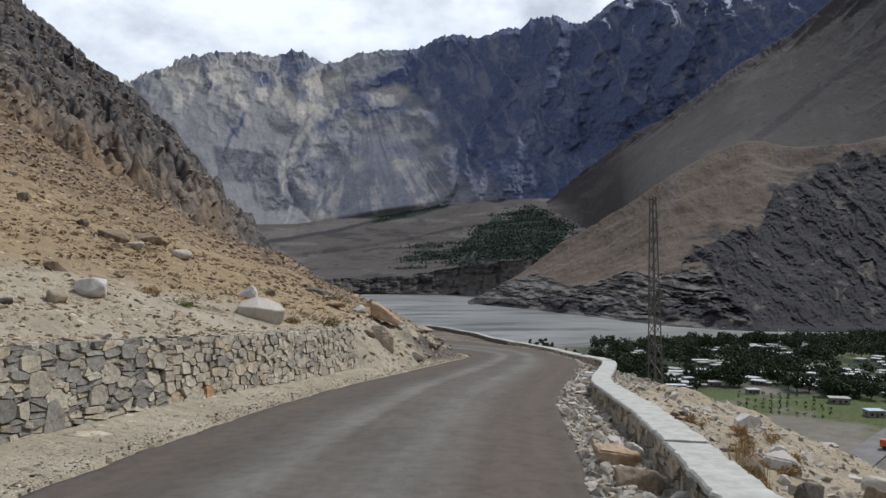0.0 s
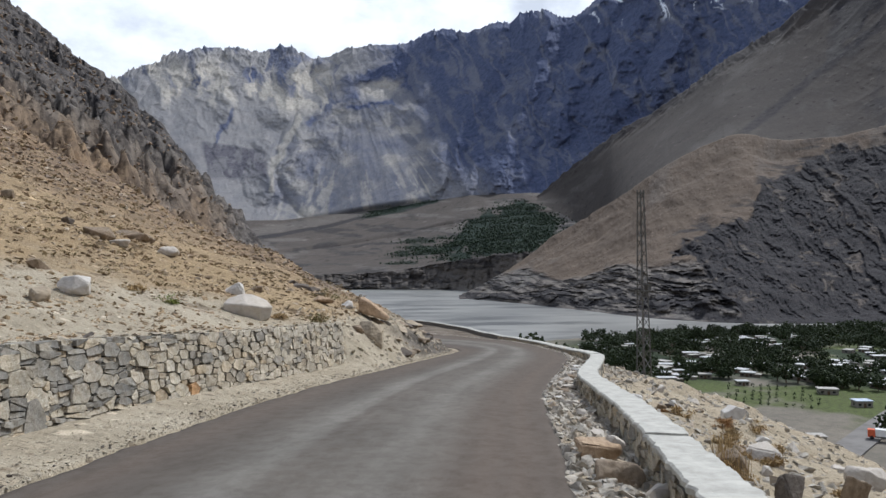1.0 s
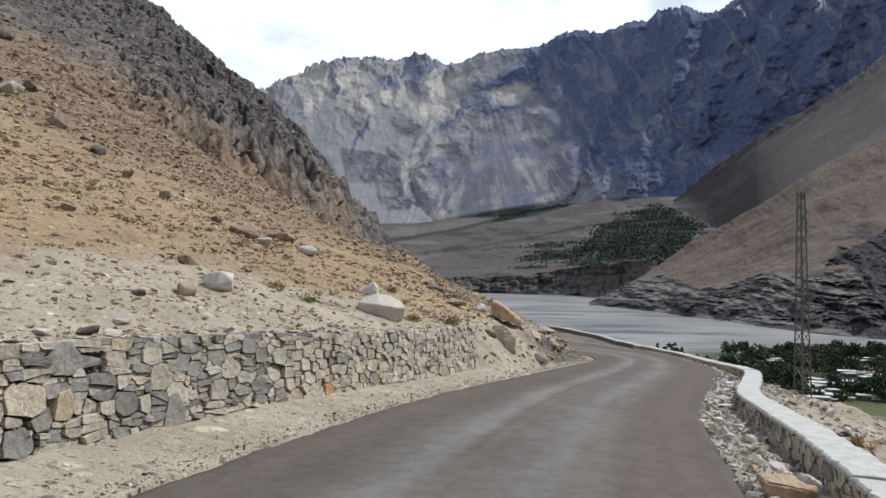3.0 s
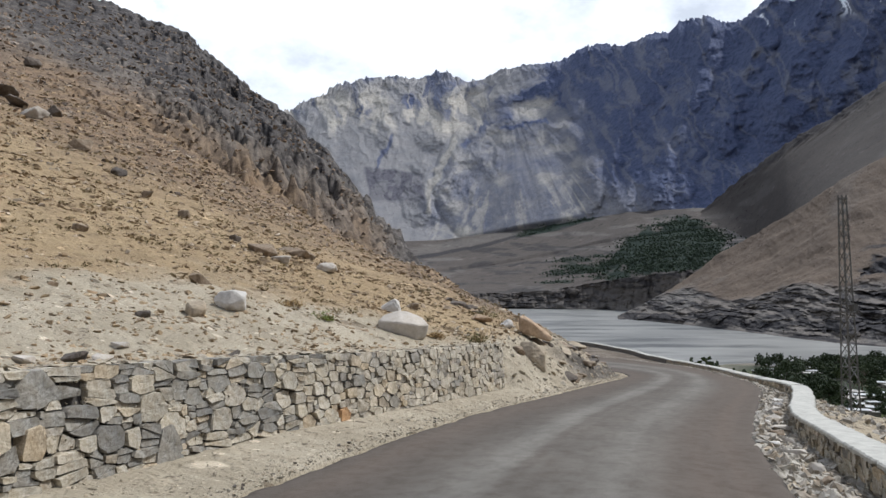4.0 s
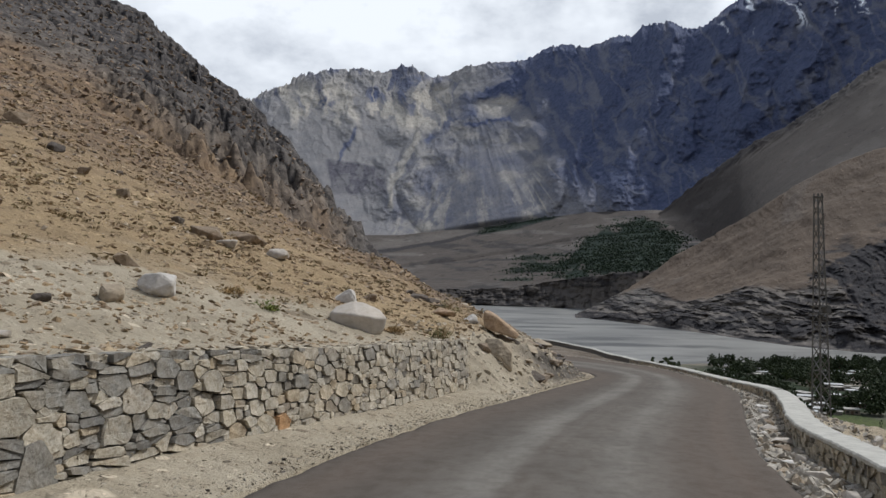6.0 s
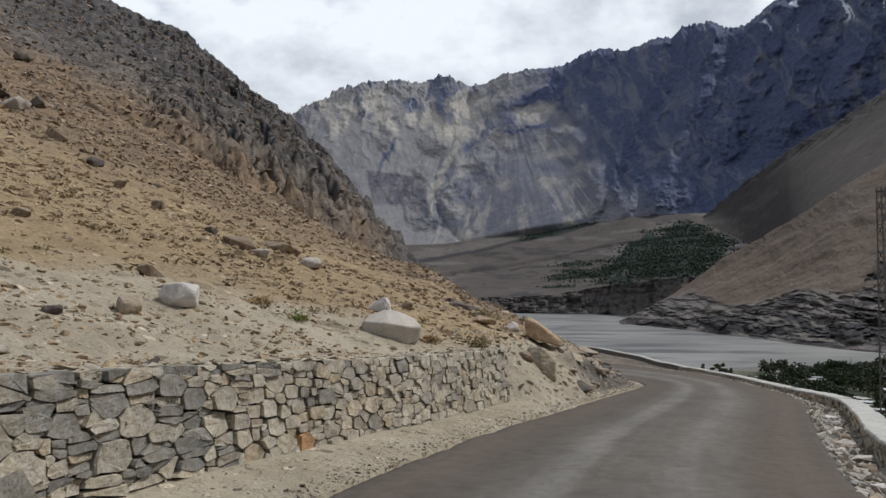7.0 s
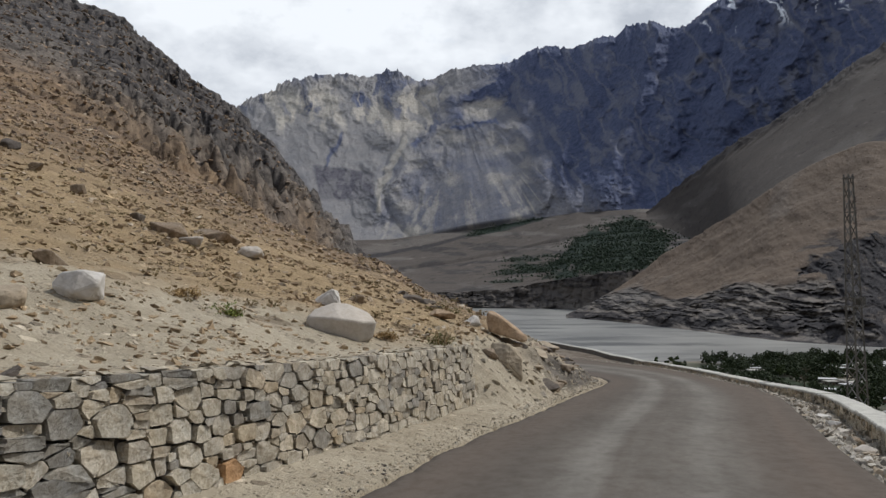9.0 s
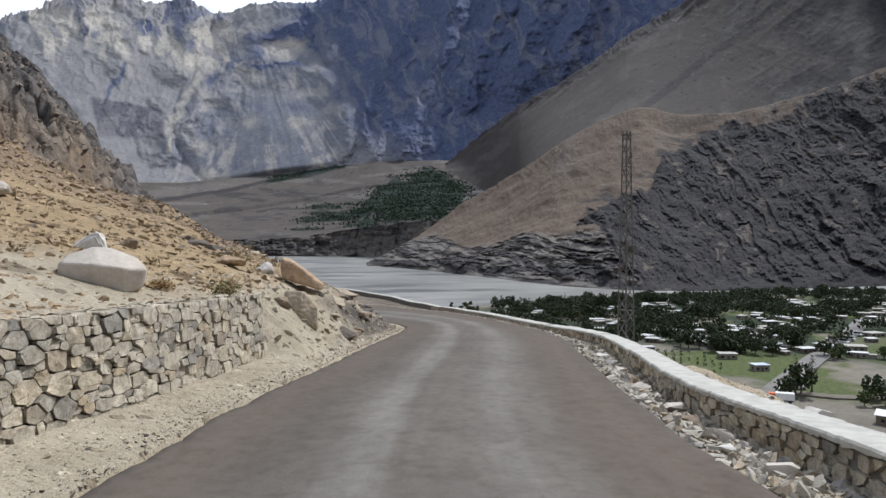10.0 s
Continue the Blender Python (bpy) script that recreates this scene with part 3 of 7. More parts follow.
def rock_bm(seed, dims, points=16, boxy=0.5, levels=2, rough=0.05, soft=0.12, corners=None, worn=0):
    """An angular boulder: a hull with worn edges and a rough skin."""
    rng = np.random.default_rng(seed)
    bm = hull_bm(hull_points(rng, points, dims, boxy) if corners is None else [Vector(p) - Vector((0, 0, dims[2] / 2)) for p in corners])
    bmesh.ops.bevel(bm, geom=list(bm.edges), offset=soft * min(dims) * 0.5, segments=2, affect="EDGES", clamp_overlap=True)
    bmesh.ops.triangulate(bm, faces=bm.faces)
    for _ in range(levels):
        long_edges = [e for e in bm.edges if e.calc_length() > max(dims) * 0.07]
        bmesh.ops.subdivide_edges(bm, edges=long_edges, cuts=1)
        bmesh.ops.triangulate(bm, faces=[f for f in bm.faces if len(f.verts) > 3])
    if worn:
        for _ in range(3):
            long_edges = [e for e in bm.edges if e.calc_length() > max(dims) * 0.055]
            bmesh.ops.subdivide_edges(bm, edges=long_edges, cuts=1)
            bmesh.ops.triangulate(bm, faces=[f for f in bm.faces if len(f.verts) > 3])
        for _ in range(worn):
            bmesh.ops.smooth_vert(bm, verts=bm.verts, factor=0.5, use_axis_x=True, use_axis_y=True, use_axis_z=True)
    off = Vector(rng.random(3) * 50)
    s = 3.0 / max(dims)
    for v in bm.verts:
        n = noise.fractal(v.co * s + off, 0.9, 2.0, 4) + 0.5 * noise.noise(v.co * s * 4 + off)
        v.co *= 1 + rough * n
    return bm


TEMPLATES = []
for _k in range(14):
    _rng = np.random.default_rng(900 + _k)
    _bm = hull_bm(hull_points(_rng, 9, (1, 0.85, 0.6), 0.3))
    bmesh.ops.triangulate(_bm, faces=_bm.faces)
    _bm.verts.index_update()
    TEMPLATES.append((np.array([v.co[:] for v in _bm.verts]), np.array([[v.index for v in f.verts] for f in _bm.faces])))
    _bm.free()


def scatter_mesh(name, places, sizes, material, seed, flat=1.0, tilt=0.5):
    """Many loose stones in one mesh."""
    rng = np.random.default_rng(seed)
    verts, faces, base = [], [], 0
    for (x, y, z), s in zip(places, sizes):
        tv, tf = TEMPLATES[rng.integers(len(TEMPLATES))]
        m = np.array(Euler((rng.normal() * tilt, rng.normal() * tilt, rng.random() * 6.28)).to_matrix())
        v = (tv * s * (0.7 + 0.6 * rng.random(3)) * (1, 1, flat)) @ m.T + (x, y, z)
        verts.append(v)
        faces.append(tf + base)
        base += len(tv)
    return soup_mesh(name, np.concatenate(verts), np.concatenate(faces), material)


# ---------- the ground round the road ----------
def bearings():
    return np.concatenate([np.linspace(-175, -58, 90, endpoint=False), np.linspace(-58, 46, 1040, endpoint=False), np.linspace(46, 175, 90)])


EYE_X, EYE_Y = -0.6, 3.5
_az = np.radians(bearings())
_r = np.concatenate([np.geomspace(1.2, 330, 430), [345, 365, 390]])
_A, _R = np.meshgrid(_az, _r)
_X, _Y = EYE_X + _R * np.sin(_A), EYE_Y + _R * np.cos(_A)
_Z, _masks = near_height(_X, _Y, True)
tagged(new("hillside", grid_mesh("hillside", _X, _Y, _Z, M_HILL, _masks)),
       "sandy stony hillside with dark crags along its crest", "hillside", kind="structure")


def road_sheet():
    ys = np.concatenate([np.linspace(-40, -2, 40, endpoint=False), np.linspace(-2, 45, 380, endpoint=False), np.linspace(45, 78, 90)])
    us = np.linspace(0, 1, 61)
    U, Yg = np.meshgrid(us, ys)
    rag = 0.10 * fbm(Yg * 1.9, U * 0, 5, 5, 0.65)
    xl, xr = ROAD_L(Yg) + rag, ROAD_R(Yg) + 0.05 * fbm(Yg * 1.6 + 40, U * 0, 4, 6)
    X = xl + (xr - xl) * U
    # the road bends left behind the nose of the hill: both edges run on over it
    Z = ROAD_Z(Yg) + 0.012 + 0.05 * np.sin(U * math.pi) ** 2 + 0.008 * fbm(X * 0.8, Yg * 0.8, 4, 9)
    Z = np.where((U < 0.001) | (U > 0.999), ROAD_Z(Yg) - 0.06, Z)
    w = 0.03 * fbm(Yg / 18, U * 0, 3, 4)
    lane = fbm(U * 22 + 0.6 * fbm(Yg / 9, U * 3, 3, 14), Yg / 30, 4, 2)
    track = np.exp(-(((U - 0.36 + w) / 0.07) ** 2)) + 0.9 * np.exp(-(((U - 0.66 + w) / 0.08) ** 2)) + 0.45 * np.exp(-(((U - 0.5) / 0.2) ** 2))
    track = np.clip(track * (0.78 + 0.6 * lane), 0, 1)
    dust = np.clip(np.exp(-(((U - 0.10) / 0.09) ** 2)) * 0.75 + np.exp(-(((U - 0.88) / 0.13) ** 2)), 0, 1) * (0.75 + 0.5 * lane)
    edge = np.clip(step(0.022, 0.008, U) + step(0.985, 0.995, U), 0, 1) * 0.9
    return grid_mesh("road", X, Yg, Z, M_ROAD, {"track": track, "dust": np.clip(dust, 0, 1), "edge": edge})


tagged(new("road", road_sheet()), "narrow worn grey asphalt road with dusty edges", "road", kind="structure")

# ---------- valley ----------
NEAR_BANK = table([(-180, 380), (-60, 360), (0, 380), (10, 400), (15, 390), (22, 425), (30, 480), (45, 580), (70, 700), (180, 700)])


def village_green(x, y):
    return fbm(x / 30, y / 30, 4, 301) + 0.35 * fbm(x / 7, y / 7, 3, 302)


def valley_height(x, y):
    r, az = np.hypot(x, y), np.degrees(np.arctan2(x, y))
    z = -40 + 0.6 * fbm(x / 40, y / 40, 4, 15) - 4.5 * step(-10, 12, r - NEAR_BANK(az) + 14 * fbm(az / 3, az * 0, 4, 16))
    return z


_az = np.radians(np.concatenate([np.linspace(-180, 0, 60, endpoint=False), np.linspace(0, 50, 420, endpoint=False), np.linspace(50, 180, 50)]))
_r = np.concatenate([np.geomspace(30, 120, 20, endpoint=False), np.geomspace(120, 620, 230, endpoint=False), np.geomspace(620, 4900, 30)])
_A, _R = np.meshgrid(_az, _r)
_X, _Y = _R * np.sin(_A), _R * np.cos(_A)
_azd = np.degrees(_A)
_g = village_green(_X, _Y)
_inside = step(150, 190, _R) * step(-8, 4, NEAR_BANK(_azd) - 18 - _R) * step(8, 13, _azd)
_bare = step(0.25, 0.5, fbm(_X / 60, _Y / 60, 3, 320)) * step(33, 38, _azd) * step(330, 260, _R)
_green = np.clip(_inside * step(-0.25, 0.1, _g + 0.25 * step(205, 220, _R) * step(268, 250, _R) * step(37, 34, _azd)) * (1 - _bare) * step(188, 205, _R + 12 * _g), 0, 1)
tagged(new("ground", grid_mesh("ground", _X, _Y, valley_height(_X, _Y), M_VALLEY, {"green": _green, "dark": _inside * step(-0.1, 0.3, fbm(_X / 18, _Y / 18, 3, 330) + 0.3) * step(245, 270, _R)})),
       "flat valley floor with green fields and bare dusty patches", "ground", kind="structure")

_A, _R = np.meshgrid(np.radians(np.linspace(-40, 75, 60)), np.linspace(330, 1700, 40))
tagged(new("water", grid_mesh("water", _R * np.sin(_A), _R * np.cos(_A), _R * 0 - 42.3, M_WATER)), "wide grey silty river with braided streaks", "river", kind="structure")


def polar(az, r, el):
    a = np.radians(az)
    return r * np.sin(a), r * np.cos(a), r * np.tan(np.radians(el))


def ridge_sheet(az, rows, lo, hi, r_lo, r_hi, relief, crest_jag, bend=1.0, push=None):
    """A mountain side from its foot (rise lo at distance r_lo) to its crest; relief(x, y, az, v) is added to its height.
    The last rows fall away behind the crest."""
    v = np.linspace(0, 1, rows)
    A, V = np.meshgrid(az, v)
    el = lo(A) + (hi(A) - lo(A)) * V ** bend + crest_jag(A + 0.9 * fbm(A / 0.8, V * 16, 4, 98)) * step(0.90, 1.0, V)
    r = r_lo(A) + (r_hi(A) - r_lo(A)) * V
    if push:
        r = r + push(A, V, el) * step(0.0, 0.06, V) * step(1.0, 0.965, V)
    X, Y, Z = polar(A, r, el)
    Z = Z + relief(X, Y, A, V) * step(0.0, 0.08, V) * step(1.0, 0.90, V)
    cap = hi(A) + np.abs(crest_jag(A)) * step(0.80, 1.0, V) + 0.6 - 0.9 * (1 - V)
    Z = np.minimum(Z, r * np.tan(np.radians(cap)))
    xb, yb, zb = polar(A[-1:], r[-1:] * 1.06, el[-1:])
    zb = zb - 0.10 * r[-1:]
    return A, V, el, np.concatenate([X, xb]), np.concatenate([Y, yb]), np.concatenate([Z, zb])


def pad(m):
    return np.concatenate([m, m[-1:]])


# far range and the dark mountain, one chain
RANGE_EL = table([(-60, 10), (-30, 12), (-24.7, 14.0), (-23, 14.9), (-21, 15.8), (-18.5, 16.8), (-15.5, 16.9), (-10.8, 17.2), (-9.7, 16.5), (-8.4, 16.7), (-6.8, 17.4), (-4.3, 17.7),
                  (-2, 17.8), (-0.6, 18.6), (0.8, 18.9), (3, 18.6), (5.5, 19.3), (6.5, 19.2), (7.3, 19.9), (9.4, 19.9), (10.5, 19.4), (11.8, 19.2), (13.9, 20.8), (16.5, 21.2), (21.4, 22.2), (30, 25), (60, 26)])
RANGE_FOOT = table([(-60, 2), (-12, 3.2), (-4, 4.6), (3, 5.4), (8, 5.0), (12, 4.0), (60, 4)])
RANGE_RLO = table([(-60, 3300), (-12, 2950), (-4, 2700), (3, 2300), (8, 2050), (14, 1900), (30, 1800), (60, 1800)])
RANGE_RHI = table([(-60, 4700), (-25, 4600), (-10, 4400), (-2, 4000), (5, 3400), (12, 2900), (20, 2600), (30, 2450), (60, 2400)])


RANGE_RLO, RANGE_RHI, RANGE_FOOT = eased(RANGE_RLO, 3.0), eased(RANGE_RHI, 3.0), eased(RANGE_FOOT, 1.5)
# ridges that run down from the crest, as (bearing, rise) points, with how far and how wide they stand out in metres and degrees
RIBS = ((((-1.4, 18.0), (-6.2, 14.6), (-8.0, 12.6), (-10.8, 9.6), (-13.1, 7.2)), 190, 2.6), (((-8.0, 12.8), (-3.0, 13.4), (-0.6, 12.0)), 110, 2.2),
        (((-9.0, 16.8), (-11.5, 14.2), (-12.6, 12.4)), 110, 1.7), (((-14.6, 17.2), (-15.8, 14.6), (-16.6, 12.2)), 110, 1.6),
        (((-18.2, 16.8), (-20.2, 14.2), (-22.5, 11.5)), 110, 1.7), (((-21.4, 15.6), (-23.2, 13.0)), 90, 1.4), (((0.9, 18.9), (-1.2, 16.4), (-1.0, 14.0)), 120, 1.6))
DARK_RIBS = ((((6.0, 19.2), (4.2, 15.0), (2.2, 11.0), (1.4, 7.6)), 190, 2.6), (((9.6, 19.8), (8.6, 15.6), (6.4, 11.4), (5.4, 7.4)), 200, 2.6),
             (((13.6, 20.6), (12.2, 16.0), (10.2, 11.6)), 190, 2.4), (((17.0, 21.2), (16.2, 17.0), (14.2, 12.0)), 190, 2.4), (((6.4, 11.4), (3.6, 9.0), (2.6, 6.4)), 110, 1.8),
             (((20.4, 22.0), (19.6, 18.0), (17.6, 14.0)), 190, 2.4), (((8.6, 15.6), (6.0, 14.2), (4.6, 12.4)), 110, 1.6), (((12.2, 16.0), (10.0, 14.6), (8.4, 12.4)), 110, 1.6))


def line_distance(a, e, points):
    best = np.full(np.shape(a), 99.0)
    for (a0, e0), (a1, e1) in zip(points, points[1:]):
        da, de = a1 - a0, e1 - e0
        t = np.clip(((a - a0) * da + (e - e0) * de) / (da * da + de * de), 0, 1)
        best = np.minimum(best, np.hypot(a - a0 - t * da, e - e0 - t * de))
    return best


def buttress(A, el):
    """The smooth grey scree-covered flank in front of the far range."""
    n = fbm(A / 1.6, el / 1.6, 4, 151)
    top = 13.4 - 0.55 * np.maximum(-6.5 - A, 0) - 0.2 * np.maximum(A + 2, 0)
    return step(-14.2, -12.2, A + 0.7 * n) * step(1.6, -1.4, A + 0.32 * (el - 8) + 1.2 * n) * step(0.7, -0.5, el - top + 0.6 * n)


def warped(A, el):
    return A + 1.0 * fbm(A / 1.5, el / 1.5, 5, 142), el + 1.0 * fbm(A / 1.5 + 7, el / 1.5, 5, 143)


# dark rock of the right-hand mountain, tinted blue for haze
def hazed_rock(A, el):
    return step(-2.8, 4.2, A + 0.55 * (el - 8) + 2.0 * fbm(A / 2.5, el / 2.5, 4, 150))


def range_push(A, V, el):
    """In and out of the mountain side: ridges and gullies that follow its fall lines."""
    wa, we = warped(A, el)
    dark, smooth = hazed_rock(A, el), buttress(A, el)
    high = step(13.0, 15.2, el) * (1 - dark)
    total = 0.0
    for points, h, w in RIBS + DARK_RIBS:
        total = np.maximum(total, 0.62 * h * np.clip(1 - line_distance(wa, we, points) / w, 0, 1) ** 1.2)
    dome = 150 * np.clip(1 - np.hypot((A + 5.6) / 7.0, (el - 8.5) / 6.0), 0, 1) ** 0.6
    mid = ridged((wa + 0.3 * we) / 2.6, (we - 0.2 * wa) / 4.2, 5, 111, 0.55) - 0.45
    fine = ridged((wa + 0.4 * we) / 0.85, we / 1.5, 4, 121, 0.6) - 0.45
    calm = 1 - 0.85 * smooth
    fan = ridged((A + 6.5) / np.maximum(16.0 - el, 2.0) * 9, el * 0.25, 3, 153, 0.5) - 0.45
    return -(total + dome + (24 + 8 * dark + 18 * high) * mid * calm + (4 + 5 * np.maximum(dark, high)) * fine * calm + 9 * smooth * fan)


def range_jag(A):
    spikes = ridged(A / 0.75, A * 0 + 1.5, 4, 131, 0.7) - 0.5
    return (0.40 + 0.38 * step(-7, -13, A)) * spikes * np.abs(1 + 1.2 * fbm(A / 1.7, A * 0, 3, 133)) + 0.14 * fbm(A * 6, A * 0, 3, 132, 0.7)


_az = np.concatenate([np.linspace(-60, -27, 30, endpoint=False), np.linspace(-27, 32, 900, endpoint=False), np.linspace(32, 60, 30)])
A, V, EL, X, Y, Z = ridge_sheet(_az, 360, RANGE_FOOT, RANGE_EL, RANGE_RLO, RANGE_RHI, lambda x, y, a, v: 0 * a, range_jag, 1.0, range_push)
_wa, _we = warped(A, EL)
warp = 2.2 * fbm(A / 3, V * 4, 5, 150)
_soft = buttress(A, EL)
dark = hazed_rock(A, EL) * (1 - 0.5 * step(8.5, 5.5, EL) * step(9, 3, A))
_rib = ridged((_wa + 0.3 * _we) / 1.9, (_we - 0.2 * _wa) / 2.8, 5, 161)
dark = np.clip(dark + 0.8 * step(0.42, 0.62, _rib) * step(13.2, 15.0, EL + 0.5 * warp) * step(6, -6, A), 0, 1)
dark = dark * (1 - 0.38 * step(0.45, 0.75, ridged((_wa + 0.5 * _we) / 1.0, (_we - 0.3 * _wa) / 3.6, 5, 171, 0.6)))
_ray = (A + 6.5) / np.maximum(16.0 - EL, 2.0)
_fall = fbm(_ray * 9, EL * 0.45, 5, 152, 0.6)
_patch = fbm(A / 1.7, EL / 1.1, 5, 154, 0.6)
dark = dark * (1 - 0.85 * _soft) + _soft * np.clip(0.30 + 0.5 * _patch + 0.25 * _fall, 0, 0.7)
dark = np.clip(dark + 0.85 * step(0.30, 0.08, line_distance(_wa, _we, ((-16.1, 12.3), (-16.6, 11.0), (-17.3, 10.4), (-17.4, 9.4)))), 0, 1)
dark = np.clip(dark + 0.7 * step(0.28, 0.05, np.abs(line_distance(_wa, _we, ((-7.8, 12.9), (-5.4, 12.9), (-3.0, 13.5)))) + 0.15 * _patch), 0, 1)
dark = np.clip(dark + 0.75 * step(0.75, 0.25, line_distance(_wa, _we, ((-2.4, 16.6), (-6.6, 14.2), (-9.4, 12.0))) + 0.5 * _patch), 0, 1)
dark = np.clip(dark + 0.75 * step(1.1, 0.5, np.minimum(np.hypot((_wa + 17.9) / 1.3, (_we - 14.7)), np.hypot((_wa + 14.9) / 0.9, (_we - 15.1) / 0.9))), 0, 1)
purple = step(1.0, 0.85, np.abs((A + 15.6) / 2.4 + 0.10 * warp)) * step(6.9, 7.3, EL + 0.2 * warp) * step(9.7, 9.4, EL + 0.1 * warp + 0.15 * (A + 15))
purple = np.clip(purple * (0.6 + 0.5 * step(-0.1, 0.2, fbm(A / 0.7, EL / 1.0, 4, 155))) + 0.6 * step(9.5, 8.6, EL) * step(7.6, 8.2, EL) * step(-18, -20, A), 0, 1)
streak = ridged((_wa + 0.25 * _we) / 1.3, _we / 3.0, 4, 181)
pale = step(0.40, 0.70, streak) * step(12.2, 13.4, EL + 0.6 * warp) * step(17.0, 15.0, EL) * step(-6, -10, A) * 0.9
pale = np.clip(pale + 0.65 * _soft * step(0.14, 0.42, _fall) * step(10.5, 6.5, EL) + 0.35 * _soft * step(0.1, 0.4, -_patch), 0, 1)
_cone = fbm(A / 1.1 + 0.3 * EL, EL / 1.4, 4, 183, 0.6)
pale = np.clip(pale + 0.9 * step(-0.04, 0.2, _cone) * step(11.6, 13.2, EL) * step(15.8, 14.4, EL) * step(-6, -9, A), 0, 1)
pale = np.clip(pale + 0.75 * step(1.0, 0.4, np.hypot((_wa + 4.2) / 2.6, (_we - 14.3 - 0.2 * (_wa + 4.2)) / 1.1)), 0, 1)
pale = np.clip(pale + 0.85 * step(0.55, 0.15, line_distance(_wa, _we, ((-10.6, 12.2), (-12.4, 9.6), (-13.1, 7.8), (-13.0, 6.4)))), 0, 1)
pale = np.clip(pale + 0.9 * step(0.55, 0.75, ridged(_ray * 20, EL * 0.4, 3, 156)) * step(1.9, 0.6, np.hypot(A + 0.5, (EL - 7.6) * 0.7)), 0, 1) * (1 - 0.8 * purple)
snow = step(0.66, 0.76, ridged((_wa + 0.5 * _we) / 0.9, _we / 2.4, 4, 191)) * step(18.2, 19.2, EL) * step(9, 12.5, A)
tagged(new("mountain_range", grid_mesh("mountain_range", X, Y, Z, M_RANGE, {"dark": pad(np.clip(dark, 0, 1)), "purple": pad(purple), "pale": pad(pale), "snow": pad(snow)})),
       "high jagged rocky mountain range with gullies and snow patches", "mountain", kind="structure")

# alluvial fan with its terraces, and the terrace bluffs along the river
FAN_LO = table([(-40, -0.6), (-6.6, -0.5), (-3, -0.3), (1.2, 0.4), (3.5, 0.7), (6.7, 1.1), (14, 1.5)])
FAN_HI = table([(-40, 3.4), (-12, 3.9), (-4, 4.9), (3, 5.8), (8, 5.9), (14, 5.5)])
FAN_RLO = table([(-40, 1460), (-6.6, 1440), (1.2, 1340), (3.5, 1240), (6.7, 1150), (8, 1200), (14, 1300)])
FAN_RHI = table([(-40, 3000), (-12, 2960), (-4, 2720), (3, 2320), (8, 2070), (14, 1920)])


OASIS_LO = table([(-5, 1.5), (-2, 1.0), (1, 0.9), (3, 0.9), (4.9, 0.85), (7.3, 1.1), (9.4, 1.9), (10.4, 2.8)])
OASIS_HI = table([(-5, 0.9), (-2, 1.0), (0.5, 1.4), (1.7, 2.5), (3, 3.7), (4.9, 4.8), (6.4, 5.3), (7.6, 5.6), (8.4, 4.9), (9.6, 4.1), (10.4, 3.6)])


def fan_relief(x, y, A, V):
    return 5 * fbm(x / 160, y / 160, 5, 201) - 9 * step(0.03, 0.0, np.abs(V - 0.56 - 0.012 * A - 0.02 * fbm(A / 3, A * 0, 3, 202)))


_az = np.linspace(-40, 14, 520)
A, V, EL, X, Y, Z = ridge_sheet(_az, 150, FAN_LO, FAN_HI, FAN_RLO, FAN_RHI, fan_relief, lambda a: 0 * a, 0.9)
_n = fbm(A / 1.3, V * 9, 5, 211)
_m = fbm(A / 0.5, EL / 0.25, 4, 212)
_in = np.minimum(OASIS_HI(A) - EL, EL - OASIS_LO(A)) + 0.9 * _n + 0.4 * _m
green = step(-0.15, 0.15, _in) * step(-4.5, 0.5, A + 2.0 * _n) * step(10.2, 9.6, A + 0.4 * _n)
_rows = fbm(A / 1.8 + EL, EL * 3.2, 4, 213)
green = np.clip(green + step(-0.02, 0.22, _rows) * step(-7, -2, A + 2 * _n) * step(3.4, 2.2, EL - 0.25 * A) * step(10, 5, A) * 0.8, 0, 1)
_line = EL - 2.9 - 0.205 * (A + 11.4) + 0.12 * fbm(A / 2, A * 0, 3, 215)
lane = step(0.20, 0.08, np.abs(_line)) * step(2, 0, A) * 0.9
green = np.clip(green + step(0.32, 0.15, np.abs(_line - 0.18 + 0.2 * _m)) * step(-6.5, -4.5, A) * step(1.2, 0.2, A), 0, 1)
lane = np.clip(lane + 0.7 * step(0.12, 0.34, fbm(A / 2.2, EL * 2.6, 5, 218)) + 0.9 * step(9.6, 10.3, A + 0.5 * _n) + 0.8 * step(0.12, 0.03, np.abs(EL - 1.9 - 0.10 * (A + 6) + 0.25 * _n)) * step(-9, -5, A) * step(1, -1, A), 0, 1)
pale = 0.9 * step(0.12, 0.4, fbm(A / 2.8, EL * 2.6, 4, 217)) + 0.7 * step(0.08, 0.3, _line) * step(1.0, 0.7, _line) * step(3, 0, A)
pale = np.clip(pale + step(0.16, 0.05, np.abs(EL - 4.75 - 0.1 * (A - 2.6))) * step(1.4, 0.6, np.abs(A - 2.6)), 0, 1) * (1 - green)
FAN_XYZ, FAN_GREEN = (X, Y, Z), green
tagged(new("alluvial_fan", grid_mesh("alluvial_fan", X, Y, Z, M_FAN, {"dark": pad(lane), "pale": pad(pale * 0.8), "green": pad(green)})),
       "brown stony alluvial fan with terraces and a green oasis", "plain", kind="structure")

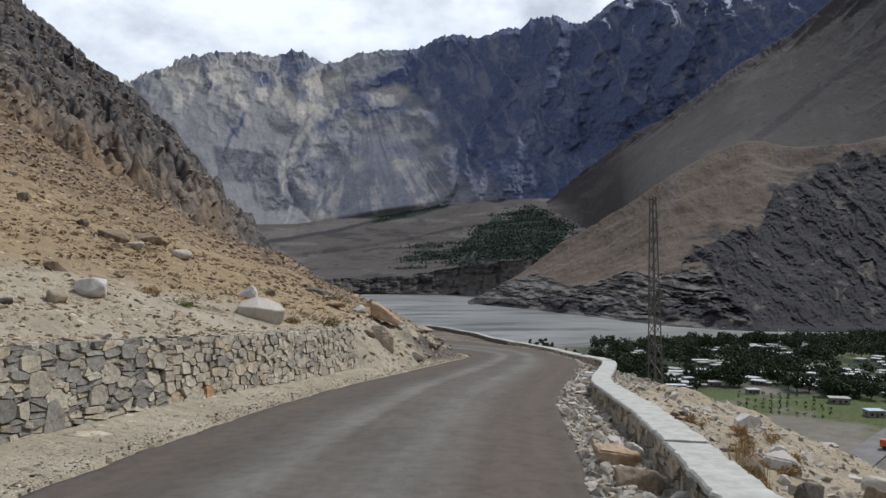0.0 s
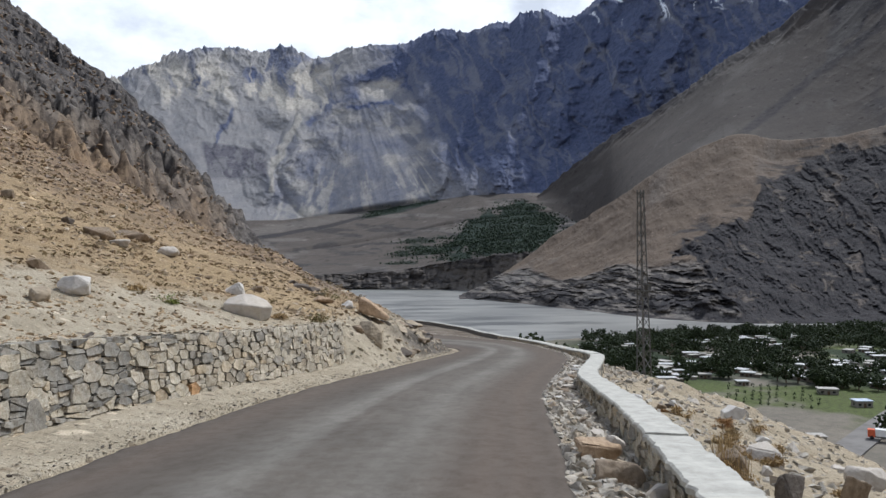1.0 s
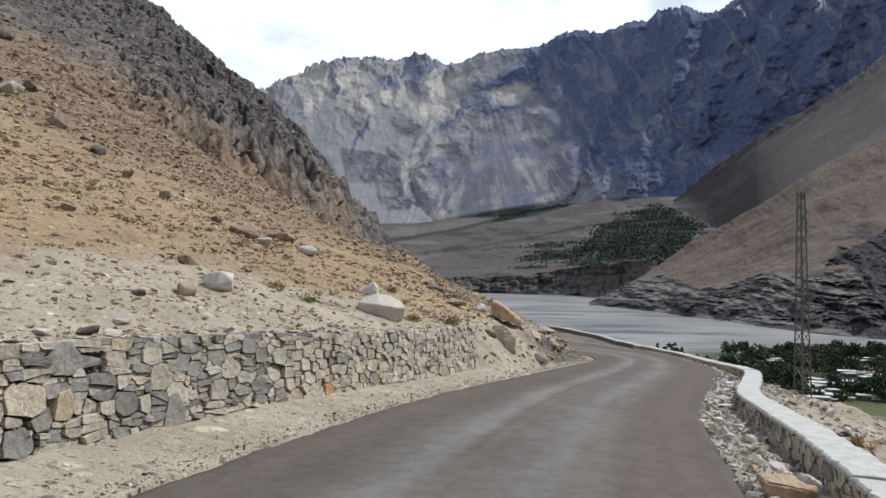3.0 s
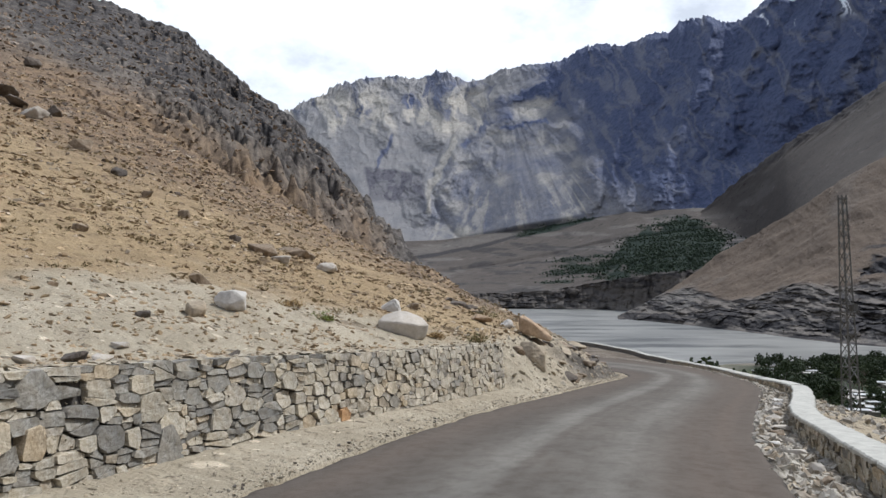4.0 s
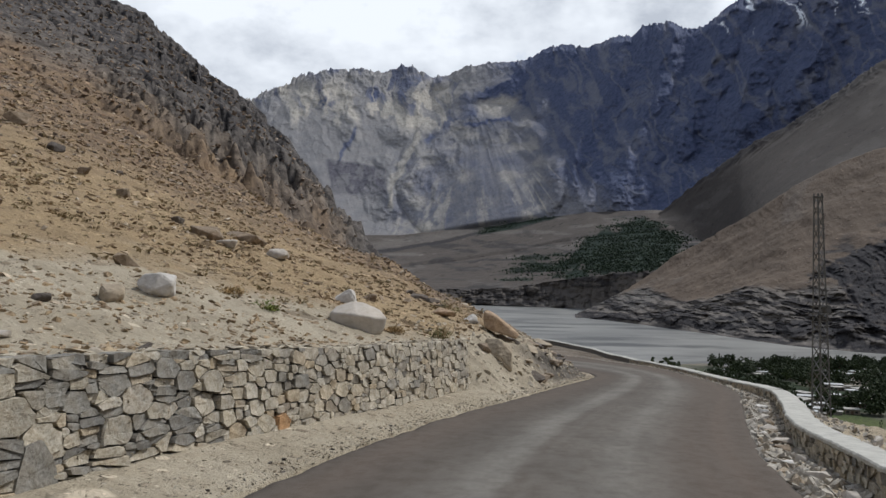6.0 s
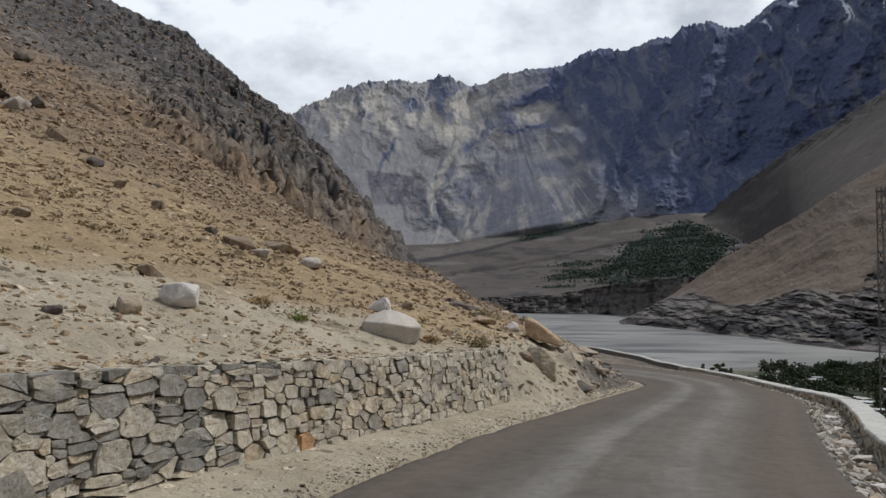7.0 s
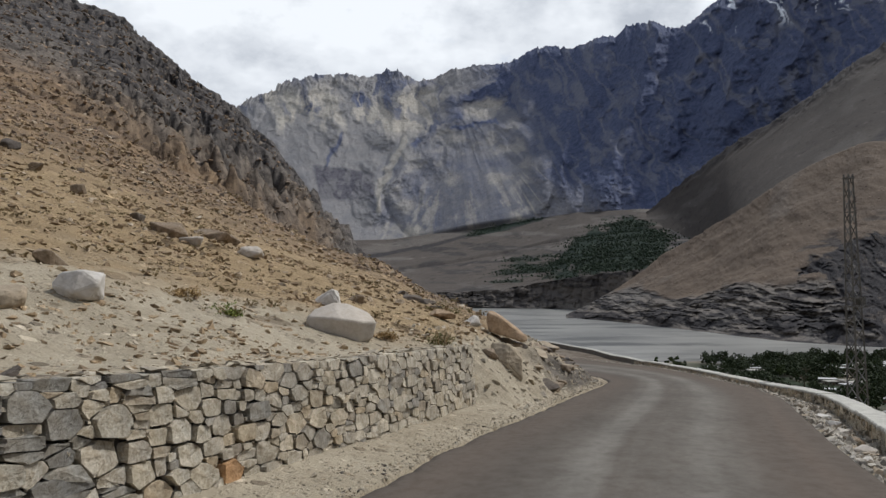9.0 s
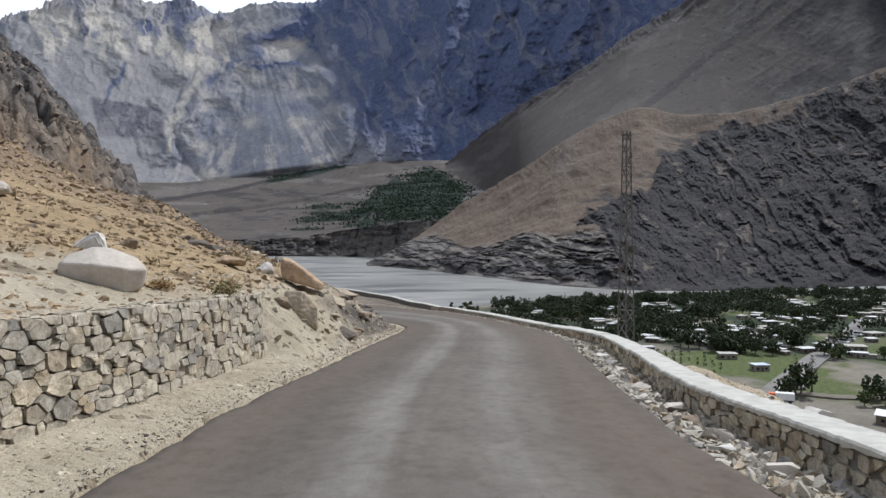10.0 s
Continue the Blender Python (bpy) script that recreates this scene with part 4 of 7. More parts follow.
BLUFF_FOOT = table([(-40, -1.55), (-6.2, -1.62), (-0.2, -1.82), (3.5, -2.1), (6.7, -2.4), (14, -2.6)])
_az = np.linspace(-40, 14, 620)
A, V, EL, X, Y, Z = ridge_sheet(_az, 60, BLUFF_FOOT, lambda a: FAN_LO(a) + 0.03, lambda a: FAN_RLO(a) - 46, FAN_RLO,
                                lambda x, y, a, v: 4 * (ridged(x / 38, y / 60, 6, 231, 0.62) - 0.45), lambda a: 0.05 * fbm(a / 0.7, a * 0, 3, 233), 0.9,
                                lambda a, v, e: 36 * (ridged(a / 1.3, v * 0.8, 4, 231, 0.6) - 0.45) + 7 * blocks(a / 0.5, v * 7, 232))
_d = np.clip(step(0.0, 0.16, fbm(A / 1.3, EL / 0.42 + A / 9, 5, 235, 0.6) + 0.12 * step(0.3, 0.7, V) - 0.1 * step(0.3, 0.1, V)), 0, 1)
tagged(new("river_bluff", grid_mesh("river_bluff", X, Y, Z, M_FAN, {"dark": pad(0.7 * _d), "pale": pad((0.3 + 0.7 * step(0.3, 0.05, V)) * (1 - _d)), "green": pad(0 * V)})),
       "dark eroded terrace bluffs along the river", "cliff", kind="structure")

# tan spur across the river, with a dark cliff
SPUR_FOOT = table([(2, -2.65), (3.9, -2.75), (9.8, -3.4), (16.3, -4.2), (22.5, -4.55), (26.8, -4.5), (32, -4.3), (40, -3.7), (75, -3.2)])
SPUR_EL = table([(2, -2.4), (3.9, -1.5), (6, -0.3), (8, 1.0), (9.4, 2.3), (12.5, 3.9), (16.1, 6.1), (18.6, 7.8), (21, 8.9), (23.7, 9.75), (26.6, 8.9), (30.5, 8.9), (34.6, 9.6), (38, 10.5), (45, 12.5), (75, 15)])
SPUR_RLO = table([(2, 930), (3.9, 885), (9.8, 712), (16.3, 577), (22.5, 533), (26.8, 538), (32, 562), (40, 650), (75, 760)])
SPUR_RHI = table([(2, 990), (3.9, 990), (9.4, 1080), (16, 1010), (23.7, 1040), (32, 1010), (40, 1040), (75, 1080)])


SPUR_RLO, SPUR_RHI, SPUR_EL = eased(SPUR_RLO, 2.0), eased(SPUR_RHI, 2.5), eased(SPUR_EL, 0.7)
# rise of the dark cliff's upper and lower edge at each bearing
CLIFF_HI = table([(12, -6), (17.8, -6), (18.8, 0.9), (19.6, 1.9), (22.0, 3.0), (24.6, 3.7), (25.2, 5.7), (27.1, 6.7), (29.9, 8.0), (33, 8.8), (38, 9.9), (45, 13), (75, 16)])
CLIFF_LO = table([(12, -6), (18.6, 0.5), (19.8, 0.4), (21.6, -1.0), (23.2, -3.4), (24.5, -6), (75, -6)])


def cliff_mask(A, el):
    w = 1.3 * fbm(A / 1.6, el / 1.2, 5, 246, 0.6)
    return step(0.25, -0.25, el + w - CLIFF_HI(A)) * step(-0.3, 0.3, el + w - CLIFF_LO(A))



def spur_relief(x, y, A, V):
    return 10 * fbm(x / 90, y / 120, 4, 244) + 1.2 * fbm(x / 14, y / 14, 4, 243)


def spur_push(A, V, el):
    """In and out of the rock: leaning slabs on the cliff, broken ledges along the river."""
    w = fbm(A / 2.4, V * 5, 5, 246)
    cliff = cliff_mask(A, el)
    low = step(0.25, -0.35, el + 0.35 + 0.9 * w - 0.03 * (A - 12)) * (1 - cliff)
    lean = A + el * 0.62 + 1.1 * fbm(A / 1.6, el / 1.4, 5, 239, 0.6)
    ribs = ridged(lean / 1.3, el / 6.0, 5, 241, 0.6) - 0.45
    slabs = blocks(lean / 0.8, el / 1.6 + A / 5, 255) + 0.7 * blocks(lean / 0.35, el / 0.8 + A / 3, 256)
    ledge = blocks(A / 0.9 + w + el * 0.4, el / 0.24 + A / 4, 251) + 0.6 * blocks(A / 0.4 + el * 0.4, el / 0.12 + A / 3, 252)
    rough = fbm(A / 1.2, el / 1.0, 5, 257, 0.6)
    return -cliff * (16 * ribs + 3 * slabs + 7 * rough) - low * (8 * ledge + 20 * fbm(A / 1.5, el * 1.5, 3, 253)) - 5 * (1 - cliff) * (1 - low) * rough


_az = np.concatenate([np.linspace(2, 44, 860, endpoint=False), np.linspace(44, 75, 40)])
A, V, EL, X, Y, Z = ridge_sheet(_az, 300, SPUR_FOOT, SPUR_EL, SPUR_RLO, SPUR_RHI, spur_relief, lambda a: 0.12 * fbm(a * 1.3, a * 0, 4, 245), 0.92, spur_push)
_w = fbm(A / 2.4, V * 5, 5, 246)
_x, _y = X[:-1], Y[:-1]
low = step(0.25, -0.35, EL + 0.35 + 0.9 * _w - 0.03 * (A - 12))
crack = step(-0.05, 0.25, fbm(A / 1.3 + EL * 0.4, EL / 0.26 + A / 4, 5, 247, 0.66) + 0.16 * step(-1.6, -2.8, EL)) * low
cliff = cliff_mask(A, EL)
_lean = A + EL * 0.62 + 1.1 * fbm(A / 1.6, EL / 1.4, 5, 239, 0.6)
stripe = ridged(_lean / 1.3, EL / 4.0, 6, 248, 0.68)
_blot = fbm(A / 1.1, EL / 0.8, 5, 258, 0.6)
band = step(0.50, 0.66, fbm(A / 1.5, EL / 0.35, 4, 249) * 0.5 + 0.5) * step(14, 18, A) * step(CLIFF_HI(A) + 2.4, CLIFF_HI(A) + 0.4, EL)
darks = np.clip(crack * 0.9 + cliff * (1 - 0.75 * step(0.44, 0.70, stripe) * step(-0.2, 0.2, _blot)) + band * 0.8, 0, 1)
pale = np.clip(low * 0.8 * (1 - cliff) + 0.55 * cliff * step(0.44, 0.70, stripe) * step(-0.1, 0.3, _blot) + step(0.25, 0.6, fbm(A / 3.3, V * 3, 4, 250)) * 0.3, 0, 1)
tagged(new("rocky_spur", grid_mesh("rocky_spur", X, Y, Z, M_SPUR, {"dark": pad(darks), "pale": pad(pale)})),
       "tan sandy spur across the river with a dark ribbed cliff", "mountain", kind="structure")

# grey scree slope behind the spur
SCREE_FOOT = table([(7.4, 5.35), (8.0, 5.2), (9.4, 4.4), (11.4, 3.2), (12.5, 2.9), (16.1, 5.3), (18.6, 6.9), (23.7, 8.8), (30.5, 8.1), (38, 9.4), (75, 12)])
SCREE_TOP = table([(6, 4.0), (7.9, 5.2), (12.2, 8.6), (14.4, 10.2), (18.7, 12.3), (22.7, 15.0), (26.7, 17), (29.3, 18.7), (34, 21.2), (42, 24.5), (75, 28)])
SCREE_RLO = table([(7.4, 1965), (8.0, 1955), (9.4, 1790), (11.4, 1560), (12.5, 1500), (14, 1250), (16, 1060), (23.7, 1090), (32, 1060), (40, 1070), (75, 1110)])
SCREE_RHI = table([(6, 2060), (8, 2050), (14, 1800), (20, 1660), (30, 1600), (42, 1500), (75, 1400)])


SCREE_RLO, SCREE_RHI, SCREE_FOOT = eased(SCREE_RLO, 1.6), eased(SCREE_RHI, 2.0), eased(SCREE_FOOT, 0.5)


def scree_relief(x, y, A, V):
    crag = step(27, 33, A + 8 * (V - 0.3) + 3 * fbm(A / 3, V * 4, 4, 260))
    top = step(0.80, 0.95, V)
    return (6 * crag + 25 * top) * (ridged(x / 150, y / 150, 6, 261, 0.6) - 0.45) + 5 * fbm(x / 260, y / 260, 3, 262)


_az = np.concatenate([np.linspace(7.4, 44, 620, endpoint=False), np.linspace(44, 75, 40)])
A, V, EL, X, Y, Z = ridge_sheet(_az, 220, SCREE_FOOT, SCREE_TOP, SCREE_RLO, SCREE_RHI, scree_relief,
                                lambda a: 0.35 * (ridged(a / 0.8, a * 0, 4, 264) - 0.4), 1.0)
_w = fbm(A / 2.4, V * 5, 5, 266)
rim = step(0.90, 0.97, V + 0.05 * _w) * 0.6
rib = step(0.50, 0.18, np.abs(EL - 9.6 - 0.72 * (A - 24.0) - 0.5 * _w)) * step(23.0, 24.5, A) * 0.9
crag = step(0.0, 0.35, _w + 0.09 * (A - 32.5) + 0.25 * step(13, 17, EL)) * step(25, 30, A)
tagged(new("scree_slope", grid_mesh("scree_slope", X, Y, Z, M_SCREE, {"dark": pad(np.clip(rim + rib + crag, 0, 1)), "pale": pad(np.clip(step(0.1, 0.5, _w) * 0.5, 0, 1))})),
       "smooth grey scree slope with a rocky rib", "mountain", kind="structure")


# unseen mountains added behind the walk, to hold off the low sky's fill light
def ring_el(a):
    return np.interp(a, (56, 80, 140, 200, 260, 304), (24, 25, 22, 20, 22, 19)) + 3.0 * fbm(a / 14, a * 0, 4, 270)


_az = np.linspace(56, 304, 420)
A, V, EL, X, Y, Z = ridge_sheet(_az, 60, lambda a: 0 * a - 3.0, ring_el, lambda a: 900 + 0 * a, lambda a: 2300 + 0 * a, lambda x, y, a, v: 0 * a,
                                lambda a: 0.6 * (ridged(a / 1.6, a * 0, 4, 271, 0.6) - 0.4), 1.0, lambda a, v, e: -140 * (ridged(a / 6 + 0.1 * e, e / 9, 5, 272) - 0.45))
_w = fbm(A / 4, EL / 4, 4, 273)
tagged(new("valley_side", grid_mesh("valley_side", X, Y, Z, M_RANGE, {"dark": pad(step(-0.2, 0.3, _w)), "purple": pad(0 * V), "pale": pad(step(0.1, 0.5, -_w)), "snow": pad(0 * V)})),
       "unseen mountain ring added behind the view to block low sky light", "mountain", kind="structure")


# ---------- stone walls ----------
def cut_poly(poly, px, py, nx, ny):
    """The part of a convex outline on the near side of a line."""
    out = []
    for i, a in enumerate(poly):
        b = poly[(i + 1) % len(poly)]
        da, db = (a[0] - px) * nx + (a[1] - py) * ny, (b[0] - px) * nx + (b[1] - py) * ny
        if da <= 0:
            out.append(a)
        if da * db < 0:
            t = da / (da - db)
            out.append((a[0] + (b[0] - a[0]) * t, a[1] + (b[1] - a[1]) * t))
    return out


def rubble_cells(rng, s0, s1, height, size, slab, aspect):
    """Outlines (s, h) of fitted rubble stones, large ones first and small ones between.
    size(s): usual height of a stone; aspect(s): how much longer than high; slab(s, h): share of thin flat layers there."""
    grid = np.linspace(s0, s1, 400)
    run = np.concatenate([[0], np.cumsum(np.diff(grid) / aspect(0.5 * (grid[1:] + grid[:-1])))])
    seeds = []
    for scale, tries in ((1.0, 1400), (0.74, 2200), (0.5, 4200), (0.34, 5200)):
        for u, h, k in rng.random((tries, 3)):
            u, h = u * run[-1], -0.10 + h * (height + 0.10)
            rad = 0.5 * size(np.interp(u, run, grid)) * scale * (0.85 + 0.5 * k)
            if all(abs(u - a) > 1.4 or math.hypot(u - a, h - b) > 0.93 * (rad + c) for a, b, c in seeds):
                seeds.append((u, h, rad))
    out = []
    for i, (u, h, rad) in enumerate(seeds):
        reach = rad * 2.2
        poly = [(max(0, u - reach), max(-0.12, h - reach)), (min(run[-1], u + reach), max(-0.12, h - reach)), (min(run[-1], u + reach), min(height, h + reach)), (max(0, u - reach), min(height, h + reach))]
        for j, (a, b, c) in enumerate(seeds):
            d2 = (a - u) ** 2 + (b - h) ** 2
            if j != i and d2 < 1.2 and len(poly) > 2:
                d = math.sqrt(d2)
                t = 0.5 * (1 + (rad * rad - c * c) / d2)
                nx, ny = (a - u) / d * abs((a - u) / d) ** 0.8, (b - h) / d * abs((b - h) / d) ** 0.8
                poly = cut_poly(poly, u + (a - u) * t, h + (b - h) * t, nx, ny)
        if len(poly) < 3:
            continue
        a = np.array([(np.interp(p, run, grid), q) for p, q in poly])
        w, tall = np.ptp(a[:, 0]), np.ptp(a[:, 1])
        if rng.random() < slab(a[:, 0].mean(), h) and tall > 0.13:
            layers, rest = 2 + (tall > 0.24), [tuple(p) for p in a]
            for n in range(1, layers):
                q, tilt = a[:, 1].min() + tall * (n + 0.3 * rng.normal() * 0.5) / layers, 0.16 * rng.normal()
                out.append((cut_poly(rest, a[:, 0].mean(), q, math.sin(tilt), math.cos(tilt)), 3.0))
                rest = cut_poly(rest, a[:, 0].mean(), q, -math.sin(tilt), -math.cos(tilt))
                if len(rest) < 3:
                    break
            out.append((rest, 3.0))
        else:
            out.append(([tuple(p) for p in a], 1.0 if min(w, tall) > 0.12 else 1.5))
    return [(poly, flat) for poly, flat in out if len(poly) > 2]


def stone_faces(poly, rng, place, gap=0.012, proud=0.07, depth=0.16):
    """Corners and faces of one dressed stone. place(s, h, out) gives the point of the wall's face."""
    c = np.mean(poly, axis=0)
    ring = []
    for a in poly:
        if not ring or math.hypot(a[0] - ring[-1][0], a[1] - ring[-1][1]) > 0.025:
            ring.append(a)
    if len(ring) < 3:
        return None
    # cut corners, so that the outline looks broken
    outline = []
    for i, a in enumerate(ring):
        p, q = ring[i - 1], ring[(i + 1) % len(ring)]
        f, g = 0.05 + 0.14 * rng.random(), 0.05 + 0.14 * rng.random()
        outline.append((a[0] + (p[0] - a[0]) * f, a[1] + (p[1] - a[1]) * f))
        outline.append((a[0] + (q[0] - a[0]) * g, a[1] + (q[1] - a[1]) * g))
    wob = 0.045 * np.mean([math.hypot(a[0] - c[0], a[1] - c[1]) for a in outline])
    outline = [(a[0] + rng.normal() * wob, a[1] + rng.normal() * wob) for a in outline]
    size = np.mean([math.hypot(a[0] - c[0], a[1] - c[1]) for a in outline])
    if size < 0.02:
        return None
    gap = min(gap, 0.25 * size)
    out = proud * (0.35 + rng.random())
    tx, ty = rng.normal() * 0.08, rng.normal() * 0.08
    verts, n = [], len(outline)
    for shrink, o in ((1 - gap / size, -depth), (1 - gap / size, out * 0.45), (0.86 + 0.09 * rng.random(), out)):
        for a in outline:
            ds, dh = (a[0] - c[0]) * shrink, (a[1] - c[1]) * shrink
            wob = 0.0 if o < 0 else rng.normal() * min(0.004, 0.03 * size)
            lean = 0.0 if o < 0 else ds * tx + dh * ty
            verts.append(place(c[0] + ds + wob * 0.7, c[1] + dh + wob * 0.7, o + wob + lean))
    verts.append(place(c[0] + size * 0.25 * rng.normal(), c[1] + size * 0.25 * rng.normal(), out + 0.003 * rng.normal() + 0.002))
    faces = []
    for k in (0, 1):
        for i in range(n):
            j = (i + 1) % n
            a, b, e, d = k * n + i, k * n + j, (k + 1) * n + j, (k + 1) * n + i
            faces += [(a, b, e), (a, e, d)]
    faces += [(2 * n + i, 2 * n + (i + 1) % n, 3 * n) for i in range(n)]
    return np.array(verts), np.array(faces)


def build_wall(parent, s_list, place, height, size, slab, seed, parts_in, pick, proud=0.07, special=(), aspect=lambda s: 1.5 + 0 * s):
    """Fills a wall's face with fitted stones: single ones where parts_in(s) holds, the rest joined.
    special: outlines of single large stones with their material."""
    rng = np.random.default_rng(seed)
    cells = [(poly, flat, None) for poly, flat in rubble_cells(rng, s_list[0], s_list[1], height, size, slab, aspect)]
    for poly, material in special:
        a = np.array(poly)
        lo, hi = a.min(0) + 0.05, a.max(0) - 0.05
        cells = [c for c in cells if not (np.all(np.mean(c[0], axis=0) > lo) and np.all(np.mean(c[0], axis=0) < hi))]
        cells.append((poly, 1.0, material))
    rest_v, rest_f, base = [], [], 0
    for poly, flat, material in cells:
        s, h = np.mean(poly, axis=0)
        made = stone_faces(poly, rng, place, (0.007 if flat > 2 else 0.013) + 0.015 * rng.random(), proud * (1.2 if material else 1.0))
        if made is None:
            continue
        v, f = made
        if material or parts_in(s, h):
            at = v.mean(0)
            me = soup_mesh("stone", v - at, f, material or pick(s, h, flat, rng))
            ob = part("stone", me, None, parent)
            ob.location = at
        else:
            rest_v.append(v)
            rest_f.append(f + base)
            base += len(v)
    if rest_v:
        ob = part("stonework", soup_mesh("stonework", np.concatenate(rest_v), np.concatenate(rest_f), M_RESTSTONE), None, parent)
        tagged(ob, kind="stuff")


M_RESTSTONE = stone_mat("joined_wall_stone", ((0.52, 0.470, 0.370), (0.45, 0.412, 0.335), (0.58, 0.528, 0.420), (0.28, 0.266, 0.235), (0.52, 0.435, 0.305), (0.55, 0.500, 0.395), (0.40, 0.370, 0.310), (0.54, 0.49, 0.395)), 0.85, True, 9.0, 0.02)


def line_frame(xfun, y):
    """Unit tangent and normal (to the right) of a line x = xfun(y)."""
    t = Vector((float(xfun(y + 0.4) - xfun(y - 0.4)), 0.8, 0)).normalized()
    return t, Vector((t.y, -t.x, 0))


WALL_Y0 = 1.5


def wall_place(s, h, out):
    y = WALL_Y0 + s
    t, n = line_frame(WALL_X, y)
    base = float(ROAD_Z(y)) + 0.02
    top = float(WALL_TOP(y))
    z = base + h * (top - base) / 1.40
    lean = 0.10 * h
    return (float(WALL_X(y)) + n.x * (out - lean), y + n.y * (out - lean), z)


wall = tagged(new("retaining_wall"), "dry-stone retaining wall of grey and beige rubble below the slope", "wall", kind="structure")


def strip_wall(y0, y1, n, xfun, ztop, zbot, half_l, half_r, lean=0.0):
    """A solid wall core along a line."""
    bm = bmesh.new()
    rows = []
    for y in np.linspace(y0, y1, n):
        t, nr = line_frame(xfun, y)
        x, zt, zb = float(xfun(y)), float(ztop(y)), float(zbot(y))
        pts = [(x - nr.x * half_l, y - nr.y * half_l, zb), (x + nr.x * half_r, y + nr.y * half_r, zb),
               (x + nr.x * (half_r - lean), y + nr.y * (half_r - lean), zt), (x - nr.x * half_l, y - nr.y * half_l, zt)]
        rows.append([bm.verts.new(p) for p in pts])
    for a, b in zip(rows, rows[1:]):
        for i in range(4):
            j = (i + 1) % 4
            bm.faces.new((a[i], b[i], b[j], a[j]))
    bm.faces.new(rows[0])
    bm.faces.new(rows[-1][::-1])
    bmesh.ops.recalc_face_normals(bm, faces=bm.faces)
    return bm


part("core", strip_wall(WALL_Y0, WALL_END, 60, WALL_X, lambda y: WALL_TOP(y) - 0.05, lambda y: ROAD_Z(y) - 0.2, 0.5, -0.045, 0.14), M_SHADE, wall)


def wall_size(s):
    return float(np.interp(WALL_Y0 + s, (11.0, 14.5), (0.285, 0.195)))


def wall_slab(s, h):
    near = float(np.interp(WALL_Y0 + s, (11.5, 14.0), (1.0, 0.12)))
    return near * (0.70 if h > 1.05 else 0.42)


def wall_pick(s, h, k, rng):
    y = WALL_Y0 + s
    if (abs(y - 13.95) < 0.14 and h < 0.42 and h > 0.15) or (k < 2 and h < 1.0 and rng.random() < 0.006):
        return M_ORANGE
    if abs(y - 14.48) < 0.17 and 0.75 < h < 1.0:
        return M_SLATE
    if k > 2:
        return M_SLATE if rng.random() < 0.6 else M_STONE
    return M_SLATE if rng.random() < (0.09 if y < 12.5 else 0.05) else M_STONE


build_wall(wall, (0.0, WALL_END - WALL_Y0), wall_place, 1.40, wall_size, wall_slab, 31,
           lambda s, h: 7.0 < WALL_Y0 + s < 13.6, wall_pick, 0.050,
           (([(7.88, -0.08), (8.50, -0.08), (8.42, 0.36), (8.26, 0.62), (8.08, 0.58), (7.96, 0.34)], M_SLATE),
            ([(5.85, 1.03), (6.75, 1.08), (6.90, 1.15), (6.60, 1.21), (5.95, 1.17)], M_SLATE),
            ([(12.26, 0.13), (12.56, 0.11), (12.66, 0.30), (12.48, 0.43), (12.28, 0.38)], M_ORANGE),
            ([(12.78, 0.74), (13.24, 0.77), (13.24, 1.00), (12.80, 0.97)], M_SLATE),
            ([(6.55, -0.1), (7.25, -0.1), (7.40, 0.06), (6.62, 0.10)], M_SLATE),
            ([(5.98, 0.50), (6.28, 0.45), (6.40, 0.66), (6.28, 0.86), (6.04, 0.82)], M_STONE)),
           lambda s: np.interp(WALL_Y0 + s, (10.0, 14.0, 18.0), (1.35, 1.6, 2.1)))

_rng = np.random.default_rng(77)
_s = _rng.random(1500) * (WALL_END - WALL_Y0)
_h = _rng.random(1500) * 1.38
_sz = 0.03 + 0.05 * _rng.random(1500)
_pl = [wall_place(a, b, 0.0 + 0.02 * c) for a, b, c in zip(_s, _h, _rng.random(1500))]
tagged(part("chinking", scatter_mesh("chinking", _pl, _sz, M_GRAVEL, 78, 0.7, 1.0), None, wall), kind="stuff")
# flat cap stones and spilt earth along its top
_s = _rng.random(420) * (WALL_END - WALL_Y0)
_sz = 0.10 + 0.16 * _rng.random(420) ** 1.5
_pl = [wall_place(a, 1.38 + 0.05 * b, -0.06 - 0.22 * c) for a, b, c in zip(_s, _rng.random(420), _rng.random(420))]
tagged(part("cap_stones", scatter_mesh("cap_stones", _pl, _sz, M_GRAVEL, 79, 0.35, 0.15), None, wall), kind="stuff")
# parapet
para = tagged(new("parapet_wall"), "low stone parapet with a pale concrete coping along the road edge", "wall", kind="structure")
PARA_TOP = lambda y: ROAD_Z(y) + np.interp(y, (24, 32), (0.27, 0.21))
part("core", strip_wall(-8, 88, 220, lambda y: PARA_X(y) + 0.27, lambda y: PARA_TOP(y) - 0.07, lambda y: ROAD_Z(y) - 0.75, 0.20, 0.22), M_MORTAR, para)


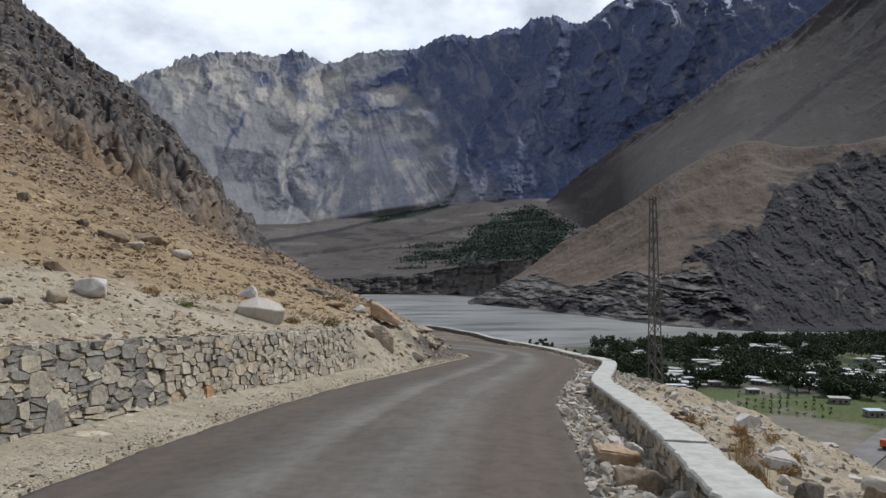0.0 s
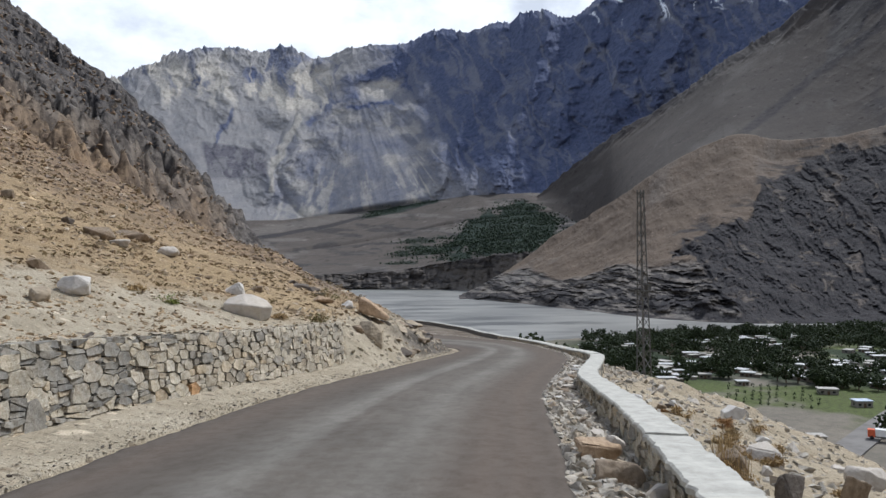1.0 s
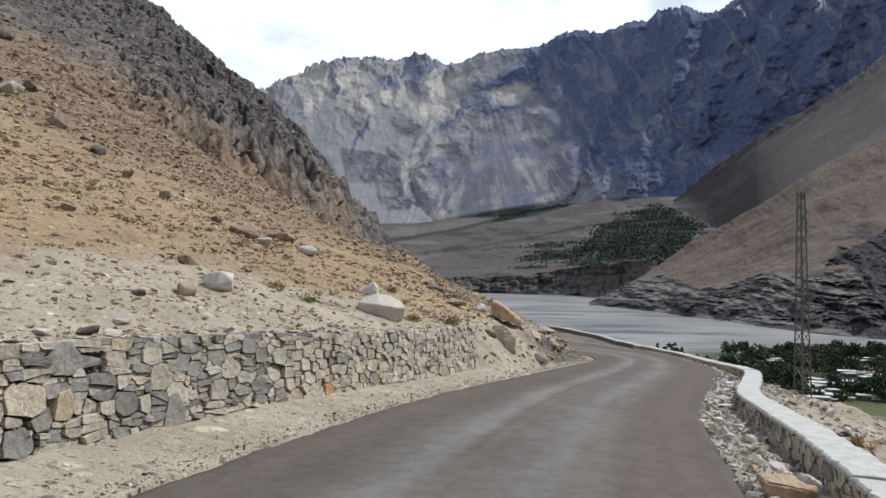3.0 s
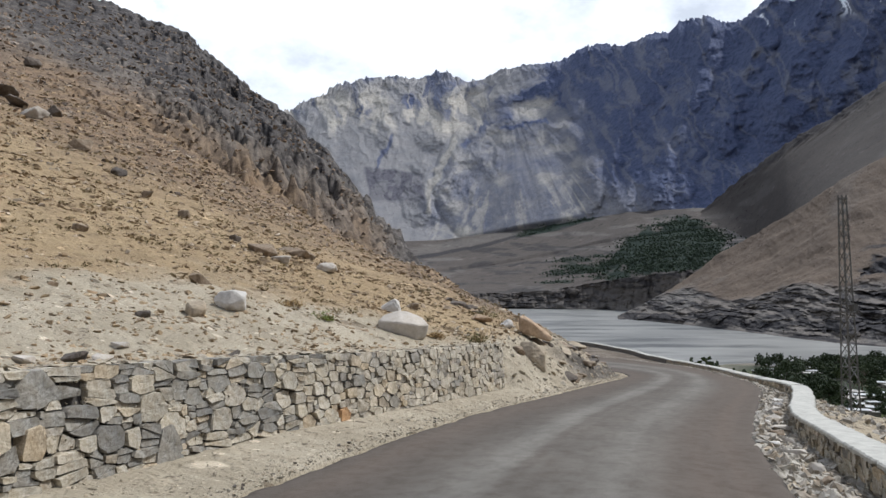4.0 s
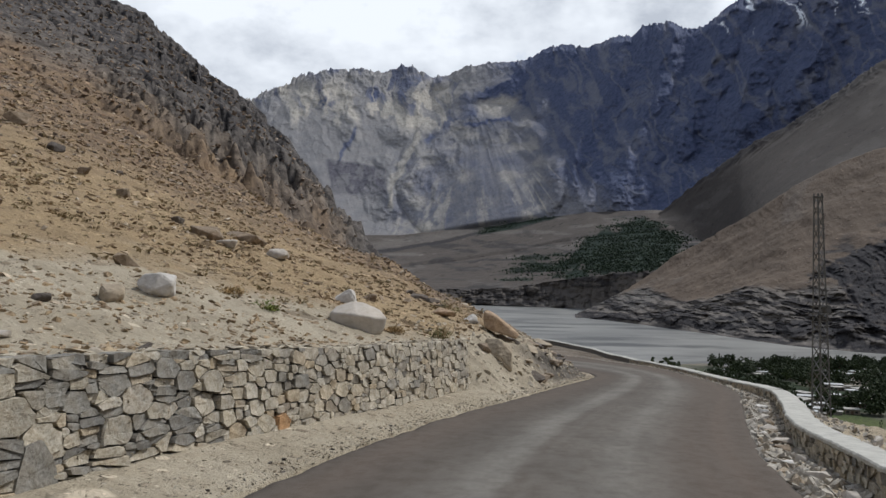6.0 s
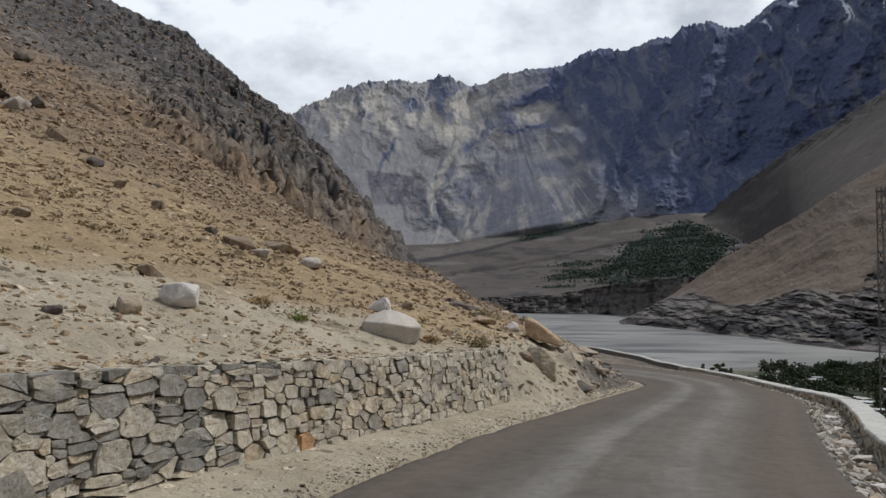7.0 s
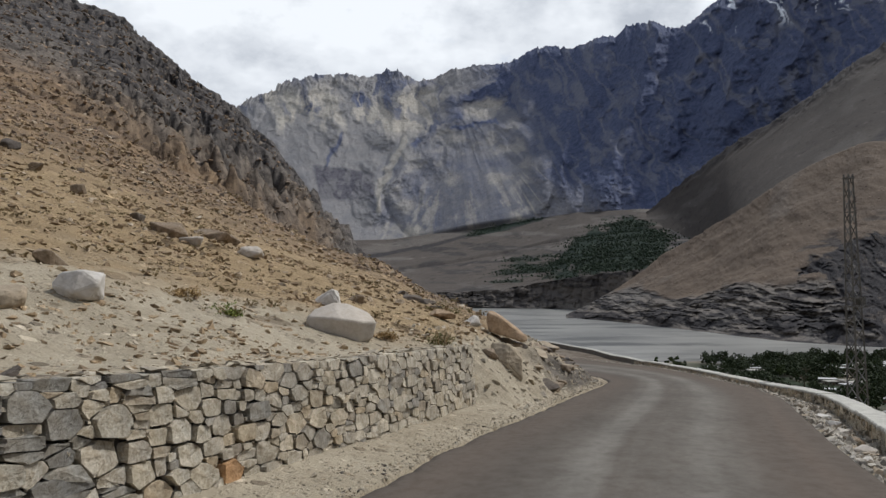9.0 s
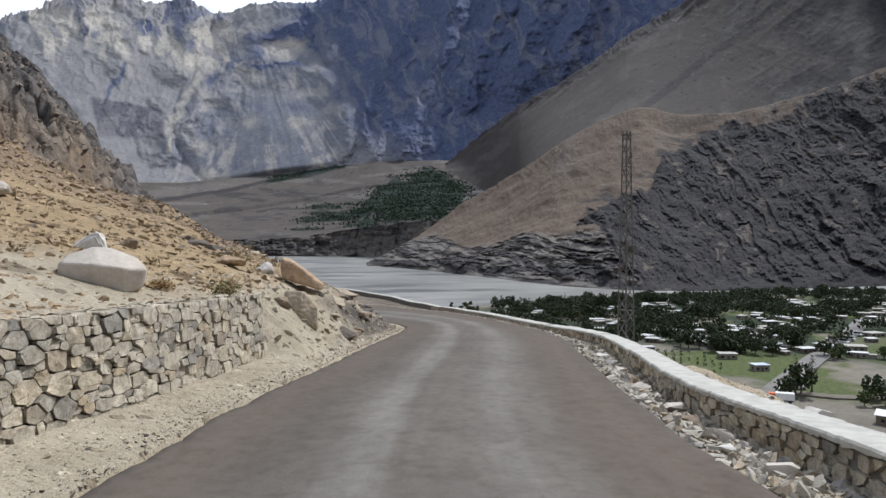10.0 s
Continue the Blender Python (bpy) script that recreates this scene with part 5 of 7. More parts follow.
def coping(y0, y1, seed):
    rng = np.random.default_rng(seed)
    bm = bmesh.new()
    rows = []
    us = [0.0, 0.02, 0.12, 0.25, 0.38, 0.48, 0.50]
    n = max(6, int((y1 - y0) / (0.04 if y0 < 25 else 0.09)))
    tip = rng.normal() * 0.012
    for y in np.linspace(y0 + 0.006, y1 - 0.006, n):
        t, nr = line_frame(PARA_X, y)
        x, zt = float(PARA_X(y)), float(PARA_TOP(y)) + tip
        ring = []
        wob = [0.030 * noise.noise((y * 2.2, k * 9.1 + seed, 0)) + 0.034 * noise.noise((y * 7.5, k * 5.1 + seed, 3)) + 0.016 * noise.noise((y * 23, k * 3.1 + seed, 5)) for k in (0, 1)]
        for i, u in enumerate(us):
            z = zt - (0.022 if i in (0, 6) else 0.0) + 0.012 * noise.noise((y * 1.7, u * 5, seed)) + 0.006 * noise.noise((y * 9, u * 14, seed))
            o = u + (wob[0] if i < 2 else wob[1] if i > 4 else 0)
            ring.append(bm.verts.new((x + nr.x * o, y + nr.y * o, z)))
        for u, w in ((0.50, wob[1]), (0.0, wob[0])):
            ring.append(bm.verts.new((x + nr.x * (u + w), y + nr.y * (u + w), zt - 0.066 + 0.034 * noise.noise((y * 6, u, seed)) + 0.02 * noise.noise((y * 19, u, seed)))))
        rows.append(ring)
    m = len(us) + 2
    for a, b in zip(rows, rows[1:]):
        for i in range(m):
            j = (i + 1) % m
            bm.faces.new((a[i], b[i], b[j], a[j]))
    bm.faces.new(rows[0])
    bm.faces.new(rows[-1][::-1])
    bmesh.ops.recalc_face_normals(bm, faces=bm.faces)
    return bm


_y = -8.0
for _k, _len in enumerate((5.2, 5.4, 5.3, 7.4, 6.6, 5.2, 5.6, 6.2, 6.0, 6.4, 6.0, 6.2, 6.0, 6.0, 6.4)):
    part("coping", coping(_y, min(_y + _len, 88), _k + 3), M_CONC, para)
    _y += _len


def para_place(s, h, out):
    y = -2 + s
    t, n = line_frame(PARA_X, y)
    z = float(ROAD_Z(y)) - 0.36 + h
    o = 0.075 - out
    return (float(PARA_X(y)) + n.x * o, y + n.y * o, z)


build_wall(para, (0.0, 62.0), para_place, 0.56, lambda s: 0.19, lambda s, h: 0.16, 57,
           lambda s, h: 5.0 < s - 2 < 14.0, lambda s, h, k, rng: M_SLATE if rng.random() < 0.15 else M_STONE, 0.05)


def para_outer(s, h, out):
    y = 62 - s
    t, n = line_frame(PARA_X, y)
    o = 0.46 + out * 0.6
    return (float(PARA_X(y)) + n.x * o, y + n.y * o, float(ROAD_Z(y)) - 0.50 + h)


build_wall(para, (0.0, 60.0), para_outer, 0.70, lambda s: 0.28, lambda s, h: 0.1, 58, lambda s, h: False, None, 0.04)


# ---------- boulders ----------
ORANGE = (-2.52, 29.3, -2.17)  # foot of the orange rock
def ground_z(x, y):
    return float(near_height(np.array([x]), np.array([y]))[0])


def rock(name, x, y, dims, material, seed, label, turn=0.0, tilt=0.0, sink=0.25, boxy=0.5, points=16, rough=0.05, group="", z=None, levels=2, soft=0.12, smooth=False, corners=None):
    me = finish(rock_bm(seed, dims, points, boxy, levels, rough * 1.7, soft * 0.75, corners, 2 if smooth else 1 if max(dims) > 0.45 else 0), name, material, smooth or max(dims) > 0.45)
    ob = new(name, me)
    gz = ground_z(x, y) if z is None else z
    ob.matrix_world = pose(x, y, gz + dims[2] * (0.5 - sink), tilt, tilt * 0.6, turn)
    return tagged(ob, label, "rock", group)


rock("boulder", -5.40, 20.9, (1.46, 1.2, 0.84), M_PALE, 26, "large pale rounded boulder resting above the stone wall", 20, 0, 0.0, rough=0.018, soft=0.05, smooth=True, z=-1.55,
     corners=((-0.56, -0.34, 0.0), (0.32, -0.44, 0.0), (0.59, 0.4, 0.0), (-0.54, 0.45, 0.0), (-0.74, -0.36, 0.58), (-0.68, -0.3, 0.24), (-0.13, -0.58, 0.54), (0.31, -0.58, 0.46), (0.7, -0.3, 0.44),
              (0.61, -0.28, 0.12), (-0.56, -0.1, 0.72), (-0.2, -0.06, 0.84), (0.11, 0.0, 0.83), (0.54, 0.1, 0.64), (-0.63, 0.5, 0.5), (0.63, 0.5, 0.45), (0.0, 0.6, 0.72), (-0.72, -0.05, 0.3), (-0.7, -0.1, 0.08)))
rock("boulder", -6.75, 24.2, (0.72, 0.6, 0.85), M_WHITE, 11, "small whitish pointed boulder behind a larger one", 10, 0, 0.0, rough=0.03, soft=0.18, z=-1.25,
     corners=((-0.36, -0.3, 0), (0.36, -0.3, 0), (0.36, 0.3, 0), (-0.36, 0.3, 0), (-0.40, -0.2, 0.38), (0.40, -0.22, 0.40), (0.16, -0.15, 0.84), (0.30, 0.1, 0.80), (-0.28, 0.2, 0.62)))
rock("boulder", -8.40, 16.8, (0.70, 0.54, 0.48), M_WHITE, 7, "whitish boulder with a dark underside on the sandy slope", 6, 0, 0.14, rough=0.025, soft=0.08, smooth=True,
     corners=((-0.20, -0.18, 0.0), (0.25, -0.18, 0.04), (0.27, 0.22, 0.0), (-0.25, 0.22, 0.0), (-0.38, -0.15, 0.30), (0.05, -0.31, 0.16), (0.38, -0.16, 0.28), (-0.26, -0.11, 0.47), (0.07, -0.15, 0.50),
              (0.33, 0.04, 0.43), (-0.27, 0.24, 0.45), (0.26, 0.27, 0.45)))
rock("boulder", -8.45, 15.4, (0.60, 0.50, 0.54), M_TAN, 8, "rounded brownish boulder half buried in sand", 70, 10, 0.40, 0.4, 16, 0.03, smooth=True)
rock("boulder", -10.3, 18.6, (0.80, 0.5, 0.40), M_BROWN, 9, "flat brown rock lying on the sandy slope", 10, 6, 0.3, 0.6, 14, 0.05)
rock("rock_slab", -13.4, 30.6, (3.0, 0.8, 0.5), M_BROWN, 12, "long flat brown rock slab on the slope", -22, 8, 0.45, 0.7, 18, 0.05)
rock("rock_slab", -12.9, 27.4, (1.5, 0.9, 0.6), M_BROWN, 13, "tilted brown rock slab bedded in sand", -12, 10, 0.35, 0.7, 16, 0.05)
rock("rock_slab", -11.8, 26.9, (1.0, 0.5, 0.4), M_PALE, 14, "pale broken slab beside a brown one", -10, 4, 0.35, 0.7, 14, 0.05)
rock("boulder", ORANGE[0], ORANGE[1], (1.5, 0.9, 0.9), M_RUST, 15, "tan-orange angular boulder perched on the road cutting", 6, 0, 0.0, rough=0.03, soft=0.08, z=ORANGE[2],
     corners=((-0.50, -0.35, 0.36), (-0.40, 0.40, 0.30), (0.62, -0.40, -0.02), (0.55, 0.40, 0.0), (-0.52, -0.25, 0.95), (-0.40, 0.30, 1.0), (-0.20, -0.38, 0.86), (0.45, -0.32, 0.36), (0.80, -0.20, 0.10),
              (0.50, 0.30, 0.40), (0.0, 0.35, 0.80)))
rock("boulder", -2.35, 26.75, (0.9, 0.8, 1.0), M_TAN, 16, "pale angular boulder below an orange one", 0, 0, 0.0, rough=0.04, soft=0.10, z=-2.98,
     corners=((-0.2, -0.3, 0.0), (0.5, -0.3, -0.05), (0.5, 0.4, 0.0), (-0.4, 0.4, 0.1), (-0.45, -0.25, 0.55), (0.10, -0.45, 0.42), (0.46, -0.25, 0.50), (-0.40, 0.1, 1.0), (0.12, -0.12, 0.98), (0.40, 0.2, 0.78)))
rock("boulder", -2.75, 26.2, (0.55, 0.5, 0.36), M_BROWN, 17, "beige rock in the road cutting", 50, 6, 0.4, 0.5, 14, 0.05)
rock("boulder", -4.3, 27.8, (0.95, 0.6, 0.42), M_RUST, 18, "reddish flat rock on the edge of the slope", 5, 8, 0.3, 0.6, 14, 0.05)
rock("boulder", -3.5, 29.0, (0.75, 0.5, 0.45), M_WHITE, 19, "whitish rock on the edge of the slope", 40, -10, 0.3, 0.5, 14, 0.05)
for _k in range(30):
    _rng = np.random.default_rng(600 + _k)
    _y = 28.8 + 12.2 * (_k + 0.5 * _rng.random()) / 30
    _x = float(ROAD_L(_y)) - 0.75 - 1.7 * _rng.random()
    _w = 0.35 + 0.5 * _rng.random()
    rock("outcrop_rock", _x - 0.12, _y, (_w * 1.7, _w * 0.8, _w * 0.5), (M_DKROCK if _y > 34 and _k % 3 == 1 else (M_DKROCK, M_BROWN, M_TAN, M_TAN, M_BROWN)[_k % 5]), 60 + _k,
         "slaty rock sticking out of the road cutting", 115 + 18 * _rng.normal(), 10 * _rng.normal(), 0.62, 0.9, 13, 0.06, "rocks of the cutting", levels=1, soft=0.07)
for _k, (_x, _y, _d) in enumerate(((-6.9, 7.9, (0.75, 0.45, 0.3)), (-6.6, 9.6, (0.34, 0.24, 0.2)), (-6.45, 9.9, (0.3, 0.24, 0.14)), (-6.8, 9.0, (0.3, 0.26, 0.16)), (-5.9, 12.3, (0.3, 0.2, 0.16)),
                                    (-7.6, 11.8, (0.35, 0.25, 0.15)), (-6.3, 6.2, (0.4, 0.3, 0.2)), (-8.6, 13.8, (0.4, 0.3, 0.2)))):
    rock("loose_rock", _x, _y, _d, (M_PALE, M_DKROCK, M_PALE)[_k % 3], 80 + _k, "loose flat rock on the sand above the wall", 37 * _k, 8, 0.25, 0.6, 12, 0.05, "rocks above the wall", levels=1)
for _k, (_x, _y, _d) in enumerate(((-6.2, 33.4, (0.9, 0.6, 0.28)), (-5.6, 33.0, (0.8, 0.5, 0.24)), (-6.7, 33.9, (0.7, 0.5, 0.3)), (-5.1, 32.2, (0.6, 0.5, 0.22)), (-6.0, 34.2, (0.8, 0.5, 0.3)))):
    rock("rock_slab", _x, _y, _d, M_DKROCK, 330 + _k, "dark flat slab on the edge of the slope", 20 + 33 * _k, 6, 0.25, 0.8, 13, 0.05, "dark slabs above the cutting", levels=1, soft=0.07)
rock("boulder", -6.4, 26.0, (0.5, 0.4, 0.35), M_BROWN, 95, "small brown rock on the slope", 12, 5, 0.3)



def hill_spot(az, el):
    """Where the hillside shows at a bearing and rise from the start of the walk."""
    rr = np.geomspace(14, 220, 1500)
    x, y = rr * math.sin(radians(az)), rr * math.cos(radians(az))
    e = np.degrees(np.arctan2(near_height(x, y), rr))
    k = int(np.argmax(e > el))
    return float(x[k]), float(y[k]), float(rr[k])


for _k, (_az, _el, _w, _t, _m) in enumerate(((-43.6, 13.2, 0.050, 0.35, M_DKROCK), (-42.6, 12.6, 0.036, 0.3, M_DKROCK), (-46.8, 15.6, 0.045, 0.6, M_BROWN), (-40.3, 12.2, 0.026, 0.5, M_DKROCK),
                                              (-41.4, 11.9, 0.030, 0.4, M_PALE), (-38.2, 9.9, 0.024, 0.6, M_BROWN), (-41.9, 15.4, 0.018, 0.7, M_DKROCK), (-44.5, 12.2, 0.034, 0.3, M_PALE),
                                              (-35.6, 8.2, 0.02, 0.6, M_DKROCK), (-30.9, 5.2, 0.02, 0.6, M_BROWN), (-33.5, 6.6, 0.018, 0.6, M_BROWN), (-27.2, 3.5, 0.018, 0.6, M_DKROCK),
                                              (-22.0, 2.2, 0.026, 0.4, M_BROWN), (-20.4, 1.2, 0.026, 0.5, M_PALE), (-45.6, 8.0, 0.022, 0.5, M_PALE), (-37.0, 4.0, 0.016, 0.6, M_BROWN))):
    _x, _y, _r = hill_spot(_az, _el)
    _d = _w * _r * 1.25
    rock("rock_slab", _x, _y, (_d, _d * 0.7, _d * _t), _m, 300 + _k, "weathered rock slab sticking out of the hillside", 140 + 17 * _k, 9, 0.3, 0.8, 14, 0.05, "slabs on the hillside", levels=1, soft=0.08)

# rubble beside the parapet
rock("rubble_block", 1.98, 8.35, (0.62, 0.42, 0.36), M_RUST, 21, "orange-stained stone block in the roadside rubble", 12, 6, 0.22, 0.8, 14, 0.03)
rock("rubble_block", 2.22, 8.45, (0.26, 0.3, 0.40), M_PALE, 22, "grey stone leaning on an orange block", 30, 12, 0.2, 0.7, 12, 0.04)
rock("rubble_block", 1.95, 7.15, (0.58, 0.44, 0.32), M_BROWN, 23, "brownish grey squared stone in the roadside rubble", -18, 10, 0.22, 0.8, 14, 0.04)
rock("rubble_block", 2.15, 6.6, (0.36, 0.3, 0.26), M_PALE, 24, "grey stone in the roadside rubble", 50, 10, 0.22, 0.6, 12, 0.04)
for _k, (_y, _u, _d) in enumerate(((13.6, 0.55, (0.42, 0.34, 0.24)), (14.3, 0.3, (0.34, 0.3, 0.2)), (15.0, 0.6, (0.5, 0.36, 0.26)), (15.8, 0.45, (0.46, 0.4, 0.24)), (16.7, 0.6, (0.6, 0.42, 0.26)),
                                     (17.6, 0.4, (0.5, 0.4, 0.24)), (18.6, 0.55, (0.55, 0.4, 0.28)), (19.6, 0.5, (0.5, 0.42, 0.25)), (20.8, 0.5, (0.55, 0.45, 0.28)), (22.2, 0.5, (0.5, 0.4, 0.25)),
                                     (12.4, 0.6, (0.4, 0.3, 0.22)), (11.2, 0.5, (0.42, 0.3, 0.2)), (10.1, 0.65, (0.36, 0.3, 0.22)), (23.6, 0.5, (0.5, 0.36, 0.25)))):
    _x = float(ROAD_R(_y)) * (1 - _u) + float(PARA_X(_y)) * _u
    _d = tuple(0.72 * q for q in _d)
    rock("rubble_block", _x, _y, _d, (M_PALE, M_WHITE, M_PALE, M_BROWN)[_k % 4], 120 + _k, "pale broken stone in the roadside rubble", 53 * _k, 8, 0.25, 0.6, 12, 0.05, "rubble blocks by the parapet", levels=1)

# rocks on the slope below the parapet
rock("boulder", 4.55, 8.7, (0.62, 0.42, 0.52), M_DKROCK, 31, "grey slanting slab below the parapet", 25, 12, 0.25, 0.6, 12, 0.04)
rock("boulder", 5.45, 9.1, (0.58, 0.45, 0.75), M_BROWN, 32, "upright brown pointed rock below the parapet", 15, 6, 0.25, 0.4, 11, 0.04)
rock("boulder", 5.3, 8.3, (0.9, 0.6, 0.5), M_PALE, 33, "pale rock on the slope below the parapet", 60, 6, 0.35, 0.5, 14, 0.05)
rock("boulder", 9.6, 22.5, (0.9, 0.8, 0.75), M_WHITE, 34, "whitish rounded boulder on the slope below the parapet", 20, 0, 0.2, 0.4, 14, 0.04)
for _k in range(34):
    _rng = np.random.default_rng(400 + _k)
    _y = 9 + 16 * _rng.random()
    _x = float(PARA_X(_y)) + 1.2 + 5.5 * _rng.random()
    _s = 0.28 + 0.5 * _rng.random() ** 2
    rock("loose_rock", _x, _y, (_s, _s * 0.8, _s * 0.65), (M_PALE, M_BROWN, M_PALE, M_DKROCK, M_WHITE)[_k % 5], 140 + _k, "loose angular rock on the slope below the parapet", 40 * _k, 10, 0.3, 0.5, 12, 0.05, "rocks below the parapet", levels=1)


# ---------- loose stones ----------
def place_on(xs, ys, sizes, sink=0.3):
    z = near_height(xs, ys)
    return np.stack([xs, ys, z + np.asarray(sizes) * (0.3 - sink)], -1)


rng = np.random.default_rng(5)
# shoulder on the left of the road
n = 2800
ys = 1 + 38 * rng.random(n) ** 1.25
wide = np.where(ys < WALL_END, ROAD_L(ys) - WALL_X(ys) - 0.1, 1.1)
u = np.abs(rng.normal(size=n)) * 0.45
xs = ROAD_L(ys) - 0.03 - np.clip(u, 0, 1) * wide
sz = 0.015 + 0.06 * rng.random(n) ** 3 + 0.10 * (rng.random(n) < 0.02) * rng.random(n)
tagged(new("shoulder_gravel", scatter_mesh("shoulder_gravel", place_on(xs, ys, sz), sz, M_GRAVEL, 6, 0.8)), "pale loose gravel along the road shoulder", "gravel", kind="stuff")
# rubble between road and parapet
n = 8600
ys = 0 + 42 * rng.random(n) ** 1.3
u = rng.random(n)
xs = ROAD_R(ys) - 0.05 + u * (PARA_X(ys) - ROAD_R(ys) + 0.08)
sz = 0.03 + 0.24 * rng.random(n) ** 2.4
tagged(new("roadside_rubble", scatter_mesh("roadside_rubble", place_on(xs, ys, sz, 0.22), sz, M_RUBBLE, 7, 0.75)), "pale broken stone rubble beside the parapet", "rubble", kind="stuff")
# the face of the cutting
n = 1700
ys = 23.6 + 18 * rng.random(n)
xs = ROAD_L(ys) - 0.35 - 3.2 * rng.random(n) ** 1.3
sz = 0.03 + 0.30 * rng.random(n) ** 4
tagged(new("cutting_stones", scatter_mesh("cutting_stones", place_on(xs, ys, sz, 0.32), sz, M_GRAVEL, 17, 0.8)), "pale and brown stones in the face of the cutting", "stones", kind="stuff")
# broken stone right along the left edge of the asphalt
n = 3000
ys = 3 + 33 * rng.random(n) ** 1.2
xs = ROAD_L(ys) + 0.03 - 0.42 * np.abs(rng.normal(size=n)) ** 1.3 * 0.6
sz = 0.015 + 0.055 * rng.random(n) ** 2
tagged(new("edge_gravel", scatter_mesh("edge_gravel", place_on(xs, ys, sz, 0.2), sz, M_GRAVEL, 18, 0.7)), "pale chippings along the broken asphalt edge", "gravel", kind="stuff")
# pale stones along the asphalt's end at the bend
n = 900
ys = 47 + 24 * rng.random(n)
xs = ROAD_R(ys) + 0.02 + 0.10 * rng.normal(size=n)
sz = 0.06 + 0.12 * rng.random(n)
tagged(new("bend_gravel", scatter_mesh("bend_gravel", place_on(xs, ys, sz, 0.1), sz, M_RUBBLE, 19, 0.8)), "pale stones lining the road edge at the bend", "gravel", kind="stuff")
# pale stones at the parapet's foot farther on
n = 1600
ys = 25 + 25 * rng.random(n)
xs = PARA_X(ys) - 0.02 - 0.16 * rng.random(n)
sz = 0.06 + 0.12 * rng.random(n)
tagged(new("kerb_gravel", scatter_mesh("kerb_gravel", place_on(xs, ys, sz, 0.0), sz, M_RUBBLE, 20, 0.8)), "pale broken stone along the foot of the parapet", "gravel", kind="stuff")
# broken bits of asphalt on the shoulder
n = 160
ys = 4 + 30 * rng.random(n) ** 1.2
xs = ROAD_L(ys) - 0.02 - 0.16 * np.abs(rng.normal(size=n))
sz = 0.02 + 0.07 * rng.random(n) ** 2
tagged(new("asphalt_crumbs", scatter_mesh("asphalt_crumbs", place_on(xs, ys, sz, 0.15), sz, M_DKROCK, 23, 0.7)), "dark broken asphalt crumbs along the road edge", "rubble", kind="stuff")
# slope below the parapet
n = 13000
ys = 2 + 45 * rng.random(n) ** 1.3
xs = PARA_X(ys) + 0.55 + 14 * rng.random(n) ** 1.6
sz = 0.035 + 0.32 * rng.random(n) ** 4
tagged(new("slope_stones", scatter_mesh("slope_stones", place_on(xs, ys, sz), sz, M_RUBBLE, 8, 0.8)), "scattered pale stones on the slope below the parapet", "stones", kind="stuff")


def hill_points(count, az0, az1, r0, r1, power=1.0):
    az = np.radians(az0 + (az1 - az0) * rng.random(count))
    r = r0 * (r1 / r0) ** (rng.random(count) ** power)
    return r * np.sin(az), r * np.cos(az), r


# hill: fine stones near, larger ones farther up
xs, ys, r = hill_points(42000, -58, -2, 9, 100)
_ok = (xs < WALL_X(ys) - 0.7) & ((ys < WALL_END) | (xs < ROAD_L(ys) - 0.6))
xs, ys, r = xs[_ok], ys[_ok], r[_ok]
_clump = fbm(xs / 4, ys / 4, 3, 501)
_keep = rng.random(len(xs)) < 0.25 + 0.75 * step(-0.15, 0.25, _clump) * step(10, 20, r)
xs, ys, r = xs[_keep], ys[_keep], r[_keep]
sz = np.clip(0.03 + r * (0.0018 + 0.0105 * rng.random(len(xs)) ** 3.2), 0.03, 0.8)
tagged(new("hill_stones", scatter_mesh("hill_stones", place_on(xs, ys, sz), sz, M_CLOD, 9, 0.85, 0.28)), "brown and tan stones strewn over the sandy slope", "stones", kind="stuff")
xs, ys, r = hill_points(26000, -58, -8, 40, 230, 0.8)
_ok = r < CREST_R(np.degrees(np.arctan2(xs, ys))) * 0.93
xs, ys, r = xs[_ok], ys[_ok], r[_ok]
_, _m = near_height(xs, ys, True)
_keep = rng.random(len(xs)) < 0.12 + 0.88 * np.clip(_m["scree"] + _m["grey"], 0, 1)
xs, ys, r = xs[_keep], ys[_keep], r[_keep]
sz = r * (0.0018 + 0.0085 * rng.random(len(xs)) ** 3.5)
tagged(new("scree_stones", scatter_mesh("scree_stones", place_on(xs, ys, sz), sz, M_DEBRIS, 10, 0.7, 0.5)), "dark and rusty scree blocks below the crags", "stones", kind="stuff")


# ---------- plants ----------
def tuft_soup(rng, n, radius, height, width, spread=0.8, lean=0.6):
    """Thin pointed blades from one root."""
    v, f = [], []
    for k in range(n):
        a = rng.random() * 6.28
        root = np.array((math.cos(a), math.sin(a), 0)) * radius * 0.45 * rng.random() ** 0.5
        b = a + rng.normal() * 0.7
        h = height * (0.5 + 0.6 * rng.random())
        tip = root + np.array((math.cos(b) * h * lean * rng.random() * spread * 1.5, math.sin(b) * h * lean * rng.random() * spread * 1.5, h))
        side = np.array((-math.sin(b), math.cos(b), 0)) * width * (0.6 + 0.8 * rng.random())
        mid = root * 0.4 + tip * 0.6
        mid[2] += 0.04 * h
        i = len(v)
        v += [root - side * 0.6, root + side * 0.6, mid - side, mid + side, tip]
        f += [(i, i + 1, i + 3), (i, i + 3, i + 2), (i + 2, i + 3, i + 4)]
    return np.array(v), np.array(f)


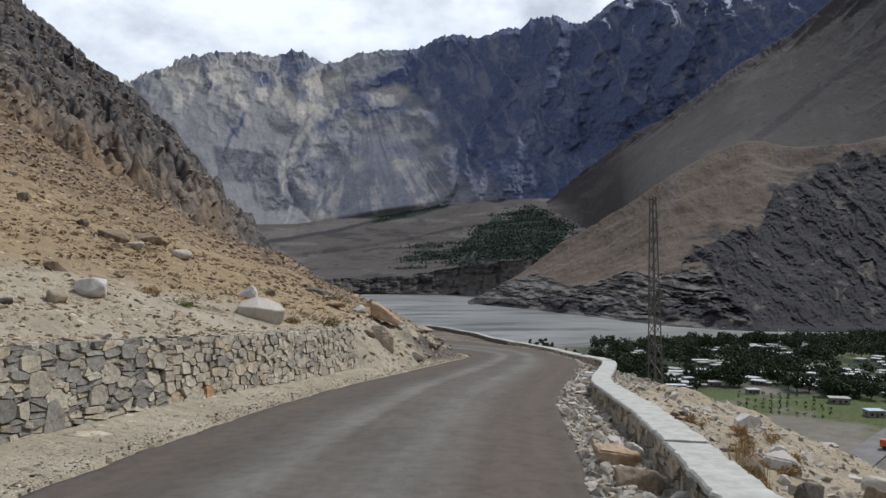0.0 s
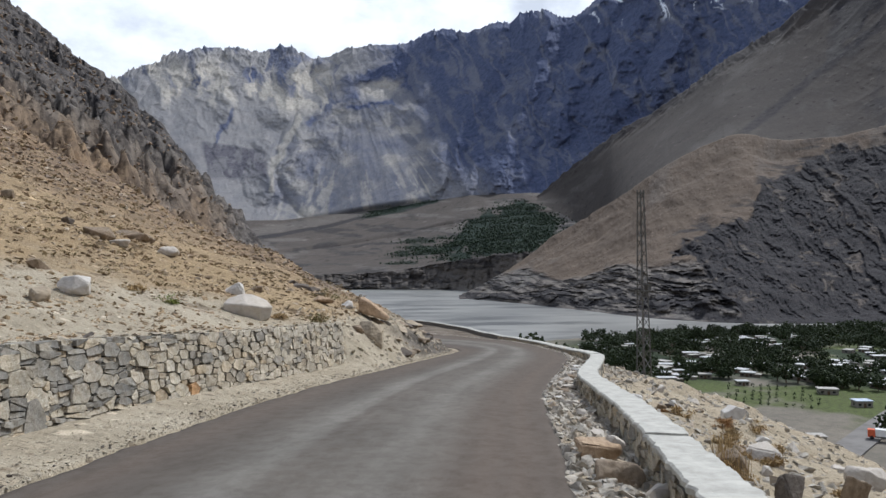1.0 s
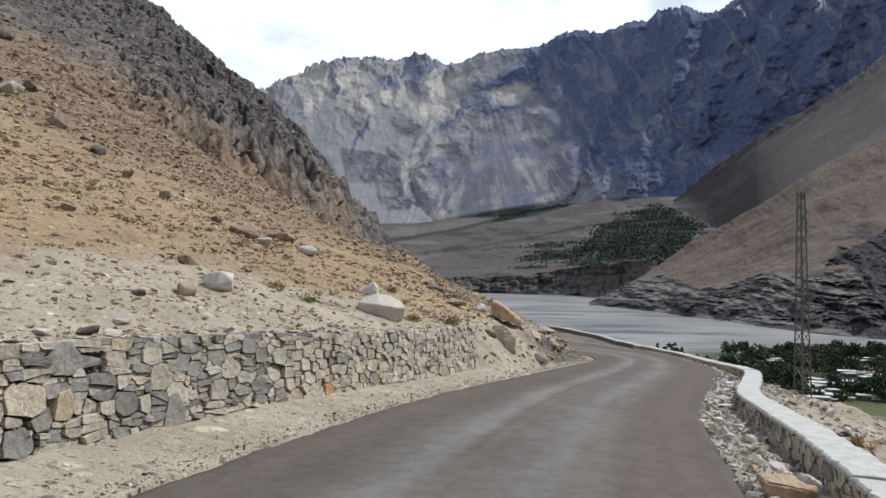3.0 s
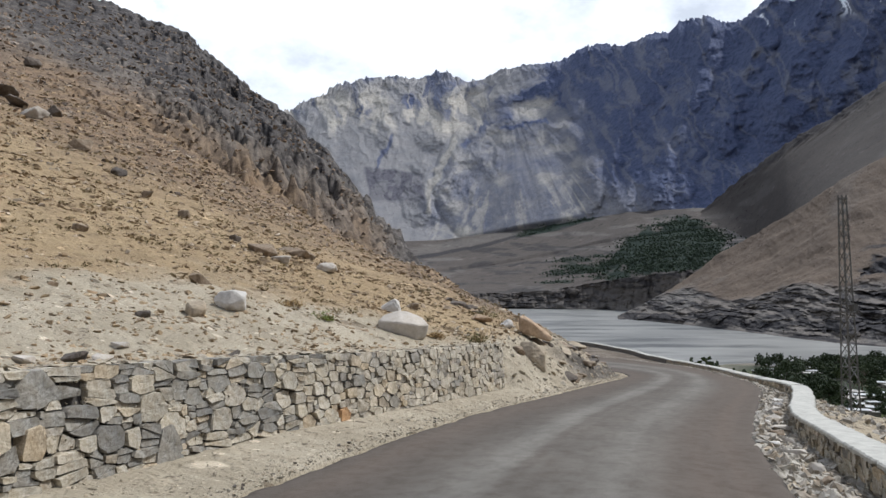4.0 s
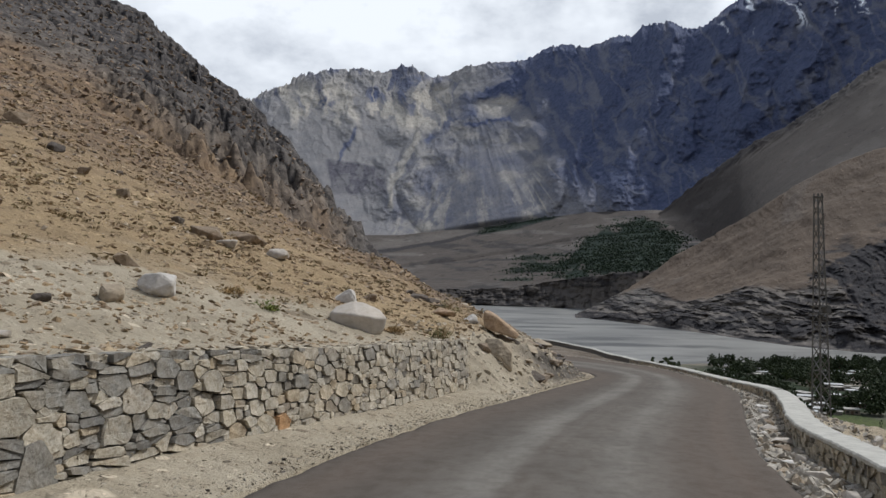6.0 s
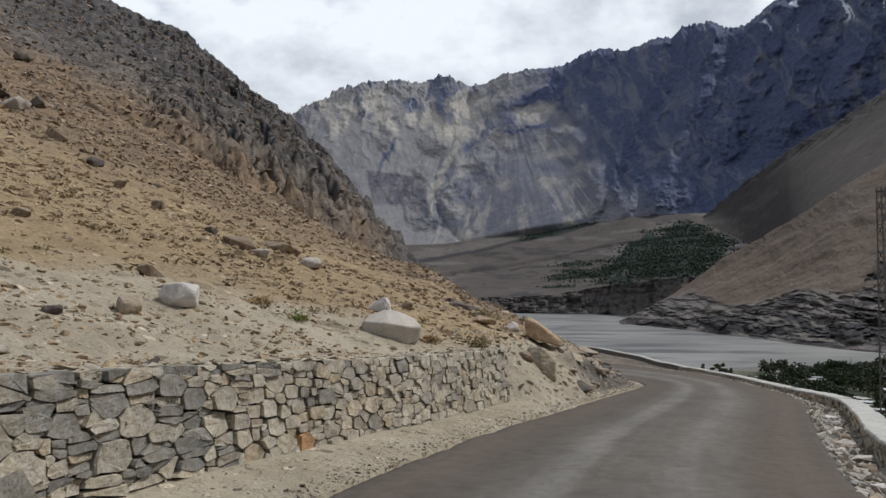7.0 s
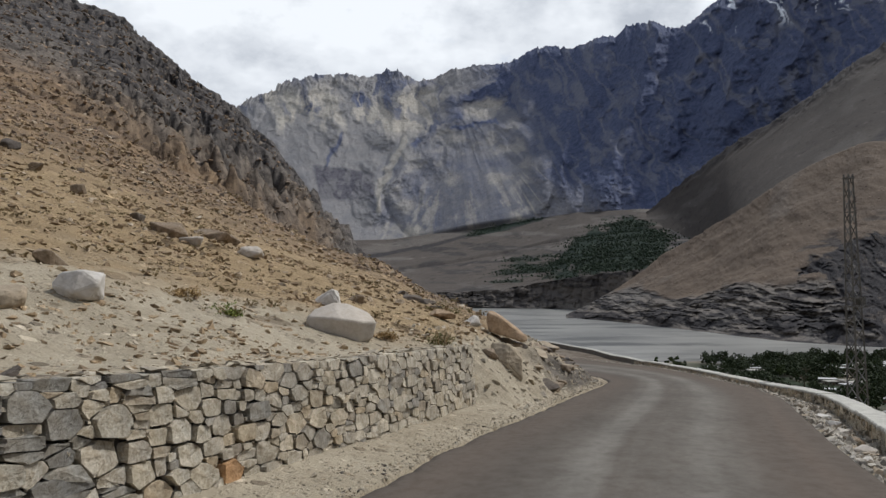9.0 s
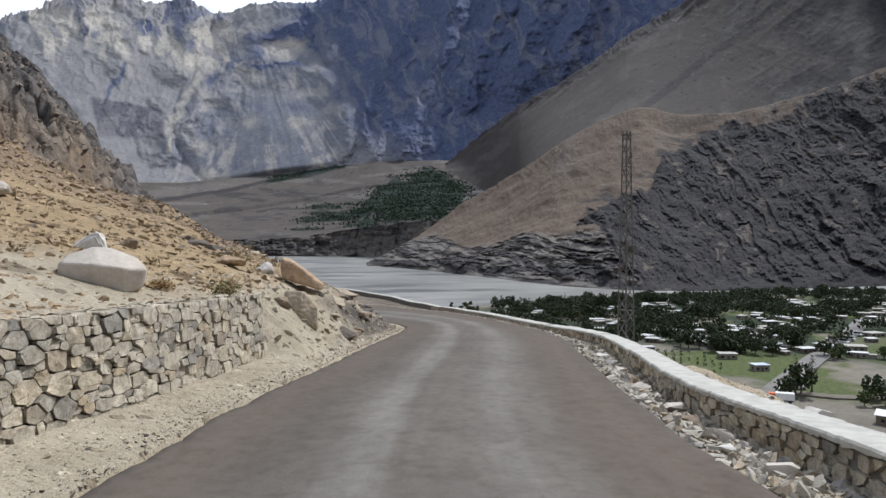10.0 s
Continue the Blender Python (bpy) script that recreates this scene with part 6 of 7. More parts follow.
def bush_soup(rng, n, dims, leaf):
    """A low bush: small leaves in clumps."""
    v, f = [], []
    clumps = rng.normal(size=(9, 3)) * 0.32
    clumps[:, 2] = np.abs(clumps[:, 2]) + 0.15
    for k in range(n):
        c = (clumps[rng.integers(9)] + rng.normal(size=3) * 0.14) * np.array(dims)
        c[2] = abs(c[2])
        a, b = rng.normal(size=3), rng.normal(size=3)
        a, b = a / np.linalg.norm(a) * leaf * (0.6 + rng.random()), b / np.linalg.norm(b) * leaf * 0.6
        i = len(v)
        v += [c - a, c + b, c + a, c - b]
        f += [(i, i + 1, i + 2), (i, i + 2, i + 3)]
    return np.array(v), np.array(f)


def shrub(name, x, y, dims, material, seed, label, leaf=0.03, count=420, blades=0, z=None):
    rng_ = np.random.default_rng(seed)
    root = tagged(new(name), label, "shrub")
    root.location = (x, y, (ground_z(x, y) if z is None else z) - 0.02)
    v, f = bush_soup(rng_, count, dims, leaf)
    part("leaves", soup_mesh("leaves", v, f, material), None, root)
    v, f = tuft_soup(rng_, 26, dims[0] * 0.5, dims[2] * 0.9, 0.008, 1.2, 0.9)
    part("stem", soup_mesh("stem", v, f, M_TWIG), None, root)
    return root


M_TWIG = stone_mat("dry_twig", ((0.34, 0.25, 0.14), (0.26, 0.19, 0.10)), 0.9, True, 8.0, 0.01)
M_RUSTY = stone_mat("withered_leaves", ((0.36, 0.20, 0.085), (0.30, 0.17, 0.07), (0.42, 0.26, 0.12)), 0.9, True, 8.0, 0.01)
shrub("green_shrub", -3.55, 22.5, (0.62, 0.5, 0.5), M_SHRUB, 1, "olive-green shrub at the end of the stone wall")
shrub("green_shrub", -6.9, 19.0, (0.6, 0.5, 0.26), M_GREEN, 2, "bright green low herb on the sandy slope")
shrub("green_shrub", -4.6, 30.5, (0.8, 0.7, 0.5), M_SHRUB, 3, "dusty green shrub on the edge of the slope")
shrub("dry_shrub", 5.9, 16.9, (0.36, 0.34, 0.26), M_DRY, 4, "dry reddish-brown shrub below the parapet")
shrub("dry_shrub", 5.2, 12.4, (0.36, 0.32, 0.26), M_DRY, 5, "dry orange-brown shrub behind the parapet")
shrub("dry_shrub", 6.7, 13.6, (0.34, 0.3, 0.2), M_DRY, 6, "dry brown shrub on the slope below the parapet")
shrub("dry_shrub", 6.1, 10.3, (0.36, 0.3, 0.22), M_DRY, 7, "dry yellow shrub on the slope below the parapet")
shrub("dry_shrub", -8.2, 19.6, (0.5, 0.4, 0.22), M_DRY, 8, "dry yellowish shrub on the sandy slope")
shrub("dry_shrub", -4.6, 21.7, (0.5, 0.3, 0.2), M_DRY, 9, "dry yellow grass clump beside the large boulder")
for _k in range(13):
    _rng = np.random.default_rng(860 + _k)
    _y = 8.5 + 10 * _rng.random()
    _x = float(PARA_X(_y)) + 1.0 + 3.6 * _rng.random()
    _w = 0.20 + 0.28 * _rng.random()
    shrub("dry_shrub", _x, _y, (_w, _w * 0.9, _w * 0.55), (M_DRY, M_RUSTY)[_k % 2], 870 + _k, ("dry straw-yellow shrub among stones below the parapet", "withered orange-brown shrub among stones below the parapet")[_k % 2], 0.022, 620)
for _k, (_x, _y) in enumerate(((4.15, 9.9), (4.35, 10.4), (4.5, 10.9), (4.9, 11.5), (4.1, 9.2))):
    _v, _f = tuft_soup(np.random.default_rng(40 + _k), 26, 0.26, 0.46, 0.004, 0.7, 0.4)
    _g = new("grass_tuft", soup_mesh("grass_tuft", _v, _f, M_DRY))
    _g.location = (_x, _y, ground_z(_x, _y) - 0.02)
    tagged(_g, "tall dry straw-coloured grass tuft behind the parapet", "grass", "grass tufts behind the parapet")

# countless dry tufts on the hill
xs, ys, r = hill_points(2300, -56, -4, 10, 85)
_ok = (xs < WALL_X(ys) - 1.2) & ((ys < WALL_END) | (xs < ROAD_L(ys) - 3)) & (rng.random(len(xs)) < 0.9 * step(18, 27, r))
xs, ys, r = xs[_ok], ys[_ok], r[_ok]
zs = near_height(xs, ys)
_vv, _ff, _b = [], [], 0
_temps = [bush_soup(np.random.default_rng(700 + k), 26, (1, 1, 0.55), 0.16) for k in range(8)]
for _x, _y, _z, _r in zip(xs, ys, zs, r):
    _v, _f = _temps[rng.integers(8)]
    _s = (0.09 + 0.20 * rng.random() ** 3) * (0.8 + _r / 45)
    _vv.append(_v * _s + (_x, _y, _z - 0.02))
    _ff.append(_f + _b)
    _b += len(_v)
M_TUFT = stone_mat("withered_tuft", ((0.25, 0.185, 0.10), (0.30, 0.23, 0.125), (0.20, 0.155, 0.085), (0.21, 0.18, 0.095)), 0.9, True, 3.0, 0.01)
tagged(new("dry_tufts", soup_mesh("dry_tufts", np.concatenate(_vv), np.concatenate(_ff), M_TUFT)), "withered brown tufts dotted over the sandy slope", "plants", kind="stuff")


# ---------- lattice mast below the road ----------
def lattice_mast(x, y, top, turn):
    gz = ground_z(x, y) - 0.15
    mast = tagged(new("lattice_mast"), "slender galvanised steel lattice power mast on the slope below the road", "power mast")
    mast.matrix_world = pose(x, y, gz, 0, 0, turn)
    h, b, t = top - gz, 0.26, 0.11

    def corner(k, z):
        w = b + (t - b) * z / h
        return ((-w, -w, z), (w, -w, z), (w, w, z), (-w, w, z))[k]

    for k in range(4):
        bm = bmesh.new()
        bar(bm, corner(k, 0), corner(k, h), 0.058, 0.058)
        part("leg", bm, M_STEEL, mast)
    levels = [h * (i / 19) ** 0.96 for i in range(20)]
    for k in range(4):
        j = (k + 1) % 4
        for i, (z0, z1) in enumerate(zip(levels, levels[1:])):
            a, c = (k, j) if i % 2 else (j, k)
            bm = bmesh.new()
            bar(bm, corner(a, z0), corner(c, z1), 0.036, 0.022)
            part("brace", bm, M_STEEL, mast)
            if i % 4 == 0:
                bm = bmesh.new()
                bar(bm, corner(k, z0), corner(j, z0), 0.036, 0.022)
                part("strut", bm, M_STEEL, mast)
    for z, w in ((h * 0.47, 0.36), (h * 0.505, 0.30), (h * 0.985, 0.16)):
        bm = bmesh.new()
        for s in (-1, 1):
            bar(bm, (-w, s * w * 0.75, z), (w, s * w * 0.75, z), 0.06, 0.06)
            bar(bm, (s * w * 0.75, -w, z + 0.002), (s * w * 0.75, w, z + 0.002), 0.06, 0.06)
        part("collar", bm, M_STEEL, mast)
    bm = bmesh.new()
    box(bm, (0.22, -0.12, h * 0.475), (0.50, 0.12, h * 0.505), 0.01)
    part("bracket", bm, M_STEEL, mast, "small steel bracket at half height")
    for i in range(3):
        bm = bmesh.new()
        zc = h * (0.80 + 0.045 * i)
        for q in range(3):
            m = Matrix.Translation((0.30, 0.0, zc + 0.09 * q))
            bmesh.ops.create_cone(bm, cap_ends=True, segments=10, radius1=0.07, radius2=0.035, depth=0.06, matrix=m)
        bar(bm, (0.14, 0, zc + 0.02), (0.30, 0, zc + 0.02), 0.03)
        part("insulator", bm, M_CERAM, mast, "brown ribbed insulator")
    return mast


lattice_mast(11.0, 36.7, 3.90, 24)


# ---------- village in the valley ----------
def at_bearing(az, r):
    return r * math.sin(radians(az)), r * math.cos(radians(az))


def valley_z(x, y):
    return float(valley_height(np.array([x]), np.array([y]))[0])


def house(w, d, h, wall_m, roof_m, label, annex=0.0, gable=False):
    root = tagged(new("house"), label, "house", "village houses")
    bm = bmesh.new()
    box(bm, (-w / 2, -d / 2, -1.0), (w / 2, d / 2, h), 0.05)
    if annex:
        box(bm, (w / 2 - 0.02, -d / 2, -1.0), (w / 2 + annex, d / 2 - d * 0.35, h - 0.6), 0.05)
    part("wall", bm, wall_m, root)
    bm = bmesh.new()
    if gable:
        v = [bm.verts.new(p) for p in ((-w / 2 - 0.5, -d / 2 - 0.5, h), (w / 2 + 0.5, -d / 2 - 0.5, h), (w / 2 + 0.5, d / 2 + 0.5, h), (-w / 2 - 0.5, d / 2 + 0.5, h),
                                       (-w / 2 - 0.5, 0, h + d * 0.22), (w / 2 + 0.5, 0, h + d * 0.22))]
        for f in ((0, 1, 5, 4), (2, 3, 4, 5), (0, 4, 3), (1, 2, 5), (3, 2, 1, 0)):
            bm.faces.new([v[i] for i in f])
        bmesh.ops.recalc_face_normals(bm, faces=bm.faces)
    else:
        box(bm, (-w / 2 - 0.35, -d / 2 - 0.35, h + 0.003), (w / 2 + 0.35, d / 2 + 0.35, h + 0.28), 0.04)
    part("roof", bm, roof_m, root)
    if annex:
        bm = bmesh.new()
        box(bm, (w / 2 + 0.38, -d / 2 - 0.3, h - 0.597), (w / 2 + annex + 0.3, d / 2 - d * 0.35 + 0.3, h - 0.35), 0.04)
        part("roof", bm, M_EARTHROOF, root)
    bm = bmesh.new()
    box(bm, (-0.5, -d / 2 - 0.06, -0.1), (0.5, -d / 2 + 0.03, 1.75), 0.01)
    part("door", bm, M_WOOD, root)
    for x in (-w * 0.32, w * 0.28):
        bm = bmesh.new()
        box(bm, (x - 0.55, -d / 2 - 0.05, 0.8), (x + 0.55, -d / 2 + 0.03, 1.7), 0.01)
        part("window", bm, M_GLASS, root)
    bm = bmesh.new()
    box(bm, (-w / 2 - 0.05, -0.5, 0.8), (-w / 2 + 0.03, 0.5, 1.7), 0.01)
    part("window", bm, M_GLASS, root)
    return root


HOUSES = [house(7.4, 5.0, 2.5, M_WHITEWASH, M_EARTHROOF, "low whitewashed house with a pale flat roof"),
          house(6.2, 4.6, 2.4, M_MUD, M_TINROOF, "low mud-walled house with a bright tin roof", 2.8),
          house(5.6, 4.4, 2.4, M_MUD, M_EARTHROOF, "small mud-walled house with a pale flat roof"),
          house(8.6, 4.6, 2.5, M_WHITEWASH, M_TINROOF, "long whitewashed house with a white tin roof", 3.4),
          house(5.0, 4.0, 2.3, M_WHITEWASH, M_TINROOF, "small white house with a bright tin roof")]
rng = np.random.default_rng(77)
# (bearing, distance, which, turn): the ones that stand apart
SPOTS = [(29.2, 243, 0, 12), (23.6, 250, 4, 20), (38.6, 300, 4, 30), (21.0, 262, 2, 5), (16.8, 246, 1, 15), (18.2, 252, 3, 10)]
taken = []
for az, r, k, turn in SPOTS:
    x, y = at_bearing(az, r)
    taken.append((x, y))
    copy_thing(HOUSES[k], pose(x, y, valley_z(x, y) - 0.1, 0, 0, -az + turn)).scale = (0.72, 0.72, 0.66)
count = 0
while count < 140:
    az = 12 + 30 * rng.random()
    r = 258 + (NEAR_BANK(az) - 292) * rng.random()
    # hamlets
    if rng.random() > 0.06 + 0.94 * (float(fbm(np.array([az / 3.2]), np.array([r / 26]), 2, 610)[0]) > 0.12):
        continue
    x, y = at_bearing(az, float(r))
    if any((x - a) ** 2 + (y - b) ** 2 < 7.6 ** 2 for a, b in taken):
        continue
    taken.append((x, y))
    ob = copy_thing(HOUSES[rng.integers(len(HOUSES))], pose(x, y, valley_z(x, y) - 0.1, 0, 0, -az + rng.normal() * 35))
    s = 0.62 + 0.35 * rng.random()
    ob.scale = (s, s, 0.62)
    count += 1
# the five patterns take places of their own
for ob, (az, r, turn) in zip(HOUSES, ((27.0, 318, 10), (33.5, 330, -20), (20.2, 318, 30), (25.2, 296, 5), (31.0, 292, 15))):
    x, y = at_bearing(az, r)
    taken.append((x, y))
    ob.matrix_world = pose(x, y, valley_z(x, y) - 0.1, 0, 0, -az + turn)
    ob.scale = (0.75, 0.75, 0.62)


def single_house(az, r, turn, *spec, **more):
    ob = house(*spec, **more)
    x, y = at_bearing(az, r)
    ob.matrix_world = pose(x, y, valley_z(x, y) - 0.1, 0, 0, -az + turn)
    ob.scale = (0.68, 0.68, 0.72)
    taken.append((x, y))
    return ob


single_house(31.3, 226, 28, 6.2, 4.8, 2.5, M_WHITEWASH, M_BLUEROOF, "white house with a blue and white roof by the road")
single_house(39.4, 176, -14, 10.5, 5.6, 2.8, M_MUD, M_TINROOF, "long shed with a grey and white tin roof", gable=True)
single_house(28.3, 176, 20, 6.0, 4.6, 2.3, M_WHITEWASH, M_EARTHROOF, "small pale flat-roofed building beside the valley road")
single_house(41.6, 183, -10, 6.5, 4.6, 2.6, M_MUD, M_BLUEROOF, "low building with a bluish tin roof", gable=True)


def clump_mesh(name, rng_, spots, radii, material):
    v, f, b = [], [], 0
    for p, s in zip(spots, radii):
        tv, tf = TEMPLATES[rng_.integers(len(TEMPLATES))]
        m = np.array(Euler(tuple(rng_.random(3) * 6.28)).to_matrix())
        v.append((tv * s * 2) @ m.T + p)
        f.append(tf + b)
        b += len(tv)
    return soup_mesh(name, np.concatenate(v), np.concatenate(f), material)


def crown_spots(rng_, n, w, h, base, poplar=False):
    p = rng_.normal(size=(n, 3))
    p /= np.linalg.norm(p, axis=1)[:, None]
    p *= (0.45 + 0.55 * rng_.random((n, 1)))
    lobes = 1 + 0.28 * np.sin(3 * np.arctan2(p[:, 1], p[:, 0]) + rng_.random() * 6) * (1 - np.abs(p[:, 2]))
    p[:, 0] *= w / 2 * lobes
    p[:, 1] *= w / 2 * lobes
    p[:, 2] = base + (h - base) / 2 * (1 + p[:, 2])
    if poplar:
        k = 1 - 0.65 * np.clip((p[:, 2] - base) / (h - base), 0, 1)
        p[:, 0] *= k
        p[:, 1] *= k
    return p


def trunk_bm(rng_, h, r):
    bm = bmesh.new()
    rings, n = [], 7
    bend = rng_.normal(size=2) * 0.04 * h
    for i in range(5):
        t = i / 4
        rr = r * (1 - 0.65 * t) * (1.3 if i == 0 else 1)
        cx, cy = bend * t * t
        rings.append([bm.verts.new((cx + rr * math.cos(a), cy + rr * math.sin(a), h * t - 0.3)) for a in np.linspace(0, 2 * math.pi, n, endpoint=False)])
    for a, b in zip(rings, rings[1:]):
        for i in range(n):
            bm.faces.new((a[i], a[(i + 1) % n], b[(i + 1) % n], b[i]))
    for k in range(4):
        a = 6.28 * k / 4 + rng_.random()
        bar(bm, (bend[0] * 0.4, bend[1] * 0.4, h * 0.6), (math.cos(a) * h * 0.28, math.sin(a) * h * 0.28, h * 0.98), r * 0.55)
    return bm


def tree(w, h, label, seed, material, poplar=False, n=170):
    rng_ = np.random.default_rng(seed)
    root = tagged(new("poplar" if poplar else "tree"), label, "tree", "village trees")
    base = h * (0.10 if poplar else 0.22)
    part("trunk", trunk_bm(rng_, h * 0.6, 0.16 + 0.012 * h), M_BARK, root)
    sp = crown_spots(rng_, n, w, h, base, poplar)
    part("crown", clump_mesh("crown", rng_, sp, (0.28 + 0.42 * rng_.random(n)) * (0.6 if poplar else 1.0) * w / 6, material), None, root)
    return root


TREES = [tree(5.6, 5.8, "broad dark green orchard tree", 1, M_LEAF), tree(4.6, 4.8, "rounded dark green orchard tree", 2, M_LEAF), tree(6.4, 7.4, "tall broad dark green tree", 3, M_LEAF),
         tree(3.8, 4.0, "small bright green tree", 4, M_LEAFB), tree(2.8, 9.0, "tall narrow dark poplar", 5, M_LEAF, True, 200)]
NAMED = [(33.1, 193, 4), (33.4, 195, 4), (33.8, 196, 2), (34.5, 200, 4), (32.8, 191, 1), (36.0, 262, 4), (36.3, 268, 4), (35.6, 258, 1), (36.6, 258, 3), (40.0, 196, 0), (41.0, 199, 2), (38.9, 192, 1),
         (42.0, 200, 0), (38.2, 198, 0), (37.6, 190, 3), (39.2, 262, 3), (29.6, 262, 0), (26.0, 262, 1)]
for az, r, k in NAMED:
    x, y = at_bearing(az, r)
    s = 0.85 + 0.3 * rng.random()
    ob = copy_thing(TREES[k], pose(x, y, valley_z(x, y), 0, 0, 360 * rng.random()))
    ob.scale = (s, s, s)


def grove(x, y):
    """How thick the trees stand: groves with open fields between, a closed belt along the river."""
    r, az = math.hypot(x, y), math.degrees(math.atan2(x, y))
    n = float(fbm(np.array([x / 26]), np.array([y / 13]), 3, 650)[0])
    return float(np.clip(0.05 + step(-0.05, 0.13, n) + step(34, 22, NEAR_BANK(az) - r) * step(13, 17, az), 0, 1))


count = 0
while count < 230:
    az, u = 12 + 32 * rng.random(), rng.random()
    r = 250 + (NEAR_BANK(az) - 262) * u
    if az > 36.5 and r < 330:
        continue
    x, y = at_bearing(az, float(r))
    if any((x - a) ** 2 + (y - b) ** 2 < 5.0 ** 2 for a, b in taken):
        continue
    if rng.random() > grove(x, y):
        continue
    k = int(rng.choice(5, p=(0.3, 0.27, 0.25, 0.12, 0.06)))
    s = 0.75 + 0.45 * rng.random()
    ob = copy_thing(TREES[k], pose(x, y, valley_z(x, y), 0, 0, 360 * rng.random()))
    ob.scale = (s, s, s)
    count += 1
for ob, (az, r) in zip(TREES, ((22.0, 300), (24.0, 330), (27.5, 350), (30.2, 255), (18.5, 300))):
    x, y = at_bearing(az, r)
    ob.matrix_world = pose(x, y, valley_z(x, y), 0, 0, 30)

# the rest of the orchards, and the saplings in rows on the field
sp, rad = [], []
made = 0
while made < 900:
    az, u = 12 + 34 * rng.random(), rng.random()
    r = float(252 + (NEAR_BANK(az) - 255) * u ** 0.8)
    if az > 37 and r < 335:
        continue
    x, y = at_bearing(az, r)
    if any((x - a) ** 2 + (y - b) ** 2 < 5.0 ** 2 for a, b in taken):
        continue
    if rng.random() > grove(x, y):
        continue
    w, h = 3.6 + 3.4 * rng.random(), 3.4 + 3.6 * rng.random()
    p = crown_spots(rng, 46, w, h, 0.4)
    sp.append(p + (x, y, valley_z(x, y)))
    rad.append((0.35 + 0.45 * rng.random(46)) * w / 6)
    made += 1
tagged(new("orchard_woods", clump_mesh("orchard_woods", rng, np.concatenate(sp), np.concatenate(rad), M_LEAF)), "dense dark green orchards between the village houses", "woods", kind="stuff")
sp, rad = [], []
for i in range(12):
    for j in range(6):
        az, r = 22.6 + 0.55 * i + 0.1 * rng.random(), 214 + 6.5 * j + rng.random()
        x, y = at_bearing(az, r)
        if rng.random() < 0.3:
            continue
        p = crown_spots(rng, 9, 1.2, 1.3, 0.1)
        sp.append(p + (x, y, valley_z(x, y)))
        rad.append(0.16 + 0.16 * rng.random(9))
tagged(new("orchard_saplings", clump_mesh("orchard_saplings", rng, np.concatenate(sp), np.concatenate(rad), M_LEAF)), "rows of small dark saplings on a green field", "saplings", kind="stuff")

M_OASIS = stone_mat("oasis_foliage", ((0.026, 0.044, 0.026), (0.034, 0.052, 0.030), (0.020, 0.036, 0.024)), 0.85, True, 0.3, 0.3)
# oasis on the fan across the river
_pick = np.argwhere(FAN_GREEN > 0.45)
_pick = _pick[rng.random(len(_pick)) < np.clip(FAN_GREEN[_pick[:, 0], _pick[:, 1]] * 1.0 - 0.45 + 1.3 * fbm(_pick[:, 1] / 14, _pick[:, 0] / 4, 3, 640), 0, 1)]
_sel = _pick[rng.integers(len(_pick), size=13000)]
_sp = np.stack([FAN_XYZ[k][_sel[:, 0], _sel[:, 1]] for k in range(3)], -1)
tagged(new("oasis_trees", clump_mesh("oasis_trees", rng, _sp + rng.normal(size=_sp.shape) * (17, 17, 0.6) + (0, 0, 0.8), 1.2 + 2.6 * rng.random(len(_sp)) ** 2, M_OASIS)), "dark green trees of an oasis on the fan", "woods", kind="stuff")
# bushes beyond the bend
sp, rad = [], []
for k in range(26):
    x, y = 8.5 + 7 * rng.random(), 62 + 14 * rng.random()
    p = crown_spots(rng, 26, 1.6, 1.5, 0.0)
    sp.append(p + (x, y, ground_z(x, y)))
    rad.append(0.14 + 0.2 * rng.random(26))
tagged(new("bend_bushes", clump_mesh("bend_bushes", rng, np.concatenate(sp), np.concatenate(rad), M_LEAF)), "dark green bushes beyond the parapet at the bend", "bushes", kind="stuff")


# valley road
def ribbon(points, half, lift):
    pts = [Vector((*at_bearing(az, r), 0)) for az, r in points]
    fine = []
    for a, b in zip(pts, pts[1:]):
        fine += [a.lerp(b, i / 12) for i in range(12)]
    fine.append(pts[-1])
    bm = bmesh.new()
    rows = []
    for i, p in enumerate(fine):
        t = (fine[min(i + 1, len(fine) - 1)] - fine[max(i - 1, 0)]).normalized()
        n = Vector((t.y, -t.x, 0))
        rows.append([bm.verts.new((*(p + n * o).xy, valley_z(p.x, p.y) + lift + dz)) for o, dz in ((-half, -0.5), (-half, 0), (half, 0), (half, -0.5))])
    for a, b in zip(rows, rows[1:]):
        for i in range(3):
            bm.faces.new((a[i], a[i + 1], b[i + 1], b[i]))
    bmesh.ops.recalc_face_normals(bm, faces=bm.faces)
    return bm


tagged(new("valley_road", finish(ribbon(((28.4, 140), (30.0, 166), (31.8, 192), (34.8, 246), (36.4, 284), (37.4, 320), (38.5, 380)), 3.2, 0.45), "valley_road", M_TRACK)), "grey asphalt road through the village", "road", kind="structure")
tagged(new("valley_track", finish(ribbon(((32.2, 198), (36, 196), (42, 205)), 2.0, 0.40), "valley_track", M_VALLEY)), "dusty side track off the valley road", "track", kind="structure")


